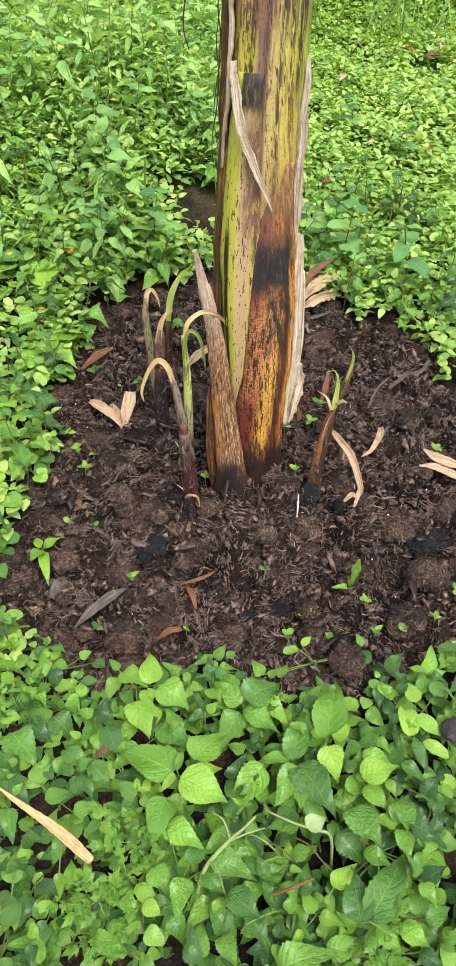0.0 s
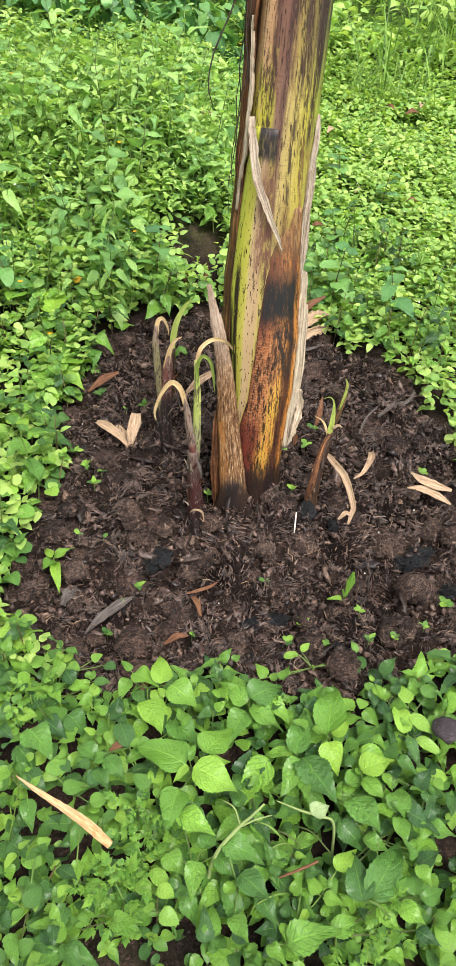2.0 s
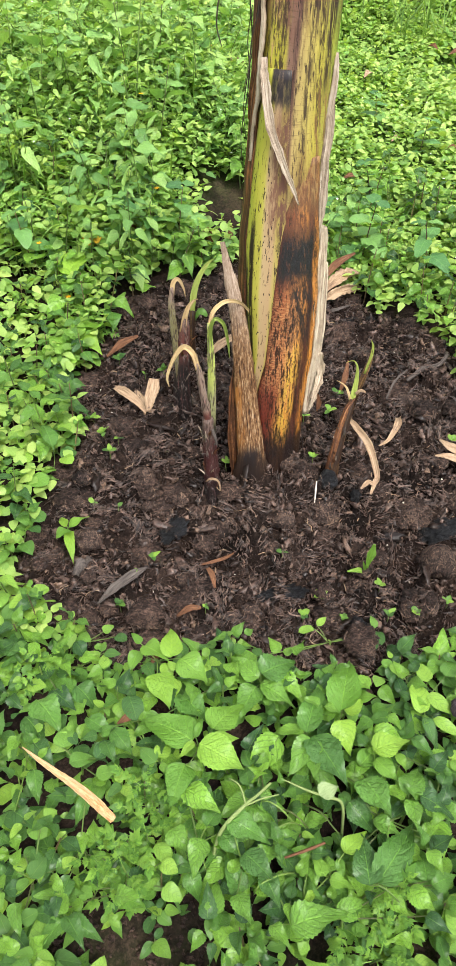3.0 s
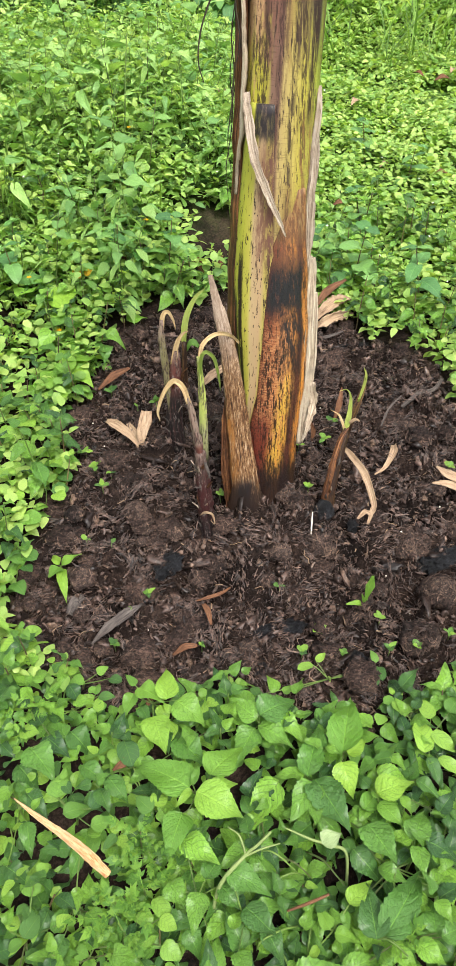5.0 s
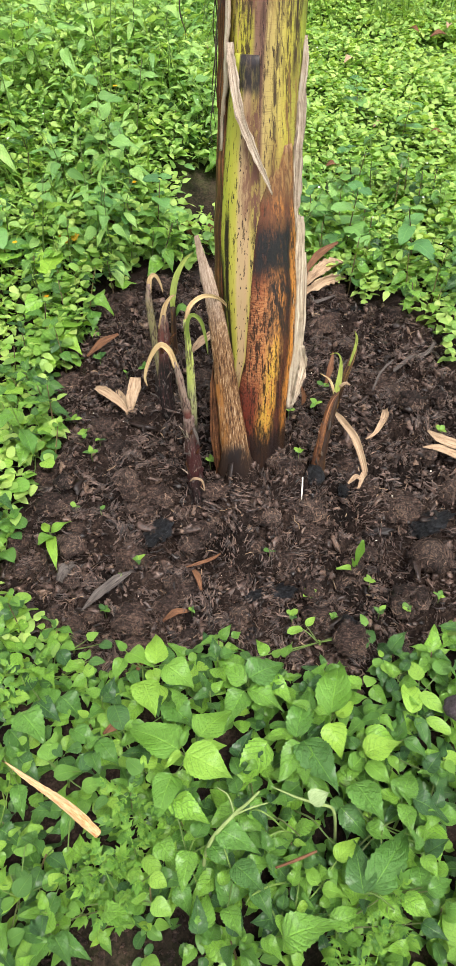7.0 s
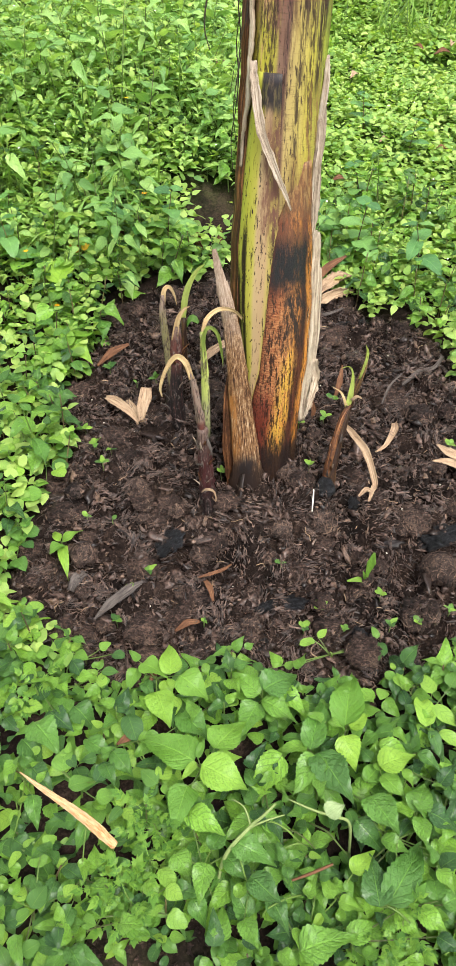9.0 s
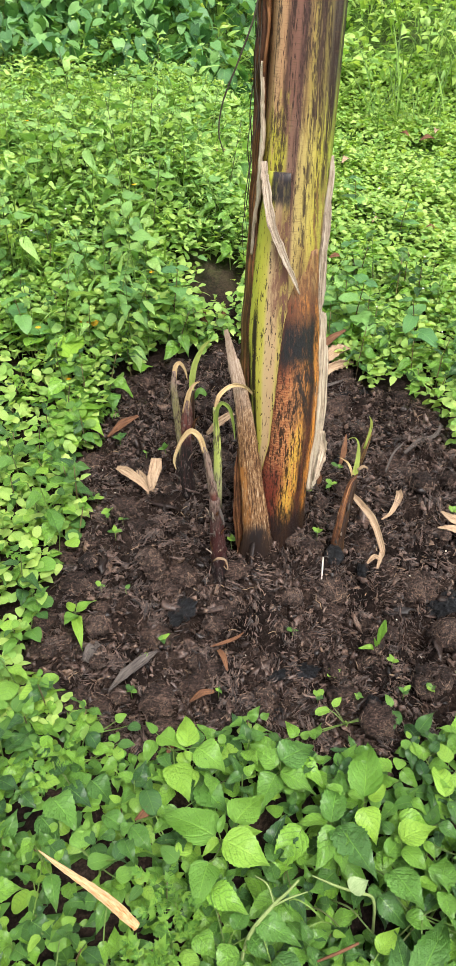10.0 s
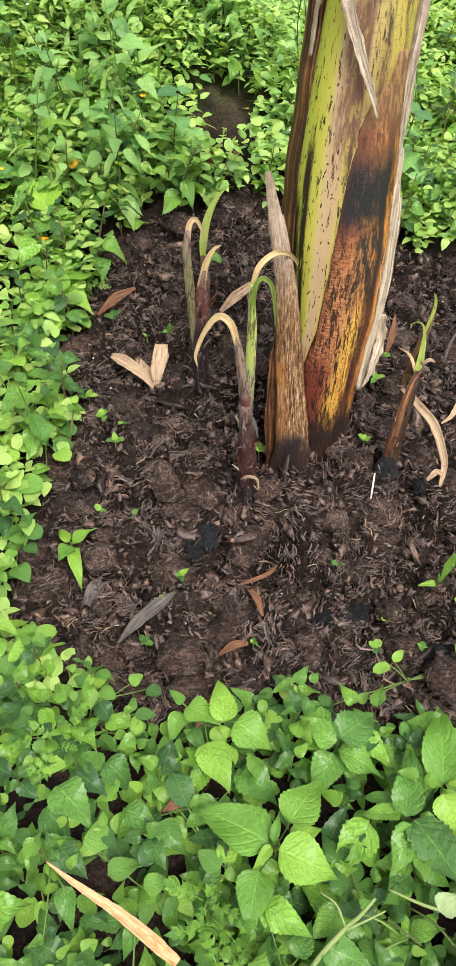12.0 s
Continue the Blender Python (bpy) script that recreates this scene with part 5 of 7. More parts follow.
litter("dry_leaf", [(-.14, 1.94, .01), (-.1, 1.965, .03), (-.05, 2.01, .04)], [.012, .03, .02], M_STRAW, TAN, seed=11, facing=(0, -.8, 1))
litter("dry_leaf", [(-.372, 1.015, 0), (-.335, 1.05, .008), (-.29, 1.085, .012), (-.255, 1.115, .004)], [.004, .024, .028, .004], M_GREYLEAF, "grey-brown curled leaf lying on the mulch", seed=12)
litter("dry_leaf", [(-.125, 1.137, 0), (-.09, 1.15, .008), (-.055, 1.17, .012), (-.033, 1.2, .01)], [.003, .009, .01, .002], M_BROWNLEAF, "thin orange-brown leaf on the mulch", seed=13)
litter("dry_leaf", [(-.1, 1.12, 0), (-.087, 1.09, .008), (-.078, 1.055, .002)], [.01, .016, .006], M_BROWNLEAF, "small brown leaf scrap on the mulch", seed=14)
litter("dry_leaf", [(-.17, .985, 0), (-.14, .995, .01), (-.11, 1.0, .0)], [.006, .018, .008], M_BROWNLEAF, "small brown leaf scrap on the mulch", seed=15)
litter("dry_leaf", [(-.44, 1.1, .002), (-.425, 1.125, .014), (-.41, 1.15, .008)], [.02, .032, .016], M_GREYLEAF, "grey leaf scrap on the mulch", seed=16)
litter("dry_leaf", [(-.47, 1.9, .002), (-.42, 1.93, .012), (-.37, 1.96, .008)], [.008, .034, .01], M_BROWNLEAF, "dark brown leaf at the edge of the weeds", seed=17)
litter("dry_leaf", [(.31, 1.35, .002), (.33, 1.36, .01), (.345, 1.35, .004)], [.006, .016, .006], M_STRAW, "straw scrap on the mulch", seed=18)
litter("dry_leaf", [(.335, 1.33, .002), (.35, 1.37, .01), (.36, 1.4, .004)], [.006, .014, .01], M_STRAW, "straw scrap on the mulch", seed=19)
litter("dry_leaf", [(.21, 1.69, .0), (.215, 1.695, .03), (.205, 1.7, .06)], [.006, .016, .006], M_BROWNLEAF, "small upright brown leaf beside the stalk", seed=20, facing=(0, -1, .3))
litter("dry_leaf", [(.285, 1.76, 0), (.3, 1.79, .05), (.31, 1.83, .09)], [.008, .02, .004], M_BROWNLEAF, "brown leaf curling from the mulch", seed=21, facing=(0, -1, .3))
litter("dry_leaf", [(-.21, 2.59, .03), (-.18, 2.57, .05), (-.15, 2.53, .04), (-.12, 2.5, .02)], [.014, .04, .034, .01], M_BROWNLEAF, "curled brown leaf on bare soil under the bank", seed=22, facing=(0, -.8, 1))
litter("dry_leaf", [(-.1, 2.5, .02), (-.085, 2.51, .07), (-.075, 2.53, .11)], [.012, .03, .008], M_BROWNLEAF, "curled brown leaf on bare soil under the bank", seed=23, facing=(0, -1, .4))
litter("white_stick", [(.186, 1.332, 0), (.187, 1.343, .002), (.188, 1.355, .001)], [.003, .0042, .003], M_WHITE, "short white peeled stick on the mulch", "stick", ragged=.02, seed=24, group="")
litter("twig", [(.5, 1.8, .01), (.56, 1.86, .015), (.62, 1.9, .01), (.66, 1.96, .02)], [.012, .016, .014, .01], M_GREYLEAF, "dark twig half buried in the mulch", "twig", seed=25, group="", cup=.6)
litter("twig", [(.42, 1.7, .01), (.45, 1.76, .025), (.5, 1.83, .02)], [.006, .007, .004], M_GREYLEAF, "dark twig half buried in the mulch", "twig", seed=26, group="", cup=.6)
RS = (-.45, .608, -.05)
single("rusty_leaf", ribbon("rusty_leaf", sub([RS, (-.4, .576, -.05), (-.34, .541, -.052), (-.29, .506, -.045), (-.243, .47, -.05)], RS), [.002, .008, .013, .017, .02, .015], M_RUSTSTICK, n=30, cols=9, cup=.55, ragged=.05, facing=(.2, -.4, 1)),
       "rusty orange rolled dry leaf lying across the weeds", "dry leaf", "dry leaves", m=Matrix.Translation(RS))


# ---- weeds ----
LEAVES = {}
for i in range(3):
    LEAVES["broad_leaf", i] = mesh_np("leaf", *blade("ovate", 22, 7, (.62, .7, .54)[i], .24, .22 + .16 * i, .055, .13, .07, i), M_BROAD)
    LEAVES["light_leaf", i] = mesh_np("leaf", *blade("ovate", 24, 7, (.7, .7, .7)[i], .18, .2 + .14 * i, .035, .04, .05, i), M_LIGHT)
    LEAVES["round_leaf", i] = mesh_np("leaf", *blade(("egg", "round", "egg")[i], 10, 5, (.74, .86, .66)[i], .14, .15 + .12 * i, 0, .02, .03, i), M_ROUND)
    LEAVES["feathery", i] = mesh_np("leaf", *lobed_blade(i), M_LOBED)
    LEAVES["tall", i] = mesh_np("leaf", *blade("ovate", 12, 5, (.46, .54, .4)[i], .2, .3 + .15 * i, .05, .03, .04, i), M_TALL)
    LEAVES["heart_leaf", i] = mesh_np("leaf", *blade("heart", 12, 7, (.85, .92, .78)[i], .1, .2 + .1 * i, .02, .01, .03, i), M_VINE)


def weed(kind, seed, height, pairs, size, label, group, spread=1.0, lean=.12, category="weed"):
    """One weed: a bent stalk and leaves in crossed pairs, each leaf a part."""
    g = np.random.default_rng(seed)
    ob = thing(kind + "_weed", (0, 0, 0), label, category, group)
    lx, ly = g.normal(0, lean, 2) * height
    pts = [(0, 0, -.02), (lx * .3, ly * .3, height * .4), (lx, ly, height)]
    part("stalk", tube("stalk", pts, [.0022, .002, .0014], M_STALK if g.random() < .7 or kind == "tall" else M_STALKRED, n=7, sides=5), ob)
    c = spline(pts, 30)
    yaw0 = g.uniform(0, 6.28)
    for i in range(pairs):
        f = 1 - (i / max(1, pairs)) * .8
        p = c[int(f * 29)]
        grow = (.55 + .45 * min(1, i / 1.5)) if pairs > 2 else 1
        for s in (0, 1):
            if kind != "feathery" and g.random() < .06:
                continue
            yaw = yaw0 + i * (np.pi / 2 + g.normal(0, .2)) + s * np.pi + g.normal(0, .15)
            pitch = radians(g.normal(24 - i * 9, 17)) * spread
            k = size * grow * g.uniform(.8, 1.15)
            rot = turn(np.array([yaw]), np.array([pitch]), np.array([g.normal(0, .32)]))[0] * k
            stalklet = np.array([-np.sin(yaw), np.cos(yaw), .5]) * k * .14
            m = Matrix([[*rot[r], float(p[r] + stalklet[r])] for r in range(3)] + [[0, 0, 0, 1]])
            part("leaf", LEAVES[kind, int(g.integers(0, 3))], ob, m=m)
    return ob


def sow(kinds, spots, seed, scale=(.85, 1.15), joined=""):
    """Copies of the template weeds at the given places, or with joined one mesh of them all, of that name."""
    g = np.random.default_rng(seed)
    bm = bmesh.new()
    mats = []
    for x, y in spots:
        src = kinds[int(g.integers(0, len(kinds)))]
        m = Matrix.Translation((x, y, rough_land(x, y))) @ Matrix.Rotation(g.uniform(0, 6.28), 4, "Z") @ Matrix.Rotation(g.normal(0, .12), 4, "X") @ Matrix.Scale(float(g.uniform(*scale)), 4)
        if not joined:
            copy_thing(src, m)
            continue
        for o in src.children:
            tmp = o.data.copy()
            tmp.transform(m @ o.matrix_basis)
            if tmp.materials[0] not in mats:
                mats.append(tmp.materials[0])
            first = len(bm.faces)
            bm.from_mesh(tmp)
            bm.faces.ensure_lookup_table()
            for f in bm.faces[first:]:
                f.material_index = mats.index(tmp.materials[0])
            bpy.data.meshes.remove(tmp)
    if joined:
        me = bpy.data.meshes.new(joined)
        bm.to_mesh(me)
        for m in mats:
            me.materials.append(m)
        single(joined, me, kinds[0]["label"], "weeds", kind="stuff")
    bm.free()
    for src in kinds:
        for o in (*src.children_recursive, src):
            bpy.data.objects.remove(o)


def places(count, box, keep, gap, seed, tries=60000):
    g = np.random.default_rng(seed)
    out = []
    for _ in range(tries):
        if len(out) == count:
            break
        x, y = g.uniform(box[0], box[1]), g.uniform(box[2], box[3])
        if keep(x, y, g) and all((x - a) ** 2 + (y - b) ** 2 > gap * gap for a, b in out):
            out.append((x, y))
    return out


def front(x, y, g):
    if math.hypot((x + .21) / .1, (y - .3) / .055) < 1 or math.hypot(x + .16, y - .46) < .06 * g.random():
        return False
    return heap(x, y) < -.03 - .02 * g.random() and y < 1.05


RIGHTISH = lambda x: smooth(-.35, .15, x)
ONE = "leafy green weed with toothed oval leaves in front of the mulch"
TWO = "low bright green weed with small round leaves"
THREE = "feathery light green weed with cut leaves"
FOUR = "tall soft green weed with pointed leaves on the slope"
broad = [weed("broad_leaf", 100 + i, .05 + .012 * i, 3 + i % 2, .052 + .007 * (i % 3), ONE, "broad-leaved weeds") for i in range(6)]
spots_b = places(215, (-.85, .95, .08, 1.0), lambda x, y, g: front(x, y, g) and g.random() < .55 + .45 * RIGHTISH(x) and y < .93, .043, 1)
sow(broad, spots_b, 11, (.75, 1.25))
roundw = [weed("round_leaf", 160 + i, .04 + .01 * i, 3, .04 + .003 * i, TWO, "round-leaved weeds", spread=.7) for i in range(5)]
spots_r = places(105, (-.95, .95, .1, 1.05), lambda x, y, g: front(x, y, g) and g.random() < 1 - .75 * RIGHTISH(x), .045, 2)
sow(roundw, spots_r, 13)
lobed = [weed("feathery", 180 + i, .085 + .012 * i, 5, .065, THREE, "feathery weeds", spread=1.1) for i in range(3)]
sow(lobed, [(-.17, .53), (-.2, .545), (-.23, .445), (-.21, .4), (-.19, .48), (-.255, .43), (.19, .34), (.28, .36), (.24, .3), (-.46, .8), (.62, .34), (-.55, 1.98), (-.6, 1.85), (-.62, 1.72), (-.57, 2.1)], 14)



LABELS = {"light_leaf": "light green weed with large smooth toothed leaves before the mulch", "broad_leaf": "dark green weed with crinkled toothed leaves before the mulch", "round_leaf": "low weed with smooth round pale green leaves"}
KINDS = {"light_leaf": "broad-leaved weeds", "broad_leaf": "broad-leaved weeds", "round_leaf": "round-leaved weeds"}
WIDE = {"light_leaf": (.7, .7, .7), "broad_leaf": (.62, .7, .54), "round_leaf": (.74, .86, .66)}


def placed_weed(kind, leaves):
    """A weed that stands out. leaves: where each blade springs, its heading and tilt in degrees, its length and its breadth for its length."""
    mid = np.mean([l[:3] for l in leaves], 0)
    x, y = float(mid[0]), float(mid[1])
    z = rough_land(x, y)
    ob = thing(kind + "_weed", (x, y, z), LABELS[kind], "weed", KINDS[kind])
    h = max(.03, float(mid[2]) - z - .012)
    part("stalk", tube("stalk", [(0, 0, -.02), (.006, .004, h * .5), (0, 0, h)], [.003, .0026, .0018], M_STALK, n=8, sides=6), ob)
    for i, (bx, by, bz, yaw, pitch, size, breadth) in enumerate(leaves):
        k = (i * 2 + len(leaves)) % 3
        r = turn(np.array([radians(yaw)]), np.array([radians(pitch + 7)]), np.array([.16 * math.sin(i * 2.3 + len(leaves))]))[0] @ np.diag([size * breadth / WIDE[kind][k], size, size])
        o = (bx - x, by - y, bz - z)
        stem = part("leaf_stalk", tube("leaf_stalk", [(0, 0, h - .01), (o[0] * .6, o[1] * .6, o[2] * .96 - .006), o], [.0016, .0014, .001], M_STALK, n=7, sides=5), ob)
        part("leaf", LEAVES[kind, k], stem, m=Matrix([[*r[c], o[c]] for c in range(3)] + [[0, 0, 0, 1]]))


placed_weed("light_leaf", [(-0.104, 0.617, -0.02, 58, -5, 0.128, 0.62), (-0.089, 0.603, -0.003, -113, -12, 0.101, 0.72), (-0.066, 0.646, -0.026, -37, -1, 0.095, 0.7), (-0.118, 0.585, -0.056, 162, 4, 0.083, 0.72), (-0.097, 0.614, -0.001, -17, 11, 0.044, 0.35), (-0.1, 0.61, -0.012, 137, 1, 0.042, 0.42), (-0.066, 0.627, -0.039, -76, -5, 0.057, 0.6)])
placed_weed("light_leaf", [(-0.145, 0.82, -0.038, -126, -8, 0.077, 0.85), (-0.194, 0.789, -0.052, -159, 7, 0.094, 0.66), (-0.231, 0.847, -0.034, -115, 14, 0.062, 0.8), (-0.165, 0.815, -0.028, 3, 3, 0.084, 0.6), (-0.244, 0.847, -0.054, 162, -12, 0.055, 0.6), (-0.18, 0.82, -0.058, -158, -10, 0.044, 0.75), (-0.238, 0.853, -0.033, 41, 15, 0.035, 0.6)])
placed_weed("broad_leaf", [(-0.141, 0.748, -0.069, -129, 2, 0.082, 0.8), (-0.179, 0.697, -0.077, 120, -14, 0.067, 0.7), (-0.115, 0.779, -0.083, 22, 0, 0.056, 0.8), (-0.068, 0.78, -0.083, -21, -7, 0.054, 0.7)])
placed_weed("round_leaf", [(-0.357, 0.594, -0.084, -64, -6, 0.053, 0.72), (-0.303, 0.604, -0.083, -27, -3, 0.049, 0.66), (-0.3, 0.576, -0.097, -70, -6, 0.04, 0.85), (-0.377, 0.628, -0.089, 1, 6, 0.052, 0.9), (-0.399, 0.654, -0.094, -105, -1, 0.041, 0.8)])
placed_weed("round_leaf", [(-0.246, 0.564, -0.099, 27, -3, 0.033, 0.7), (-0.248, 0.562, -0.1, 143, 3, 0.035, 0.62), (-0.245, 0.564, -0.109, -140, 8, 0.034, 0.7), (-0.239, 0.565, -0.099, -55, -13, 0.041, 0.6)])
placed_weed("round_leaf", [(-0.178, 0.592, -0.065, 51, -1, 0.045, 0.75), (-0.174, 0.601, -0.063, -27, -6, 0.043, 0.8), (-0.177, 0.591, -0.075, 124, -1, 0.032, 0.7), (-0.169, 0.594, -0.074, -137, -12, 0.025, 0.7), (-0.279, 0.737, -0.091, -159, -1, 0.035, 0.9), (-0.255, 0.748, -0.079, -154, 0, 0.058, 0.8)])
placed_weed("broad_leaf", [(-0.337, 0.692, -0.078, -117, -3, 0.075, 0.52), (-0.277, 0.669, -0.082, -136, -10, 0.067, 0.6), (-0.302, 0.688, -0.089, 122, -3, 0.061, 0.6), (-0.226, 0.689, -0.079, -63, -9, 0.055, 0.5)])
placed_weed("broad_leaf", [(-0.376, 0.772, -0.085, -123, -14, 0.07, 0.8), (-0.381, 0.761, -0.087, 56, 3, 0.061, 0.7), (-0.44, 0.787, -0.082, 37, -6, 0.062, 0.7), (-0.453, 0.731, -0.082, -132, 10, 0.083, 0.8), (-0.426, 0.76, -0.087, -129, 6, 0.068, 0.7)])
placed_weed("broad_leaf", [(-0.475, 0.701, -0.097, -126, -20, 0.068, 0.8), (-0.442, 0.641, -0.097, -135, 2, 0.066, 0.7), (-0.428, 0.583, -0.096, -162, -10, 0.066, 0.5), (-0.454, 0.508, -0.119, -116, 0, 0.055, 0.7), (-0.483, 0.657, -0.104, 166, 0, 0.047, 0.7)])
placed_weed("broad_leaf", [(-0.308, 0.531, -0.085, 161, -17, 0.057, 0.5), (-0.308, 0.475, -0.125, 173, -1, 0.045, 0.6), (-0.344, 0.403, -0.137, -16, -2, 0.057, 0.5), (-0.323, 0.397, -0.129, 165, 9, 0.065, 0.52), (-0.29, 0.44, -0.141, -132, -11, 0.057, 0.7)])
placed_weed("round_leaf", [(-0.392, 0.495, -0.111, -58, 6, 0.027, 0.95), (-0.416, 0.431, -0.132, -28, -8, 0.023, 0.9), (-0.396, 0.392, -0.129, -27, -3, 0.044, 0.85), (-0.426, 0.405, -0.137, -15, -6, 0.03, 0.85), (-0.422, 0.377, -0.142, -54, 13, 0.025, 0.9), (-0.402, 0.327, -0.151, -61, 5, 0.035, 0.85), (-0.342, 0.415, -0.135, -59, 21, 0.028, 0.9), (-0.39, 0.362, -0.155, -39, 6, 0.027, 0.9)])
placed_weed("broad_leaf", [(-0.231, 0.374, -0.143, -113, 8, 0.06, 0.6), (-0.261, 0.402, -0.148, 121, 8, 0.041, 0.7), (-0.353, 0.344, -0.158, -119, -6, 0.036, 0.8)])
placed_weed("round_leaf", [(-0.146, 0.381, -0.121, -117, -1, 0.039, 0.85), (-0.158, 0.4, -0.128, 127, 12, 0.032, 0.6), (-0.152, 0.422, -0.114, -117, -4, 0.036, 0.85), (-0.191, 0.436, -0.122, -136, 1, 0.035, 0.85), (-0.167, 0.456, -0.118, -133, 0, 0.046, 0.7), (-0.304, 0.382, -0.151, -114, 6, 0.029, 0.9), (-0.243, 0.345, -0.168, -130, -4, 0.025, 0.7), (-0.246, 0.349, -0.167, 142, -2, 0.019, 0.7)])
placed_weed("broad_leaf", [(-0.137, 0.471, -0.085, -138, 2, 0.05, 0.85), (-0.078, 0.45, -0.069, 170, 1, 0.068, 0.6), (-0.068, 0.47, -0.065, -26, -6, 0.061, 0.55), (-0.114, 0.54, -0.063, -124, 8, 0.08, 0.6), (-0.042, 0.469, -0.086, -135, -11, 0.055, 0.7), (-0.102, 0.409, -0.126, -146, -11, 0.052, 0.7), (-0.051, 0.385, -0.141, 160, -11, 0.042, 0.6)])
placed_weed("broad_leaf", [(0.029, 0.779, -0.044, 51, 9, 0.074, 0.7), (0.034, 0.782, -0.033, -57, -2, 0.097, 0.68), (0.032, 0.766, -0.046, -112, -9, 0.088, 0.62), (0.024, 0.766, -0.056, 149, -11, 0.082, 0.68), (0.077, 0.799, -0.06, -138, 4, 0.072, 0.6), (0.016, 0.806, -0.049, 31, -6, 0.076, 0.6)])
placed_weed("light_leaf", [(0.203, 0.705, -0.046, -12, -6, 0.165, 0.44), (0.218, 0.711, -0.065, -49, 6, 0.056, 0.6), (0.201, 0.693, -0.058, -164, -12, 0.066, 0.8), (0.226, 0.794, -0.061, 135, -4, 0.047, 0.5)])
placed_weed("broad_leaf", [(0.127, 0.655, -0.044, -16, 1, 0.113, 0.46), (0.123, 0.662, -0.053, 79, -3, 0.064, 0.5), (0.134, 0.641, -0.046, 150, 0, 0.082, 0.6), (0.143, 0.653, -0.054, -154, 12, 0.127, 0.56), (0.113, 0.689, -0.068, 73, -5, 0.047, 0.5), (0.157, 0.658, -0.074, -103, -10, 0.05, 0.6)])
placed_weed("broad_leaf", [(0.071, 0.654, -0.064, 138, -17, 0.101, 0.6), (0.032, 0.693, -0.088, 51, -1, 0.039, 0.8), (0.01, 0.572, -0.088, 42, -1, 0.038, 0.7), (0.044, 0.54, -0.093, -149, 3, 0.047, 0.6), (0.02, 0.533, -0.105, -145, -4, 0.066, 0.6)])
placed_weed("round_leaf", [(0.374, 0.711, -0.055, -6, -2, 0.077, 0.58), (0.396, 0.76, -0.057, -133, -6, 0.065, 0.55), (0.381, 0.704, -0.056, -164, -4, 0.05, 0.55), (0.401, 0.707, -0.066, -126, 1, 0.055, 0.5), (0.403, 0.792, -0.061, 11, -2, 0.05, 0.7), (0.445, 0.806, -0.059, -36, 2, 0.057, 0.7), (0.354, 0.81, -0.069, 45, 16, 0.036, 0.8)])
placed_weed("broad_leaf", [(0.347, 0.659, -0.063, -126, 4, 0.063, 0.45), (0.271, 0.677, -0.07, -101, -12, 0.084, 0.5), (0.384, 0.602, -0.083, -43, 16, 0.054, 0.6), (0.307, 0.717, -0.074, -135, 4, 0.04, 0.6), (0.216, 0.614, -0.091, -120, -8, 0.046, 0.5)])
placed_weed("light_leaf", [(0.261, 0.623, -0.05, -69, 8, 0.079, 0.7), (0.266, 0.612, -0.062, -138, 0, 0.063, 0.62), (0.235, 0.602, -0.073, -43, -4, 0.074, 0.5), (0.313, 0.628, -0.069, -152, -5, 0.037, 0.6)])
placed_weed("broad_leaf", [(0.32, 0.537, -0.054, -23, -5, 0.077, 0.66), (0.317, 0.54, -0.063, 69, 0, 0.047, 0.72), (0.323, 0.528, -0.055, -179, 9, 0.059, 0.6), (0.34, 0.537, -0.054, -112, -3, 0.072, 0.6), (0.312, 0.531, -0.085, 130, 5, 0.036, 0.6)])
placed_weed("broad_leaf", [(0.238, 0.573, -0.068, -153, 16, 0.093, 0.7), (0.207, 0.533, -0.085, -135, -10, 0.077, 0.6), (0.251, 0.501, -0.09, -111, 2, 0.062, 0.55), (0.196, 0.554, -0.091, -159, -2, 0.041, 0.6), (0.352, 0.474, -0.105, -49, -6, 0.064, 0.7), (0.358, 0.484, -0.103, 45, -8, 0.026, 0.7)])
placed_weed("broad_leaf", [(0.23, 0.383, -0.081, 4, 1, 0.091, 0.6), (0.244, 0.387, -0.08, -41, 4, 0.149, 0.42), (0.336, 0.396, -0.089, 0, -3, 0.061, 0.6), (0.302, 0.385, -0.101, -126, 0, 0.056, 0.7), (0.346, 0.393, -0.099, -68, 7, 0.052, 0.7), (0.298, 0.421, -0.104, 26, 3, 0.036, 0.6)])
placed_weed("broad_leaf", [(0.003, 0.432, -0.082, -131, 8, 0.073, 0.68), (-0.028, 0.486, -0.063, -117, 4, 0.08, 0.6), (0.038, 0.403, -0.097, -148, 4, 0.063, 0.6), (-0.009, 0.369, -0.104, -155, 16, 0.055, 0.65), (0.025, 0.433, -0.102, -76, 6, 0.049, 0.7), (-0.023, 0.402, -0.098, -33, 2, 0.04, 0.6)])
placed_weed("light_leaf", [(0.189, 0.437, -0.081, -43, 6, 0.062, 0.55), (0.18, 0.431, -0.092, -175, -9, 0.036, 0.5), (0.152, 0.402, -0.098, 25, -2, 0.047, 0.55), (0.16, 0.397, -0.099, -102, 7, 0.044, 0.6), (0.13, 0.38, -0.111, 147, 5, 0.046, 0.35)])
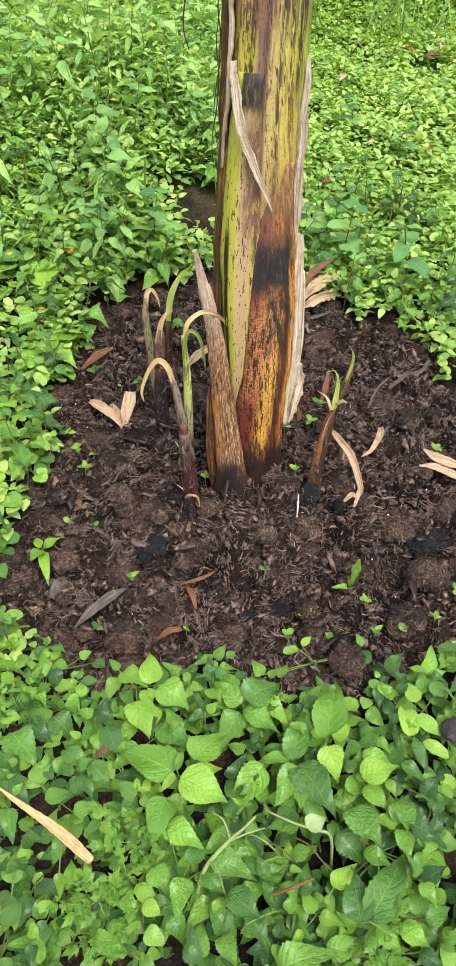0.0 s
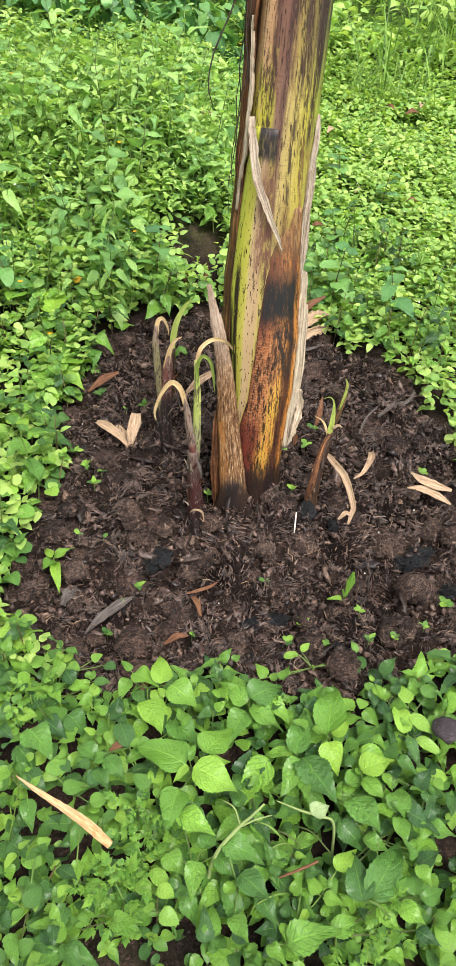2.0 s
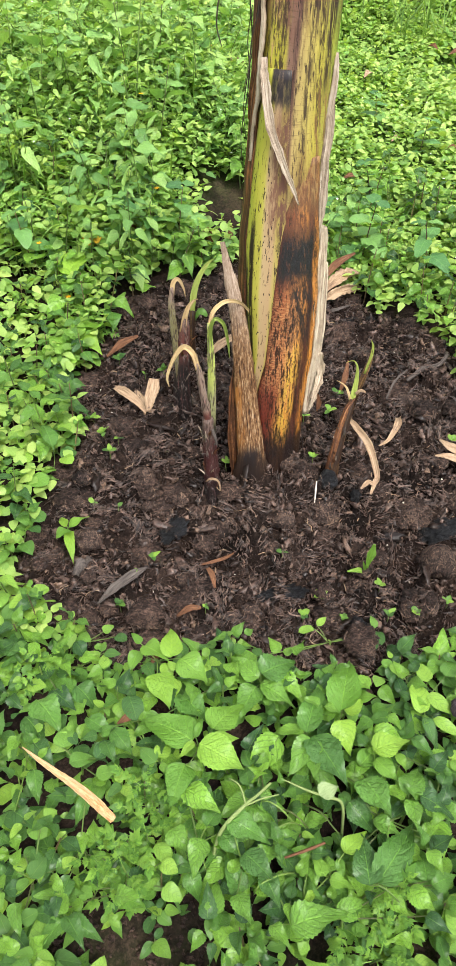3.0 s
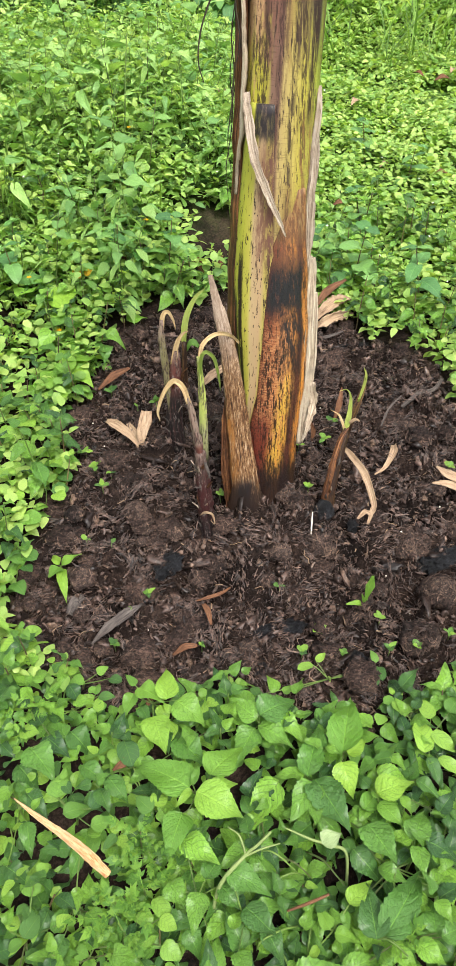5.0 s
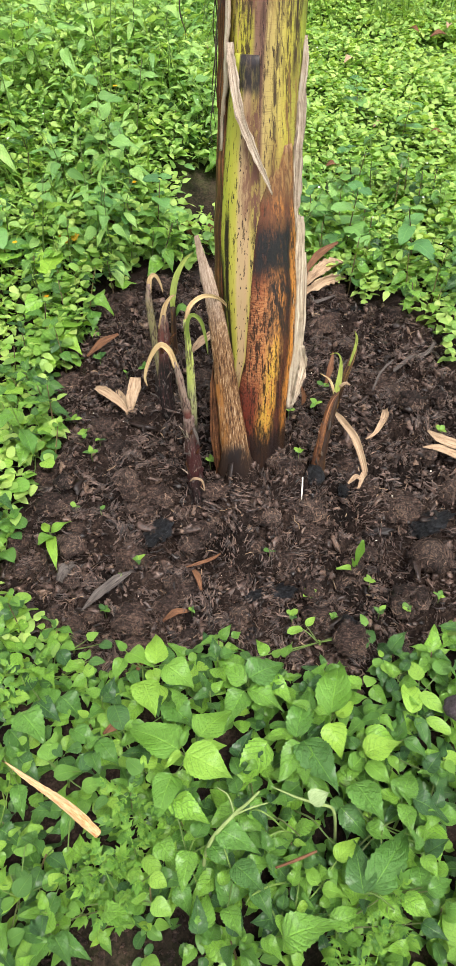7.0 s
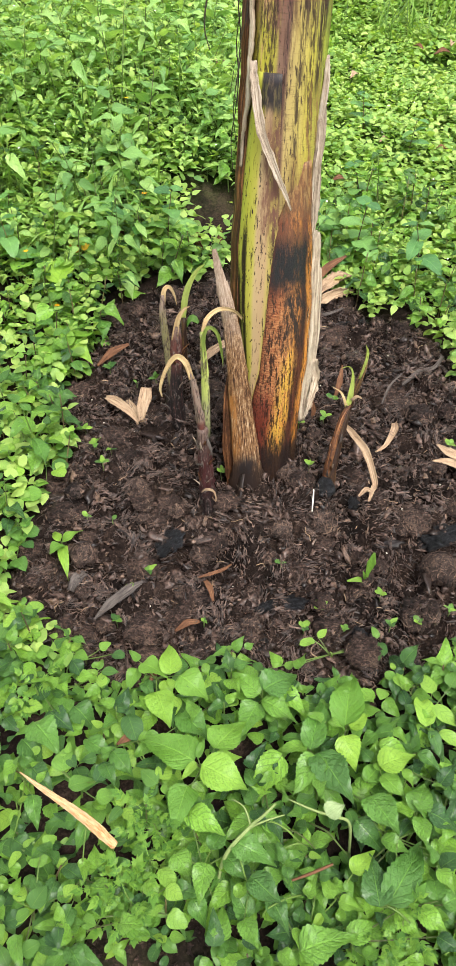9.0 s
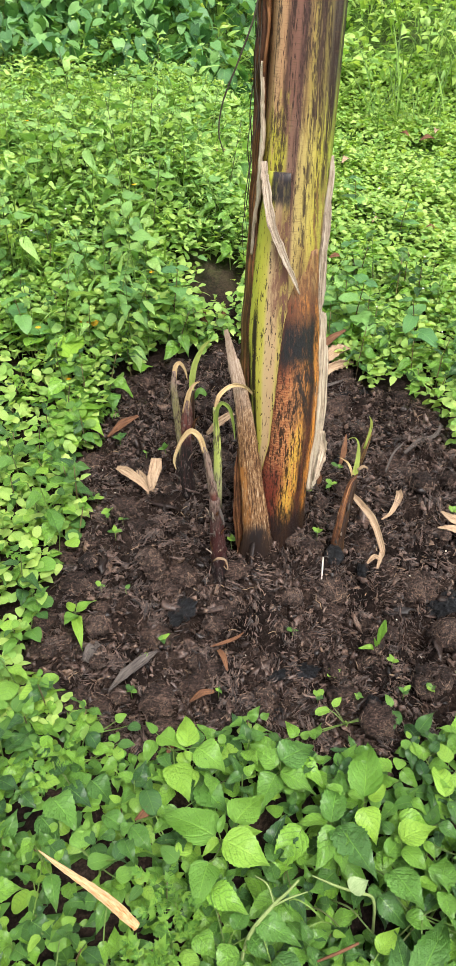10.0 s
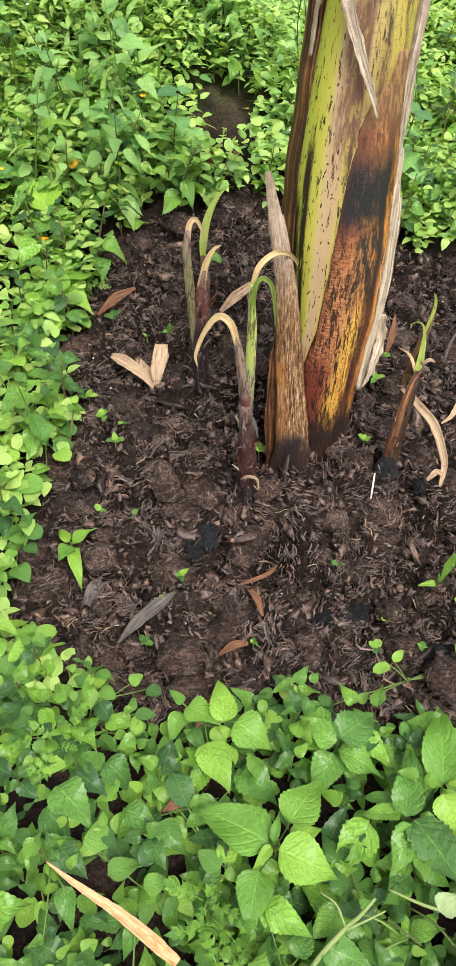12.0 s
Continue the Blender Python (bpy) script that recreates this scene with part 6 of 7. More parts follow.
placed_weed("broad_leaf", [(0.086, 0.32, -0.102, -71, 14, 0.097, 0.6), (0.171, 0.346, -0.118, -72, 1, 0.076, 0.5), (0.26, 0.383, -0.111, -127, -12, 0.058, 0.6), (0.053, 0.326, -0.121, -133, 18, 0.044, 0.6), (0.333, 0.351, -0.127, -125, 9, 0.047, 0.6)])
placed_weed("light_leaf", [(-0.569, 1.92, 0.149, -36, -5, 0.176, 0.62), (-0.562, 1.93, 0.13, -127, -11, 0.106, 0.7), (-0.625, 1.91, 0.132, -151, -13, 0.098, 0.7), (-0.584, 1.94, 0.155, 46, 5, 0.097, 0.6), (-0.588, 1.87, 0.137, -27, -8, 0.088, 0.6)])
placed_weed("round_leaf", [(-0.528, 1.51, 0.029, -124, 5, 0.047, 0.85), (-0.565, 1.46, 0.034, 148, -3, 0.033, 0.9), (-0.55, 1.47, 0.035, -45, 18, 0.032, 0.8), (-0.526, 1.43, 0.024, -136, 17, 0.049, 0.8), (-0.546, 1.4, 0.009, 156, 20, 0.04, 0.8), (-0.637, 1.57, 0.052, -90, 15, 0.042, 0.9), (-0.588, 1.56, 0.052, -31, 8, 0.037, 0.9)])
placed_weed("round_leaf", [(-0.606, 1.35, 0.008, -112, 15, 0.066, 0.85), (-0.604, 1.3, 0.005, 171, 20, 0.059, 0.9), (-0.617, 1.25, -0.024, -131, 0, 0.047, 0.9), (-0.575, 1.25, -0.028, -127, 14, 0.044, 0.9), (-0.574, 1.22, -0.043, -134, 8, 0.038, 0.8), (-0.595, 1.18, -0.066, -137, 19, 0.055, 0.8), (-0.618, 1.2, -0.06, -51, 0, 0.029, 0.8)])
placed_weed("light_leaf", [(-0.527, 0.97, -0.07, -51, 5, 0.061, 0.45), (-0.535, 0.98, -0.069, 164, 11, 0.057, 0.5), (-0.526, 0.97, -0.08, -147, 10, 0.049, 0.5), (-0.529, 0.98, -0.055, 2, -5, 0.064, 0.5), (-0.543, 1, -0.058, 52, 12, 0.046, 0.5)])
placed_weed("light_leaf", [(-0.779, 2.24, 0.227, -20, 7, 0.129, 0.55), (-0.663, 2.24, 0.227, 114, 6, 0.059, 0.55), (-0.628, 2.18, 0.211, -2, 6, 0.195, 0.5), (-0.657, 2.18, 0.189, -122, 10, 0.084, 0.5), (-0.73, 2.19, 0.197, 122, -18, 0.057, 0.5)])
placed_weed("round_leaf", [(-0.675, 1.7, 0.078, -139, 19, 0.097, 0.7), (-0.676, 1.63, 0.079, 136, -2, 0.041, 0.7), (-0.619, 1.74, 0.087, -12, -6, 0.089, 0.7), (-0.675, 1.53, 0.047, -139, 7, 0.066, 0.8), (-0.612, 1.49, 0.044, -68, 24, 0.035, 0.8), (-0.64, 1.43, 0.04, -138, 2, 0.05, 0.8)])
placed_weed("light_leaf", [(-0.48, 1.23, -0.052, -60, 25, 0.058, 0.55), (-0.481, 1.22, -0.05, 160, 21, 0.053, 0.72), (-0.477, 1.22, -0.055, -167, -2, 0.092, 0.32), (-0.483, 1.23, -0.047, 39, -8, 0.059, 0.4)])
placed_weed("broad_leaf", [(-0.319, 0.335, -0.14, -136, 19, 0.06, 0.55), (-0.326, 0.328, -0.141, 139, -15, 0.073, 0.5), (-0.321, 0.335, -0.13, 25, 7, 0.057, 0.5), (-0.33, 0.335, -0.14, 85, -1, 0.064, 0.5), (-0.312, 0.333, -0.14, -120, 0, 0.071, 0.45)])
placed_weed("light_leaf", [(-0.237, 0.341, -0.179, -142, 2, 0.032, 0.6), (-0.239, 0.341, -0.169, 45, -10, 0.023, 0.6), (-0.233, 0.341, -0.169, -49, 3, 0.022, 0.6), (-0.243, 0.339, -0.179, 131, -4, 0.02, 0.6)])
placed_weed("round_leaf", [(-0.157, 0.311, -0.184, -134, 28, 0.05, 0.6), (-0.162, 0.31, -0.184, 146, 6, 0.032, 0.6), (-0.158, 0.315, -0.183, -37, 2, 0.021, 0.7)])
placed_weed("round_leaf", [(-0.413, 0.874, -0.091, 63, 25, 0.023, 0.95), (-0.407, 0.874, -0.091, -86, -17, 0.032, 0.95), (-0.406, 0.914, -0.086, -42, 17, 0.028, 0.8), (-0.396, 0.908, -0.087, -123, 8, 0.038, 0.8), (-0.34, 0.918, -0.085, -56, 19, 0.028, 0.9), (-0.31, 0.907, -0.087, -105, 10, 0.031, 0.9)])
placed_weed("round_leaf", [(-0.335, 0.855, -0.083, 117, 22, 0.041, 0.6), (-0.327, 0.858, -0.083, -99, 8, 0.041, 0.6), (-0.333, 0.861, -0.082, -2, 4, 0.03, 0.6), (-0.331, 0.855, -0.093, -169, 12, 0.034, 0.6), (-0.363, 0.828, -0.097, -108, 11, 0.024, 0.9), (-0.496, 0.788, -0.102, -104, 5, 0.023, 0.9), (-0.529, 0.822, -0.097, -24, 5, 0.019, 0.9)])
placed_weed("round_leaf", [(0.332, 0.829, -0.076, 31, 14, 0.03, 0.9), (0.305, 0.812, -0.079, 152, 14, 0.033, 0.9), (0.341, 0.801, -0.08, -145, 5, 0.021, 0.9), (0.38, 0.847, -0.074, -50, 6, 0.029, 0.9), (0.429, 0.846, -0.074, -40, -5, 0.04, 0.9), (0.285, 0.765, -0.096, -146, 20, 0.026, 0.9), (0.319, 0.774, -0.084, 18, 5, 0.024, 0.9)])
placed_weed("round_leaf", [(0.163, 0.943, -0.082, 114, 17, 0.04, 0.6), (0.172, 0.95, -0.081, -46, 12, 0.032, 0.6), (0.315, 0.956, -0.091, 22, 26, 0.031, 0.6), (0.316, 0.946, -0.092, -175, 18, 0.043, 0.6), (0.306, 0.934, -0.093, -179, 11, 0.043, 0.6), (0.092, 0.872, -0.091, -47, 20, 0.026, 0.8), (0.033, 0.867, -0.092, 22, 1, 0.026, 0.9)])
M_PALESTEM = dry_material("pale_stem", (0.27, 0.32, 0.13), (0.18, 0.24, 0.08), (0.09, 0.12, 0.04), spots=.2)
STALK_AT = (.003, .502, -.04)
ob = thing("broken_stalk", STALK_AT, "pale snapped weed stalk with forked side twigs", "weed stalk")
part("stem", tube("stem", sub([(-.06, .44, -.17), (-.042, .466, -.076), (.003, .502, -.04), (.025, .515, -.028), (.051, .536, -.019)], STALK_AT), [.0034, .0038, .0036, .003, .0024], M_PALESTEM, n=24, sides=8), ob)
part("side_twig", tube("side_twig", sub([(.004, .503, -.039), (-.008, .531, -.025), (-.029, .549, -.032)], STALK_AT), [.0022, .0018, .0012], M_PALESTEM, n=10, sides=6), ob)
part("side_twig", tube("side_twig", sub([(.002, .5, -.04), (.033, .509, -.028), (.067, .522, -.036)], STALK_AT), [.0022, .002, .0012], M_PALESTEM, n=10, sides=6), ob)
STALK_AT = (.188, .512, -.048)
ob = thing("broken_stalk", STALK_AT, "pale snapped weed stalk with a bleached leaf", "weed stalk")
part("stem", tube("stem", sub([(.077, .549, -.032), (.121, .527, -.026), (.157, .516, -.027), (.188, .512, -.048), (.2, .5, -.17)], STALK_AT), [.0016, .0026, .003, .003, .003], M_PALESTEM, n=24, sides=8), ob)
part("pale_leaf", mesh_np("pale_leaf", *blade("ovate", 14, 5, .8, .2, .3, .05, .02, .05), dry_material("bleached_leaf", (.29, .36, .18), (.22, .29, .13), (.13, .19, .08), spots=.2)), ob, "bleached pale leaf",
     Matrix.Translation(Vector((.143, .517, -.022)) - Vector(STALK_AT)) @ Matrix.Rotation(-1.05, 4, "Z") @ Matrix.Rotation(.1, 4, "X") @ Matrix.Scale(.044, 4))
STICK = [(.078, .426, -.083), (.119, .435, -.067), (.152, .446, -.06)]
single("dead_stem", tube("dead_stem", sub(STICK, STICK[0]), [.0022, .003, .0024], M_BROWNLEAF, n=14, sides=7, rough=.06), "brown dead stem lying across the weeds", "weed stem", m=Matrix.Translation(STICK[0]))
BENT = "pale trampled weed stem lying among the leaves"
g = np.random.default_rng(66)
for i in range(14):
    x, y, a, ln = g.uniform(.02, .3), g.uniform(.36, .56), g.uniform(0, 6.28), g.uniform(.05, .11)
    dx, dy, z = math.cos(a) * ln, math.sin(a) * ln, land(x, y) + g.uniform(.07, .12)
    single("bent_stem", tube("bent_stem", [(-dx / 2, -dy / 2, -.03), (-dx * .1, -dy * .1, .004), (dx * .3 + dy * .1, dy * .3, .008), (dx / 2, dy / 2, -.012)], [.0016, .0018, .0016, .001], M_STALK, n=12, sides=6), BENT, "weed stem", "trampled stems", m=Matrix.Translation((x, y, float(z))))
single("stone", lump("stone", .03, soil_material("purple_stone", (.05, .04, .045), (.09, .07, .078), (.16, .13, .14), .7), 7, squash=.7, rough=.25), "small purple-grey stone among the weeds", "stone", m=Matrix.Translation((.47, .72, -.05)))

# weeds along the edges of the heap and over the slope to both sides
roundw = [weed("round_leaf", 200 + i, .07 + .02 * i, 3 + i % 2, .04 + .004 * i, TWO, "round-leaved weeds", spread=.8) for i in range(5)]
edge = lambda x, y, g: -.75 < heap(x, y) < -.02 - .03 * g.random() and y > .95
spots_e = places(250, (-1.3, 1.4, .95, 3.0), lambda x, y, g: edge(x, y, g) and (x < -.2 or g.random() < .5) and not (abs(x + .1) < .2 and abs(y - 2.68) < .22), .055, 3)
near = [p for p in spots_e if p[0] > -.9 and p[1] < 2.3][:140]
roundw += [weed("feathery", 280 + i, .09 + .02 * i, 5, .065, THREE, "feathery weeds") for i in range(3)]
roundw += [weed("broad_leaf", 290 + i, .1 + .02 * i, 4, .05, ONE, "broad-leaved weeds") for i in range(3)]
sow(roundw, near, 15)
roundw = [weed("round_leaf", 210 + i, .08 + .02 * i, 3 + i % 2, .042 + .004 * i, TWO, "round-leaved weeds", spread=.8) for i in range(4)]
sow(roundw, [p for p in spots_e if p not in near], 19, joined="round_weed_patch")
broad = [weed("broad_leaf", 220 + i, .12 + .03 * i, 4, .06 + .004 * i, "green weed with toothed oval leaves beside the mulch", "broad-leaved weeds") for i in range(4)]
sow(broad, places(130, (-1.4, 1.3, 1.2, 3.0), lambda x, y, g: edge(x, y, g) and (x < -.3 or y > 2.2) and not (abs(x + .14) < .18 and abs(y - 2.68) < .18), .075, 4), 16)
tall = [weed("tall", 240 + i, .22 + .055 * i, 7, .07 + .006 * i, FOUR, "tall weeds on the slope", lean=.2) for i in range(5)]
sow(tall, places(150, (-1.6, .35, 2.3, 4.2), lambda x, y, g: heap(x, y) < -.06 and not (abs(x + .12) < .2 and y < 3.0) and g.random() < smooth(.4, -.3, x) + .15, .09, 5), 17)
hearty = [weed("heart_leaf", 260 + i, .16 + .04 * i, 4, .085, "climbing weed with heart-shaped leaves on the slope", "heart-leaved weeds", spread=.6) for i in range(3)]
sow(hearty, [(-.5, 2.85), (-.44, 2.45), (-.36, 2.42), (-.48, 2.5), (-.28, 2.5), (.3, 2.62), (.42, 2.5), (.5, 2.9), (-.8, 2.35), (.75, 3.3), (.6, 3.6), (-.9, 2.6), (.66, 2.4)], 18)


# ---- seedlings sprouting from the mulch ----
def seedling(at, seed, size, leaves, label="tiny bright green seedling sprouting from the mulch", kind="round_leaf", up=35):
    g = np.random.default_rng(seed)
    x, y = at
    ob = thing("seedling", (x, y, top_of(x, y)), label, "seedling", "seedlings on the mulch")
    h = size * .7
    part("stalk", tube("stalk", [(0, 0, -.02), (g.normal(0, .1) * h, 0, h * .5), (0, 0, h)], [.0013, .0012, .001], M_STALK, n=6, sides=5), ob)
    for i in range(leaves):
        yaw = g.uniform(0, 6.28) if i == 0 else yaw + 2 * np.pi / leaves + g.normal(0, .3)
        k = size * g.uniform(.75, 1.2)
        rot = turn(np.array([yaw]), np.array([radians(g.normal(up, 14))]), np.array([g.normal(0, .2)]))[0] * k
        part("leaf", LEAVES[kind, int(g.integers(0, 3))], ob, m=Matrix([[*rot[r], (0, 0, h)[r]] for r in range(3)] + [[0, 0, 0, 1]]))


for i, (x, y, s, n) in enumerate([(-.248, 1.166, .026, 3), (.095, 1.175, .022, 2), (-.395, 1.456, .022, 4), (-.383, 1.532, .02, 3), (-.348, 1.275, .02, 1), (-.42, 1.29, .02, 2), (-.19, 1.357, .014, 2), (-.315, 1.015, .028, 4), (.188, 1.068, .026, 4),
                                  (-.062, 1.45, .028, 3), (.166, 1.638, .03, 3), (-.338, 1.836, .024, 2), (-.275, 1.823, .03, 3), (-.429, 1.895, .032, 4), (.186, 1.47, .022, 4), (.593, 1.539, .024, 4), (.248, 1.679, .024, 3), (.282, 1.751, .028, 3)] + [
                                  (-.29, 1.1, .014, 2), (.42, 1.0, .03, 4), (.5, 1.03, .028, 4), (.24, .99, .026, 4), (.14, .98, .03, 4), (.35, .99, .03, 4), (-.52, 1.5, .03, 4), (-.47, 1.62, .03, 4), (-.43, 1.55, .026, 4), (.34, 1.08, .02, 3), (.58, 1.12, .026, 4), (-.1, 1.0, .02, 3), (-.02, 1.64, .02, 3)]):
    seedling((x, y), 300 + i, s * (.85 if y > 1.05 else .6), n)
at = (.312, 1.135)
ob = thing("seedling", (*at, top_of(*at)), "upright young shoot with a paddle-shaped leaf on the mulch", "seedling", "seedlings on the mulch")
part("tall_leaf", ribbon("tall_leaf", [(0, 0, -.01), (.002, .006, .03), (.008, .012, .065), (.012, .016, .095)], [.004, .01, .024, .006], M_LIGHT, n=16, cols=5, cup=.2), ob)
part("low_leaf", ribbon("low_leaf", [(0, 0, 0), (-.02, -.002, .012), (-.05, -.006, .012)], [.004, .016, .004], M_LIGHT, n=10, cols=5, facing=(0, -.3, 1)), ob)
part("side_leaf", ribbon("side_leaf", [(0, 0, 0), (-.006, .0, .025), (-.012, .0, .045)], [.003, .009, .002], M_LIGHT, n=8, cols=3), ob)


# ---- undergrowth that nobody could count ----
def cover(name, count, box, dens, tall_fn, blades, size, material, label, category, seed, pitch=(12, 22)):
    g = np.random.default_rng(seed)
    n = count * 6
    x, y = g.uniform(box[0], box[1], n), g.uniform(box[2], box[3], n)
    thin = smooth(0, .4, np.minimum(x - box[0], box[1] - x)) if box[1] - box[0] > 2.2 else 1.0
    keep = g.random(n) < dens(x, y) * thin
    x, y = x[keep][:count], y[keep][:count]
    h = tall_fn(x, y) * g.beta(2.2, 1.2, len(x))
    p = np.stack([x, y, land(x, y) + h], -1)
    scatter(name, blades, p, g.uniform(0, 6.28, len(x)), np.radians(g.normal(*pitch, len(x))), g.normal(0, .3, len(x)), g.uniform(*size, len(x)), material, label, category, seed)


def patchy(x, y, f, s=0.0):
    """A smooth uneven field from 0 to 1."""
    v = np.sin(x * f + 1.3 + s) * np.sin(y * f * 1.13 + .7 + s) + .6 * np.sin(x * f * 2.3 + y * f * 1.7 + s) + .4 * np.sin(x * f * 5.1 - y * f * 4.3 + 2 * s)
    return np.clip(.5 + v / 3, 0, 1)


def bare(x, y):
    """Bare soil patches: under the bank, on the far slope and beside the feet."""
    a = np.hypot((x + .1) / .1, (y - 2.74) / .16)
    b = np.hypot((x - 1.1) / .1, (y - 4.45) / .08)
    c = np.hypot((x + .21) / .09, (y - .3) / .05)
    d = np.hypot((x + .05) / .16, (y - 5.25) / .12)
    return np.clip(np.minimum(np.minimum(a, b), np.minimum(c, d)) - .75, 0, 1)


leftness = lambda x: 1 - smooth(-.25, .45, x)
outside = lambda x, y: np.where(heap(x, y) < -.03, 1.0, 0.0) * bare(x, y)
low_b = [blade("egg", 5, 3, .78, .14, .25), blade("round", 5, 3, .8, .12, .3), blade("egg", 4, 3, .66, .12, .4)]
mid_b = [blade("egg", 5, 3, .5, .18, .3), blade("lance", 5, 3, .4, .18, .45), blade("ovate", 5, 3, .6, .15, .25)]
near_b = [blade("ovate", 9, 3, .56, .2, .35), blade("egg", 9, 3, .72, .18, .25), blade("ovate", 9, 3, .66, .2, .45)]
tooth_b = [blade("ovate", 16, 5, .58 + .06 * i, .24, .25 + .2 * i, .055, .12, .07, i) for i in range(3)]
heart_b = [blade("heart", 6, 3, .85, .12, .25), blade("heart", 6, 3, .95, .1, .35)]
grass_b = [blade("lance", 5, 3, .022, .3, .5), blade("lance", 5, 3, .018, .3, .9), blade("lance", 5, 3, .03, .3, .2)]

cover("front_undergrowth", 1150, (-.95, 1.0, .05, 1.0), lambda x, y: outside(x, y) * .9, lambda x, y: .05 + 0 * x, near_b, (.018, .04), M_ROUND, "small low green leaves under the weeds", "undergrowth", 51)
cover("front_greens", 1050, (-.95, 1.0, .05, .93), lambda x, y: outside(x, y) * .9, lambda x, y: .09 + 0 * x, tooth_b, (.025, .06), M_BROAD, "dark green leaves crowded between the weeds", "undergrowth", 52)
cover("side_undergrowth", 10000, (-1.5, 1.5, .9, 3.0), lambda x, y: outside(x, y) * (.5 + .5 * patchy(x, y, 7)), lambda x, y: .04 + .1 * leftness(x) * smooth(1.2, 2.6, y) + .05 * patchy(x, y, 9), low_b, (.02, .046), M_COVER, "low bright green ground cover beside the mulch", "undergrowth", 53)
cover("right_cover", 36000, (-.1, 2.2, 2.3, 5.7), lambda x, y: outside(x, y) * (1 - leftness(x)) * (.25 + .75 * patchy(x, y, 5)), lambda x, y: .05 + .07 * patchy(x, y, 6), low_b, (.018, .042), M_COVER, "dense low ground cover of small bright leaves", "undergrowth", 54)
cover("left_cover", 20000, (-2.0, .5, 2.4, 4.9), lambda x, y: outside(x, y) * leftness(x) * (.35 + .65 * patchy(x, y, 6)), lambda x, y: .07 + .17 * patchy(x, y, 4) * smooth(2.4, 3.0, y), mid_b, (.026, .06), M_BANK, "dense leafy weeds over the bank", "undergrowth", 55)
cover("bank_tops", 12000, (-2.0, .4, 2.8, 5.0), lambda x, y: leftness(x) * bare(x, y) * (.3 + .7 * patchy(x, y, 6, 2)), lambda x, y: .17 + .12 * patchy(x, y, 4), mid_b, (.02, .045), M_COVER, "bright tops of the weeds over the bank", "undergrowth", 56)
cover("vine_bank", 8000, (-3.2, .6, 4.7, 7.2), lambda x, y: (.2 + .8 * (1 - smooth(-.2, .5, x))) * bare(x, y), lambda x, y: .22 + .12 * patchy(x, y, 5), heart_b, (.05, .095), M_VINE, "heart-leaved vines over the far bank", "vines", 57, pitch=(-28, 22))
cover("far_cover", 8000, (-1.0, 3.4, 5.2, 9.5), lambda x, y: smooth(-.6, .4, x) * (.3 + .7 * patchy(x, y, 3)), lambda x, y: .12 + .2 * patchy(x, y, 2.5), mid_b, (.055, .1), M_COVER, "weeds on the far slope", "undergrowth", 58, pitch=(0, 26))
cover("far_greens", 3500, (-7, 9, 7, 16), lambda x, y: .3 + .7 * patchy(x, y, 2), lambda x, y: .3 + .3 * patchy(x, y, 2), mid_b, (.1, .2), M_BANK, "weeds on the hill beyond", "undergrowth", 59, pitch=(0, 26))
cover("wide_cover", 15000, (-7.5, 7.5, -5.5, 9), lambda x, y: np.where((np.abs(x - .05) < .6 + .2 * np.clip(y, 0, 3)) & (y > -.15) & (y < 3) | (np.abs(x) < .18 * y + 1.0) & (y > 2.5), 0, 1) * (.3 + .7 * patchy(x, y, 2.5)), lambda x, y: .1 + .15 * patchy(x, y, 2), mid_b, (.07, .15), M_BANK, "leafy weeds over the slope all round", "undergrowth", 62, pitch=(15, 24))
cover("bank_grass", 1800, (-2.2, .1, 2.7, 4.8), lambda x, y: outside(x, y) * leftness(x) * patchy(x, y, 5, 1) ** 2, lambda x, y: .05 + 0 * x, grass_b, (.12, .28), M_GRASS, "thin grass blades among the weeds", "grass", 60, pitch=(68, 14))
cover("far_grass", 1500, (.1, 4, 4.6, 8), lambda x, y: patchy(x, y, 3, 1) ** 2, lambda x, y: .08 + 0 * x, grass_b, (.2, .5), M_GRASS, "pale grass on the far slope", "grass", 61, pitch=(58, 20))

# fallen brown leaves in the ground cover
for i, (x, y, a, s, m) in enumerate([(.42, 3.05, .2, .07, M_BROWNLEAF), (.6, 4.1, 1.0, .1, M_STRAW), (1.12, 4.42, .3, .1, M_BROWNLEAF), (1.2, 4.55, 1.2, .09, M_STRAW), (1.0, 4.5, 2.2, .08, M_BROWNLEAF), (-.1, 3.72, .1, .1, M_STRAW),
                                     (-.72, 2.42, .8, .06, M_BROWNLEAF), (-.45, 2.55, 1.8, .07, M_BROWNLEAF), (.66, 3.4, .6, .06, M_STRAW), (.9, 3.3, .2, .07, M_BROWNLEAF), (-.25, .7, .4, .05, M_BROWNLEAF), (-.2, .85, 1.1, .06, M_BROWNLEAF), (.3, .45, .9, .06, M_BROWNLEAF)]):
    z = float(land(x, y)) + (.06 if y < 3.5 else .1)
    dx, dy = math.cos(a) * s, math.sin(a) * s
    single("fallen_leaf", ribbon("fallen_leaf", [(-dx / 2, -dy / 2, 0), (0, 0, .012), (dx / 2, dy / 2, .004)], [.004, s * .4, .004], m, n=14, cols=5, facing=(0, -.4, 1), ragged=.08, seed=i), "fallen brown leaf caught in the ground cover", "dry leaf", "fallen leaves", m=Matrix.Translation((x, y, z)))
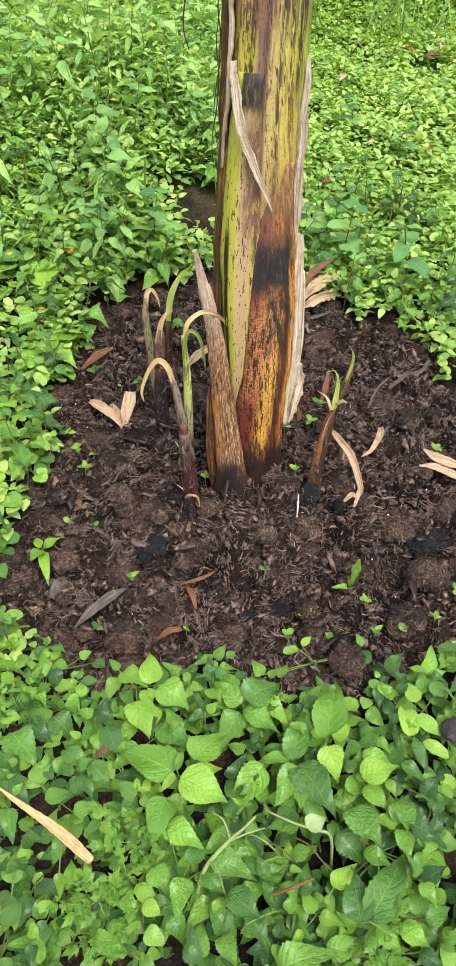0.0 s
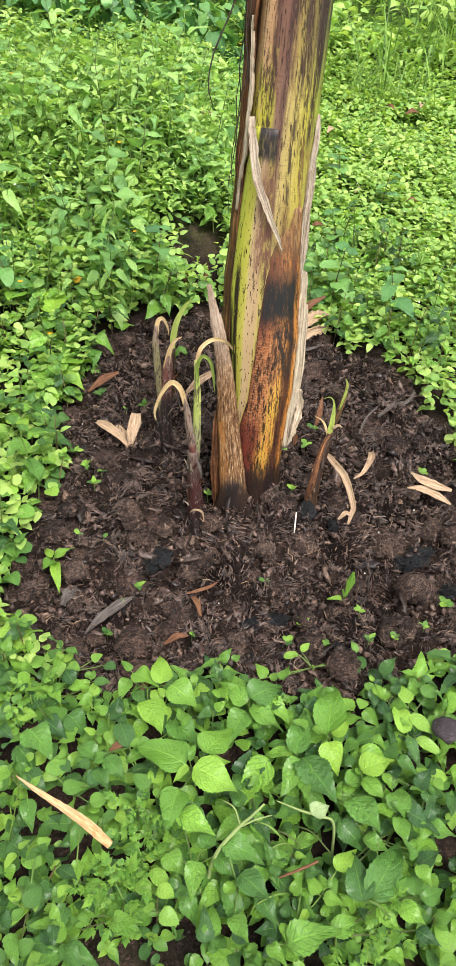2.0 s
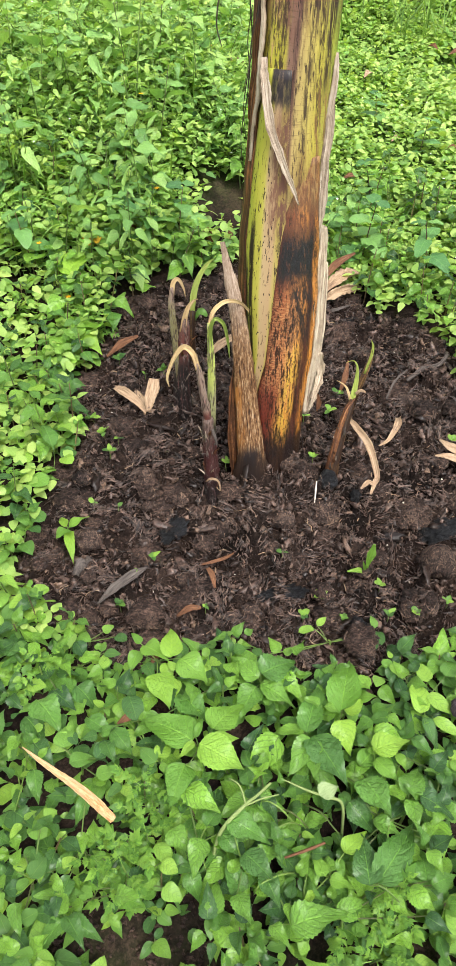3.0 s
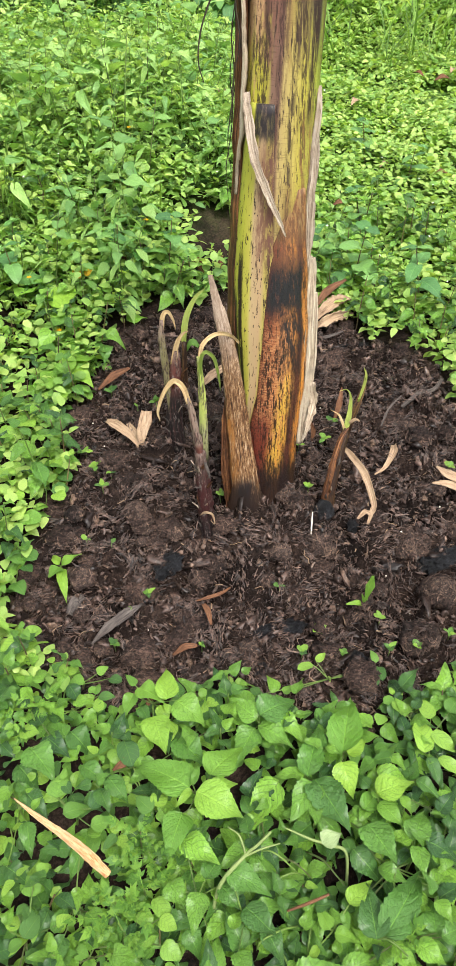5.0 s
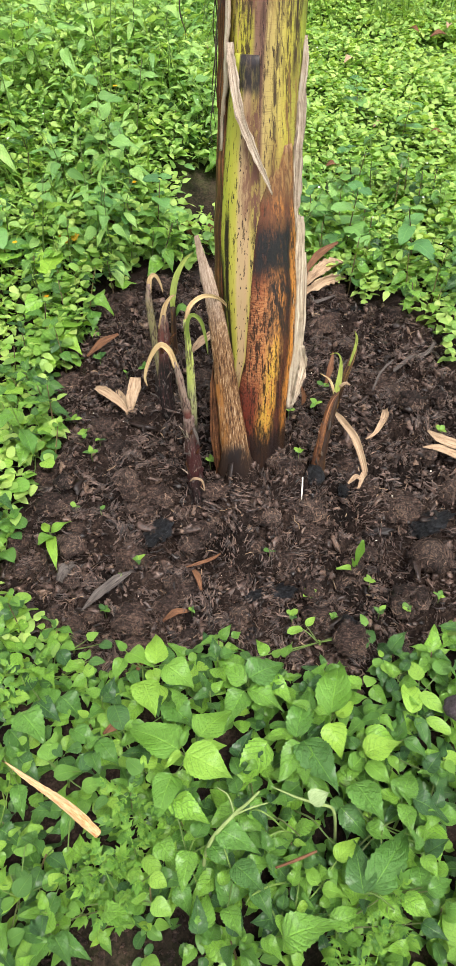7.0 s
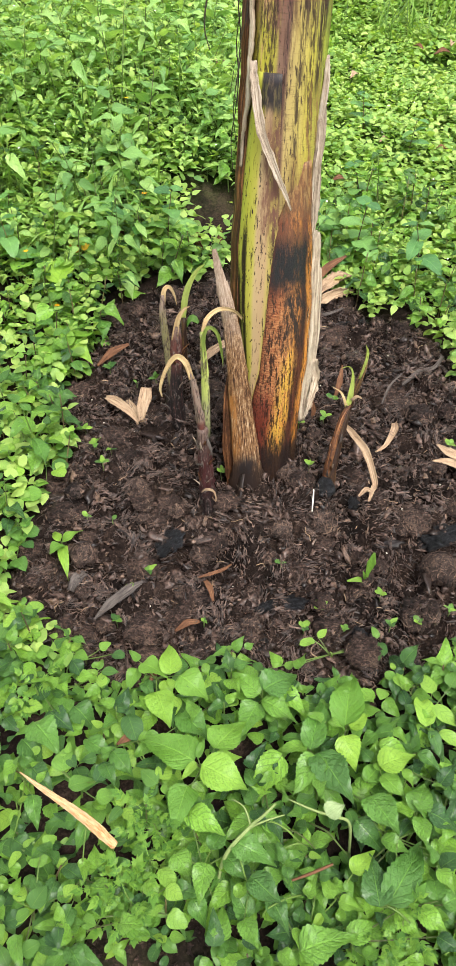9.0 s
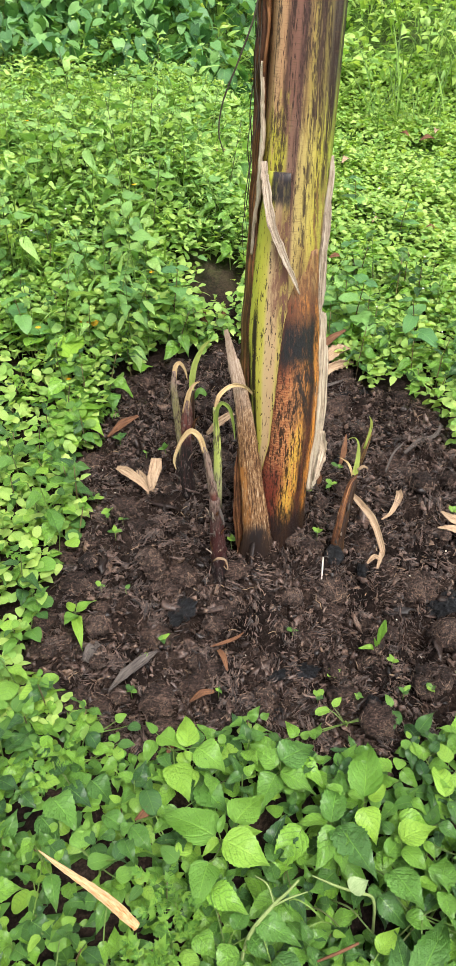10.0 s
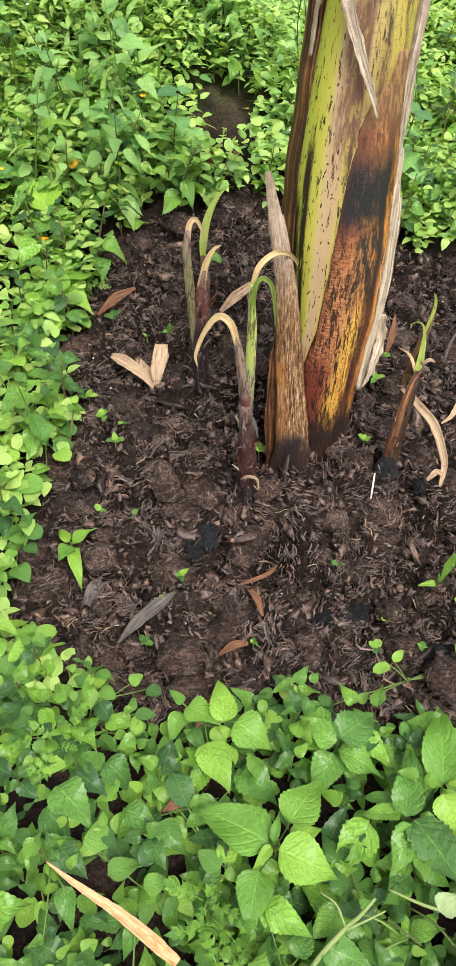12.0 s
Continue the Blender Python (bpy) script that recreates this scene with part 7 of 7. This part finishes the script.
ob = thing("yellowed_leaf", (-.59, 2.4, .22), "yellowed leaf with brown spots among the weeds", "dry leaf")
for i, (x, z, s) in enumerate(((-.01, .0, .04), (.02, .01, .035))):
    part("blade", mesh_np("blade", *blade("round", 10, 5, .95, .15, .2, .04), M_YELLOWLEAF), ob, m=Matrix.Translation((x, 0, z)) @ Matrix.Rotation(.5 - i, 4, "Z") @ Matrix.Rotation(.9, 4, "X") @ Matrix.Scale(s, 4))


# small flowers and a tall grass stalk on the slope
def flower(at, size, seed):
    g = np.random.default_rng(seed)
    ob = thing("yellow_flower", at, "small yellow flower head among the weeds", "flower", "yellow flowers")
    part("stem", tube("stem", [(0, 0, -.09), (.004, 0, -.04), (0, 0, 0)], [.0012, .001, .001], M_STALK, n=5, sides=5), ob)
    for i in range(7):
        r = turn(np.array([i * .9]), np.array([.5]), np.array([0.0]))[0] * size
        part("petal", PETAL, ob, m=Matrix([[*r[k], 0] for k in range(3)] + [[0, 0, 0, 1]]))


PETAL = mesh_np("petal", *blade("ovate", 5, 3, .6, .1, .2), M_FLOWER)
for i, (x, y, z) in enumerate([(-.44, 2.93, .6), (-.36, 2.6, .36), (-.75, 2.3, .27), (-.2, 3.5, .66), (-1.0, 3.6, .72), (-.62, 2.1, .17), (-.95, 4.6, .85), (.1, 4.7, .75)]):
    flower((x, y, z), .012, i)
g = np.random.default_rng(91)
n = 90
wx, wy = g.uniform(-1.3, .9, n), g.uniform(2.2, 4.3, n)
ok = heap(wx, wy) < -.1
wx, wy = wx[ok], wy[ok]
scatter("white_flowers", [blade("round", 4, 3, .9, .1, .1)], np.stack([wx, wy, land(wx, wy) + .1 + .16 * leftness(wx) * smooth(2.4, 3, wy)], -1), g.uniform(0, 6.28, len(wx)), g.normal(.4, .3, len(wx)), g.normal(0, .3, len(wx)), g.uniform(.006, .011, len(wx)), M_PETAL, "tiny white flower heads dotted over the weeds", "flowers", 5)
single("grass_stalk", tube("grass_stalk", [(-.5, 2.92, .3), (-.47, 2.98, .55), (-.445, 3.02, .78), (-.43, 3.03, .9)], [.004, .0035, .003, .0012], M_STALK, n=16, sides=6), "single pale upright stalk above the weeds", "stalk")
